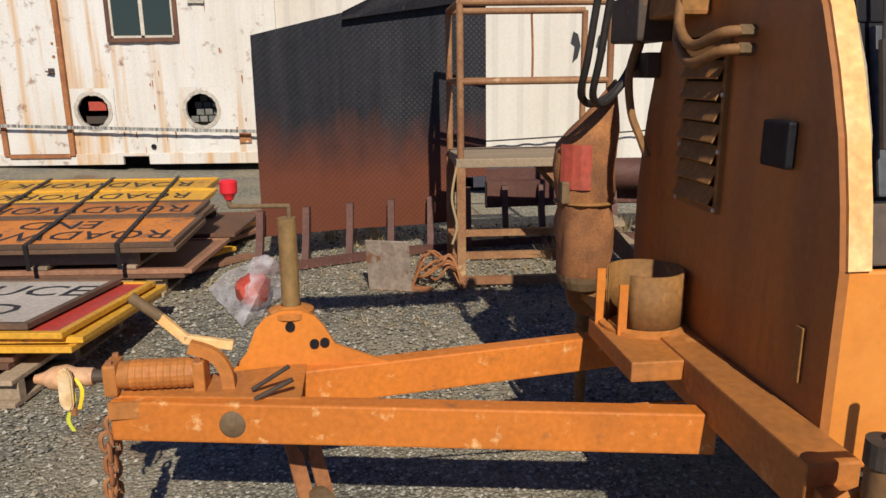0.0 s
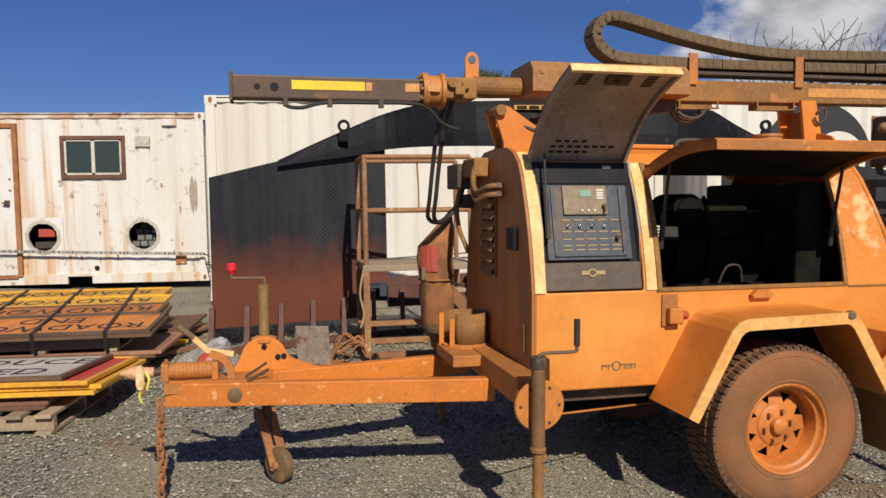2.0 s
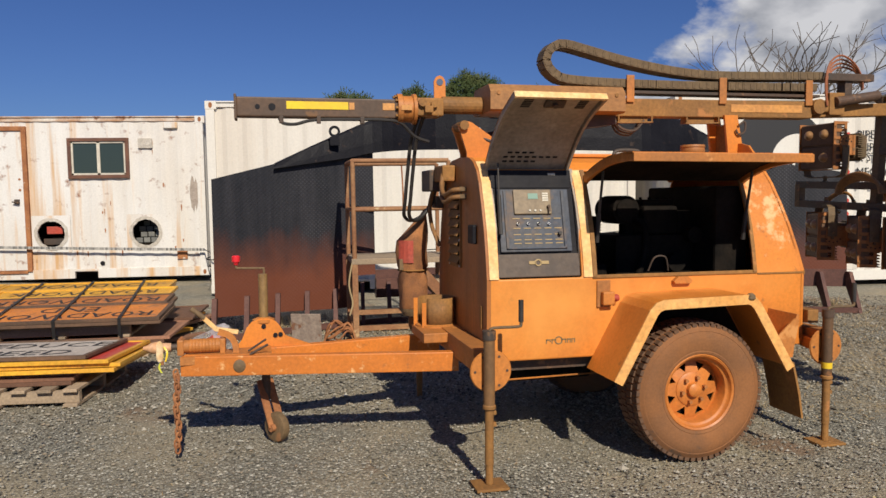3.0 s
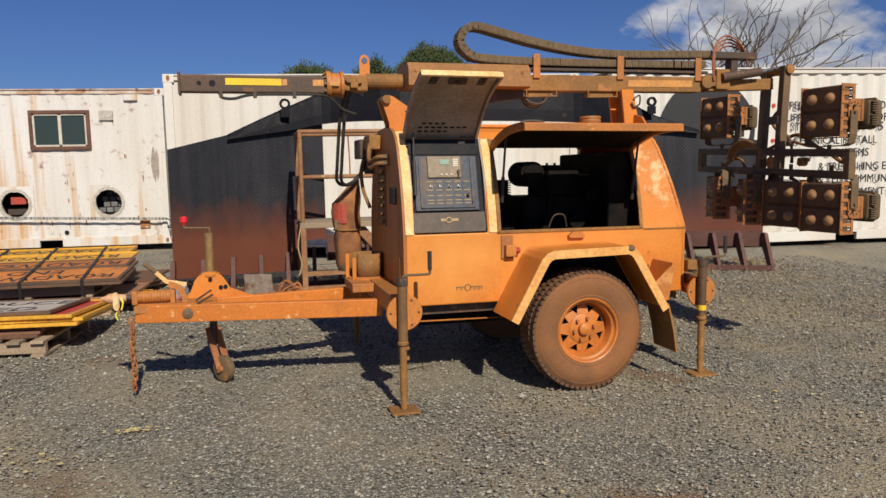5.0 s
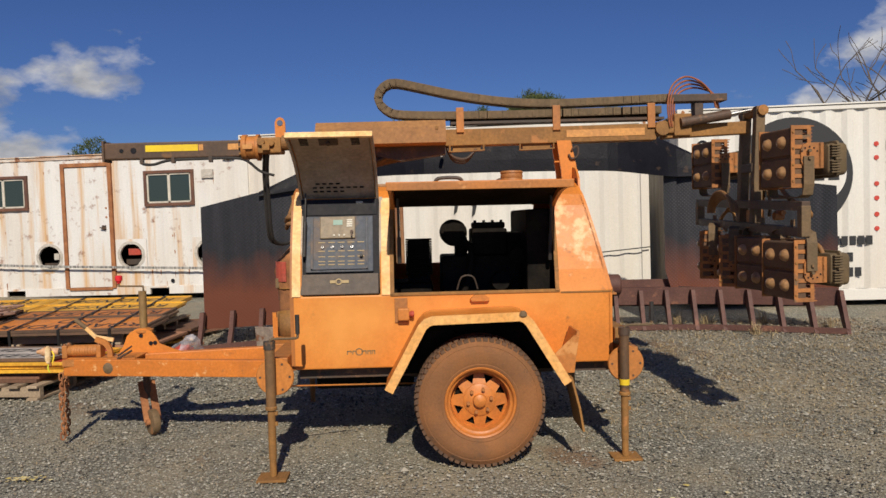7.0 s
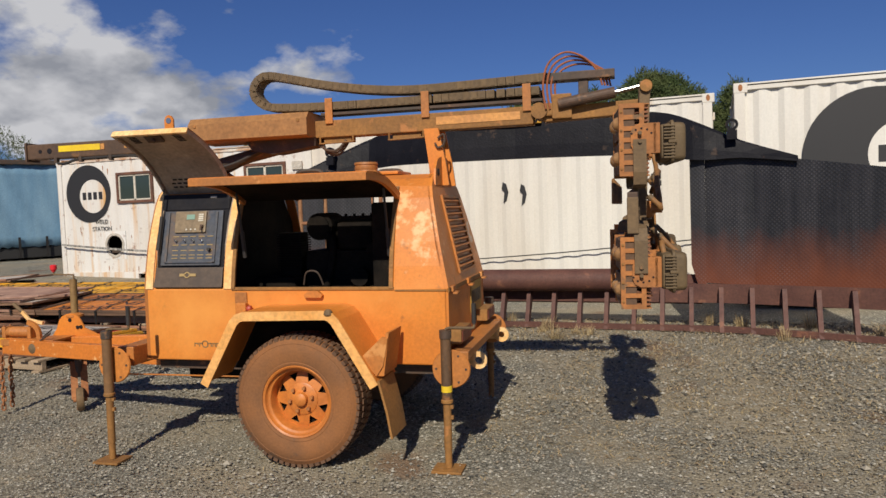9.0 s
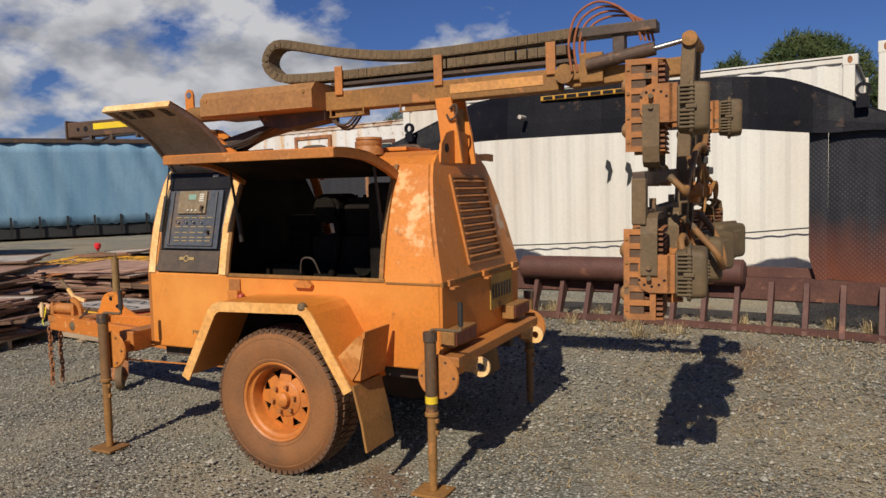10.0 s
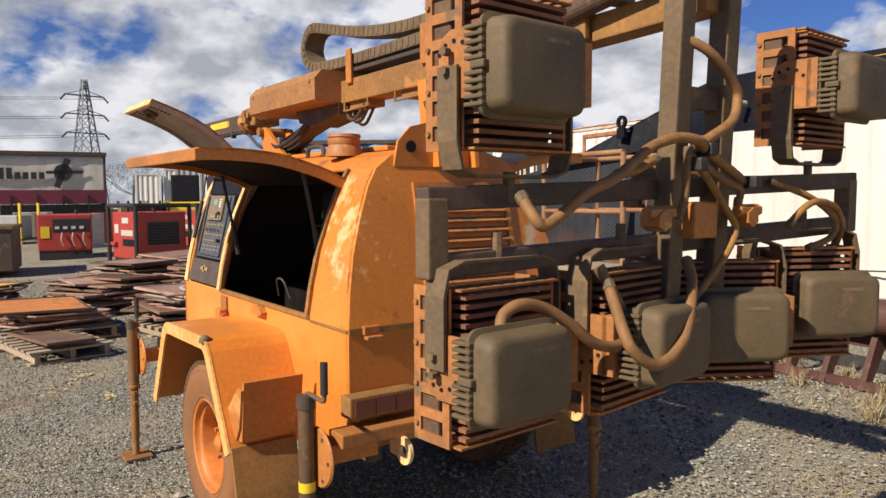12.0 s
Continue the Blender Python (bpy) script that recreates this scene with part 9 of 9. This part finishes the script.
    c4 = container("office_container", pose(-25.85, 6.85, gz(-23, 7.5), 0, 0, 15), 6.06, 2.70, "peach-stained white office container beside the blue trailer", WHITE_SITE, holes4, deep=0.012)
    for a, b, lo, hi in holes4:
        sliding_window(c4, a, b, lo, hi)
    bm = B(); rod(bm, (0.45, 0.004, 1.75), (0.45, 0.014, 1.75), 0.40, 26); part("logo_disc", bm, LETTER, c4, "black round logo disc")
    # Same near-black sheet here, for the unlit room.
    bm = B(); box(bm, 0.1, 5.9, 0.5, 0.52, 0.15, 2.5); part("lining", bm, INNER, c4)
    container("grey_container", pose(-31.5, 6.6, gz(-30, 6), 0, 0, 78), 6.06, 2.95, "far grey corrugated container", GREYC, rail=None, post=GREYC)
    for x, y, L, H, mt in ((-38, 5.5, 1.35, 2.65, WHITEP), (-38, 7.0, 1.15, 2.9, WHITEP), (-40, -3.5, 6.06, 2.6, GREYC), (-36, -10.5, 6.06, 2.6, WHITEP)):
        container("yard_container", pose(x, y, gz(x, y), 0, 0, 80), L, H, "far container across the yard", mt, rail=None)
    # low digger in the distance
    e = thing("mini_digger", pose(-24.0, 5.75, gz(-24, 5.8), 0, 0, 80), "small parked digger with dark cab", "digger")
    bm = B(); box(bm, -0.8, 0.8, -0.75, -0.35, 0.0, 0.5, 0.12); part("track", bm, BLACK, e); bm = B(); box(bm, -0.8, 0.8, 0.35, 0.75, 0.0, 0.5, 0.12); part("track", bm, BLACK, e)
    bm = B(); box(bm, -0.7, 0.7, -0.6, 0.6, 0.5, 1.1, 0.08); part("housing", bm, YELLOW, e)
    bm = B(); box(bm, -0.5, 0.5, -0.5, 0.5, 1.1, 2.1, 0.06); part("cab", bm, PANEL_D, e, "dark glazed cab")
    bm = B(); beam(bm, (0.6, 0, 0.9), (1.6, 0, 1.7), 0.2, 0.2); beam(bm, (1.6, 0, 1.7), (2.2, 0, 0.6), 0.16, 0.16); part("boom", bm, YELLOW, e)
    # lattice pylon and its lines
    p = thing("power_pylon", pose(-150, 9.5, 0, 0, 0, 20), "steel lattice transmission pylon with three crossarms", "pylon")
    steel = plain("galvanised_steel", (0.22, 0.23, 0.24), 0.6, 0.4)
    top, half = 24.5, 2.4
    def corner(k, z):
        f = half * (1 - z / top) + 0.35
        return Vector(((f, f), (-f, f), (-f, -f), (f, -f))[k] + (z,))
    lev = [0, 5, 9, 12.5, 15.5, 18, 20, 22, 24.5]
    bm = B()
    for k in range(4):
        beam(bm, corner(k, 0), corner(k, top), 0.22, 0.22)
        for a, b in zip(lev, lev[1:]):
            beam(bm, corner(k, a), corner((k + 1) % 4, b), 0.10, 0.10); beam(bm, corner((k + 1) % 4, a), corner(k, b), 0.10, 0.10)
    part("lattice", bm, steel, p)
    for z in (14.5, 18.0, 21.5):
        bm = B(); beam(bm, (0, -3.6, z), (0, 3.6, z), 0.25, 0.25); beam(bm, (0, -3.6, z), (0, 0, z + 1.1), 0.12, 0.12); beam(bm, (0, 3.6, z), (0, 0, z + 1.1), 0.12, 0.12); part("crossarm", bm, steel, p)
        for y in (-3.5, 3.5):
            bm = B(); rod(bm, (0, y, z), (0, y + (0.9 if y > 0 else -0.9), z - 1.0), 0.16, 6); part("insulator", bm, DRUMBLK, p)
    ln = thing("power_lines", pose(0, 0, 0), "thin overhead power lines in the sky", "power line")
    for z in (14.0, 17.5, 21.0):
        for y in (-3.5, 3.5):
            bm = B(); tube(bm, [(-150, 9.5 + y, z), (-150, -40 + y, z - 2), (-150, -90 + y, z)], 0.05, 4, 6); part("conductor", bm, DRUMBLK, ln)
    # clutter: posts, drums, racks
    random.seed(21)
    blue = plain("blue_drum_plastic", (0.02, 0.10, 0.38), 0.4)
    for k in range(26):
        x, y = random.uniform(-34, -16), random.uniform(-6, 8)
        kind = k % 4
        if kind == 0:
            d = thing("steel_drum", pose(x, y, gz(x, y)), "upright steel drum among yard stock", "drum", "yard drums")
            bm = B(); lathe(bm, [(0.0, 0.0), (0.29, 0.0), (0.30, 0.02), (0.29, 0.29), (0.30, 0.30), (0.29, 0.31), (0.29, 0.58), (0.30, 0.59), (0.29, 0.60), (0.29, 0.87), (0.30, 0.88), (0.0, 0.88)], Matrix.Identity(4), 18); part("drum_shell", bm, random.choice((blue, REDMACH, DRUMBLK)), d, "", True)
        elif kind == 1:
            d = thing("stillage", pose(x, y, gz(x, y), 0, 0, random.uniform(0, 90)), "steel stillage with odd stock", "rack", "yard racks")
            for a in (0, 1.2):
                for b in (0, 1.0):
                    bm = B(); box(bm, a, a + 0.06, b, b + 0.06, 0, 1.2); part("rack_post", bm, YELLOW if k % 8 == 1 else OLIVE, d)
            bm = B(); box(bm, 0, 1.26, 0, 1.06, 0.1, 0.16); part("rack_deck", bm, OLIVE, d)
            bm = B(); box(bm, 0.1, 1.1, 0.1, 0.9, 0.16, random.uniform(0.5, 1.0), 0.03); part("rack_load", bm, random.choice((SIGNBRN, GREYC, SIGNWHT, REDMACH)), d)
        elif kind == 2:
            d = thing("pipe_bundle", pose(x, y, gz(x, y), 0, 0, random.uniform(60, 110)), "bundle of steel pipes on the ground", "pipes", "yard pipes")
            for a in range(6):
                bm = B(); rod(bm, (-1.5, 0.17 * (a % 3), 0.08 + 0.15 * (a // 3)), (1.5, 0.17 * (a % 3), 0.08 + 0.15 * (a // 3)), 0.075, 10); part("pipe", bm, random.choice((OLIVE, RUST)), d)
        else:
            d = thing("packing_crate", pose(x, y, gz(x, y), 0, 0, random.uniform(0, 90)), "timber packing crate among yard stock", "crate", "yard crates")
            bm = B(); box(bm, 0, 1.1, 0, 0.9, 0, 0.9, 0.01); part("crate_body", bm, random.choice((PALLET, SIGNWHT)), d)
            for a in (0.05, 0.5, 0.95):
                bm = B(); box(bm, a, a + 0.1, -0.02, 0.0, 0, 0.9); part("crate_batten", bm, PALLET, d)


west_yard()


# ---------------------------------------------------------------- trees
def leafy(name, x, y, base, top, spread, n, label, seed):
    random.seed(seed)
    g = ground_z(x, y)
    t = thing(name, pose(x, y, g), label, "tree", "trees behind the yard")
    H = top - g
    bm = B()
    tube(bm, [(0, 0, 0), (0.08, 0.05, H * 0.3), (0.0, 0.1, H * 0.55)], 0.11, 8, 4)
    part("trunk", bm, BARK, t, "", True)
    for k in range(6):
        a = 6.28 * k / 6 + random.uniform(-0.3, 0.3)
        e = Vector((spread * 0.6 * math.cos(a), spread * 0.6 * math.sin(a), random.uniform(H * 0.6, H * 0.8)))
        bm = B(); tube(bm, [(0.03, 0.05, H * 0.35), tuple(e * 0.5 + Vector((0, 0, H * 0.12))), tuple(e)], 0.035, 6, 4); part("limb", bm, BARK, t, "", True)
    # sprays of narrow leaves on a broad uneven dome
    vs, fs = [], []
    lo = max(base - g, H * 0.25)
    for k in range(n // 9):
        a, r = random.uniform(0, 6.28), math.sqrt(random.random())
        edge = 1 + 0.14 * math.sin(3 * a + seed) + 0.09 * math.sin(5 * a + 2 * seed)
        dome = (1 - 0.78 * r ** 2.4) * (1 + 0.16 * noise.noise(Vector((math.cos(a) * r * 3, math.sin(a) * r * 3, seed))))
        zc = lo + (H - lo) * min(dome, 1.06) * (1 - 0.55 * random.random() ** 2.2)
        c = Vector((r * spread * edge * math.cos(a), r * spread * edge * math.sin(a), zc))
        lean = Vector((math.cos(a) * r * 0.8 + random.gauss(0, 0.35), math.sin(a) * r * 0.8 + random.gauss(0, 0.35), 1.0 + random.gauss(0, 0.3))).normalized()
        reach = random.uniform(0.10, 0.26)
        for q in range(9):
            p = c + lean * reach * q / 9
            u = (lean * 0.7 + Vector((random.gauss(0, 0.6), random.gauss(0, 0.6), random.gauss(0, 0.4)))).normalized()
            w = u.orthogonal().normalized()
            s = random.uniform(0.03, 0.065)
            i = len(vs)
            vs += [p, p + u * s + w * s * 0.22, p + u * s * 2, p + u * s - w * s * 0.22]
            fs.append((i, i + 1, i + 2, i + 3))
    me = bpy.data.meshes.new("crown")
    me.from_pydata(vs, [], fs)
    me.materials.append(LEAF)
    ob = new("crown", me); ob.parent = t
    tagged(ob, "feathery grey-green crown of small leaves", kind="stuff")


def bare_tree(x, y, H, seed):
    random.seed(seed)
    t = thing("bare_tree", pose(x, y, ground_z(x, y)), "leafless tree with crooked dark twigs", "tree", "trees behind the yard")
    def grow(bm, p, d, L, r, depth):
        pts = [p]
        q = p.copy()
        for k in range(3):
            d = (d + Vector((random.uniform(-0.35, 0.35), random.uniform(-0.35, 0.35), random.uniform(-0.15, 0.25)))).normalized()
            q = q + d * L / 3
            pts.append(q.copy())
        tube(bm, pts, r, 5, 2)
        if depth:
            for k in range(random.choice((2, 3))):
                grow(bm, pts[random.choice((2, 3))], (d + Vector((random.uniform(-0.9, 0.9), random.uniform(-0.9, 0.9), random.uniform(-0.2, 0.6)))).normalized(), L * random.uniform(0.55, 0.8), r * 0.62, depth - 1)
    for k in range(3):
        bm = B()
        grow(bm, Vector((random.uniform(-0.2, 0.2), 0, 0)), Vector((random.uniform(-0.5, 0.5), 0, 1)).normalized(), H * 0.45, 0.06, 4)
        part("stem", bm, BARK, t, "bare forked stem with twigs", True)


leafy("bush_tree", 2.95, 15.5, 2.6, 4.28, 1.25, 32000, "broad grey-green bush behind the containers", 1)
leafy("bush_tree", 4.75, 15.7, 2.6, 3.92, 0.6, 10000, "small grey-green bush behind the containers", 2)
leafy("bush_tree", 1.5, 15.6, 2.6, 3.98, 0.65, 12000, "grey-green bush behind the containers", 3)
leafy("bush_tree", -0.1, 15.5, 2.6, 3.85, 0.95, 14000, "low wide grey-green bush behind the containers", 4)
leafy("bush_tree", -14.5, 26.0, 3.0, 5.0, 1.4, 9000, "low green tree behind the site office", 5)
leafy("bush_tree", -30.0, 26.0, 3.0, 6.3, 2.0, 9000, "distant green tree beyond the blue trailer", 6)
for k, (x, y, h) in enumerate(((-70, 2, 5.0), (-72, 9, 5.4), (-78, -8, 5.2), (-75, 18, 5.5), (-66, -16, 5.0))):
    leafy("bush_tree", x, y, 1.5, h, 4.0, 9000, "far tree along the yard's edge", 10 + k)
bare_tree(11.6, 19.0, 6.7, 5)
bare_tree(13.6, 18.5, 6.0, 8)


# ---------------------------------------------------------------- loose gravel, straw and litter
def island_material(name, tones, rough=0.9):
    m = plain(name, tones[0], rough)
    nt = m.node_tree
    geo, rp = nt.nodes.new("ShaderNodeNewGeometry"), nt.nodes.new("ShaderNodeValToRGB")
    rp.color_ramp.interpolation = 'LINEAR'
    for k, c in enumerate(tones):
        e = rp.color_ramp.elements[k] if k < 2 else rp.color_ramp.elements.new(0.5)
        e.color = (*c, 1)
    for k, e in enumerate(sorted(rp.color_ramp.elements, key=lambda q: q.position)):
        e.position = k / (len(tones) - 1)
    nt.links.new(geo.outputs["Random Per Island"], rp.inputs[0])
    nt.links.new(rp.outputs[0], nt.nodes["Principled BSDF"].inputs["Base Color"])
    return m


def litter():
    rng = np.random.default_rng(7)
    def pebbles(n, x0, x1, y0, y1, small, large):
        x, y = rng.uniform(x0, x1, n), rng.uniform(y0, y1, n)
        z = 0.02 * np.clip(y - 1.2, 0, 7.5) + 0.035 * np.clip(-x - 4, 0, 8)
        r = small + (large - small) * rng.random(n) ** 3
        a = rng.uniform(0, 6.283, n)
        base = np.array([(1, 0, 0), (0, 1, 0), (-1, 0, 0), (0, -1, 0), (0, 0, 1), (0, 0, -1)], float)
        v = np.repeat(base[None], n, 0) * rng.uniform(0.6, 1.25, (n, 6, 1)) * r[:, None, None]
        v[:, :, 2] *= 0.65
        c, s = np.cos(a)[:, None], np.sin(a)[:, None]
        vx, vy = v[:, :, 0] * c - v[:, :, 1] * s, v[:, :, 0] * s + v[:, :, 1] * c
        v = np.stack([vx + x[:, None], vy + y[:, None], v[:, :, 2] + (z + r * 0.25)[:, None]], -1)
        tri = np.array([(0, 1, 4), (1, 2, 4), (2, 3, 4), (3, 0, 4), (1, 0, 5), (2, 1, 5), (3, 2, 5), (0, 3, 5)])
        return v.reshape(-1, 3), (tri[None] + 6 * np.arange(n)[:, None, None]).reshape(-1, 3)
    vs, fs, k = [], [], 0
    for a in (pebbles(62000, -3.2, 6.0, -1.9, 2.6, 0.004, 0.0145), pebbles(40000, -4.0, 7.0, 2.6, 6.5, 0.006, 0.020), pebbles(9000, -9, -3.2, -2.0, 4.0, 0.007, 0.024), pebbles(160, -3.5, 6.0, -1.6, 4.5, 0.012, 0.036)):
        vs.append(a[0]); fs.append(a[1] + k); k += len(a[0])
    me = bpy.data.meshes.new("loose_gravel")
    me.from_pydata(np.concatenate(vs).tolist(), [], np.concatenate(fs).tolist())
    me.materials.append(island_material("loose_gravel_stone", [(0.075, 0.073, 0.062), (0.19, 0.182, 0.152), (0.14, 0.122, 0.09), (0.25, 0.238, 0.20), (0.25, 0.20, 0.135), (0.42, 0.395, 0.33)]))
    tagged(new("loose_gravel", me), "loose grey crushed stones over the yard", "gravel", kind="stuff")
    # dry straw and dead grass
    vs, fs = [], []
    def straw(n, x0, x1, y0, y1, up, L):
        for k in range(n):
            x, y = rng.uniform(x0, x1), rng.uniform(y0, y1)
            z = ground_z(x, y) + 0.004
            a, l = rng.uniform(0, 6.283), rng.uniform(0.4, 1.0) * L
            d = Vector((math.cos(a), math.sin(a), up * rng.uniform(0, 1))).normalized() * l
            w = Vector((-math.sin(a), math.cos(a), 0)) * 0.0022
            p, m = Vector((x, y, z)), Vector((0, 0, l * 0.12))
            i = len(vs)
            vs.extend([p - w, p + w, p + d * 0.5 + w + m, p + d * 0.5 - w + m, p + d])
            fs.extend([(i, i + 1, i + 2, i + 3), (i + 3, i + 2, i + 4)])
    straw(2600, 2.2, 6.2, 4.6, 6.4, 0.5, 0.12)
    straw(1500, -1.6, 2.4, 4.6, 6.4, 0.5, 0.12)
    straw(3200, 3.0, 6.0, 3.0, 4.8, 0.2, 0.09)
    straw(1500, 2.6, 5.2, 1.9, 3.1, 0.12, 0.07)
    straw(700, -0.6, 1.2, 3.9, 4.9, 0.3, 0.10)
    straw(500, -3, 5, -1.5, 2.5, 0.1, 0.06)
    for k in range(26):
        x, y = rng.uniform(-1.2, 5.9), rng.uniform(5.2, 6.3)
        straw(60, x - 0.05, x + 0.05, y - 0.05, y + 0.05, 3.0, rng.uniform(0.10, 0.26))
    me = bpy.data.meshes.new("dry_grass")
    me.from_pydata([tuple(v) for v in vs], [], fs)
    me.materials.append(island_material("dry_straw", [(0.42, 0.30, 0.15), (0.30, 0.20, 0.10), (0.50, 0.40, 0.22), (0.22, 0.16, 0.08)]))
    tagged(new("dry_grass", me), "dry straw and dead grass on the gravel", "dry grass", kind="stuff")
    # flattened yellow scraps and pale litter
    vs, fs = [], []
    for cx, cy, n, sx, sy in ((-0.75, 1.2, 34, 0.07, 0.025), (-1.6, 1.05, 24, 0.12, 0.05), (-1.1, 0.85, 14, 0.12, 0.05), (3.2, 0.9, 8, 0.3, 0.2), (0.9, -0.6, 5, 0.5, 0.4)):
        for k in range(n):
            x, y = rng.normal(cx, sx), rng.normal(cy, sy)
            z, r, a = ground_z(x, y) + rng.uniform(0.010, 0.016), rng.uniform(0.006, 0.022), rng.uniform(0, 6.28)
            i = len(vs)
            m = int(rng.integers(4, 7))
            vs.extend([(x + r * rng.uniform(0.5, 1.2) * math.cos(a + 6.283 * q / m), y + r * rng.uniform(0.5, 1.2) * math.sin(a + 6.283 * q / m), z + rng.uniform(0, 0.003)) for q in range(m)])
            fs.append(tuple(range(i, i + m)))
    me = bpy.data.meshes.new("yellow_scraps")
    me.from_pydata(vs, [], fs)
    me.materials.append(island_material("yellow_paint_scraps", [(0.62, 0.47, 0.10), (0.50, 0.36, 0.10), (0.66, 0.58, 0.32)]))
    tagged(new("yellow_scraps", me), "crushed yellow scraps trodden into the gravel", "litter", kind="stuff")


litter()
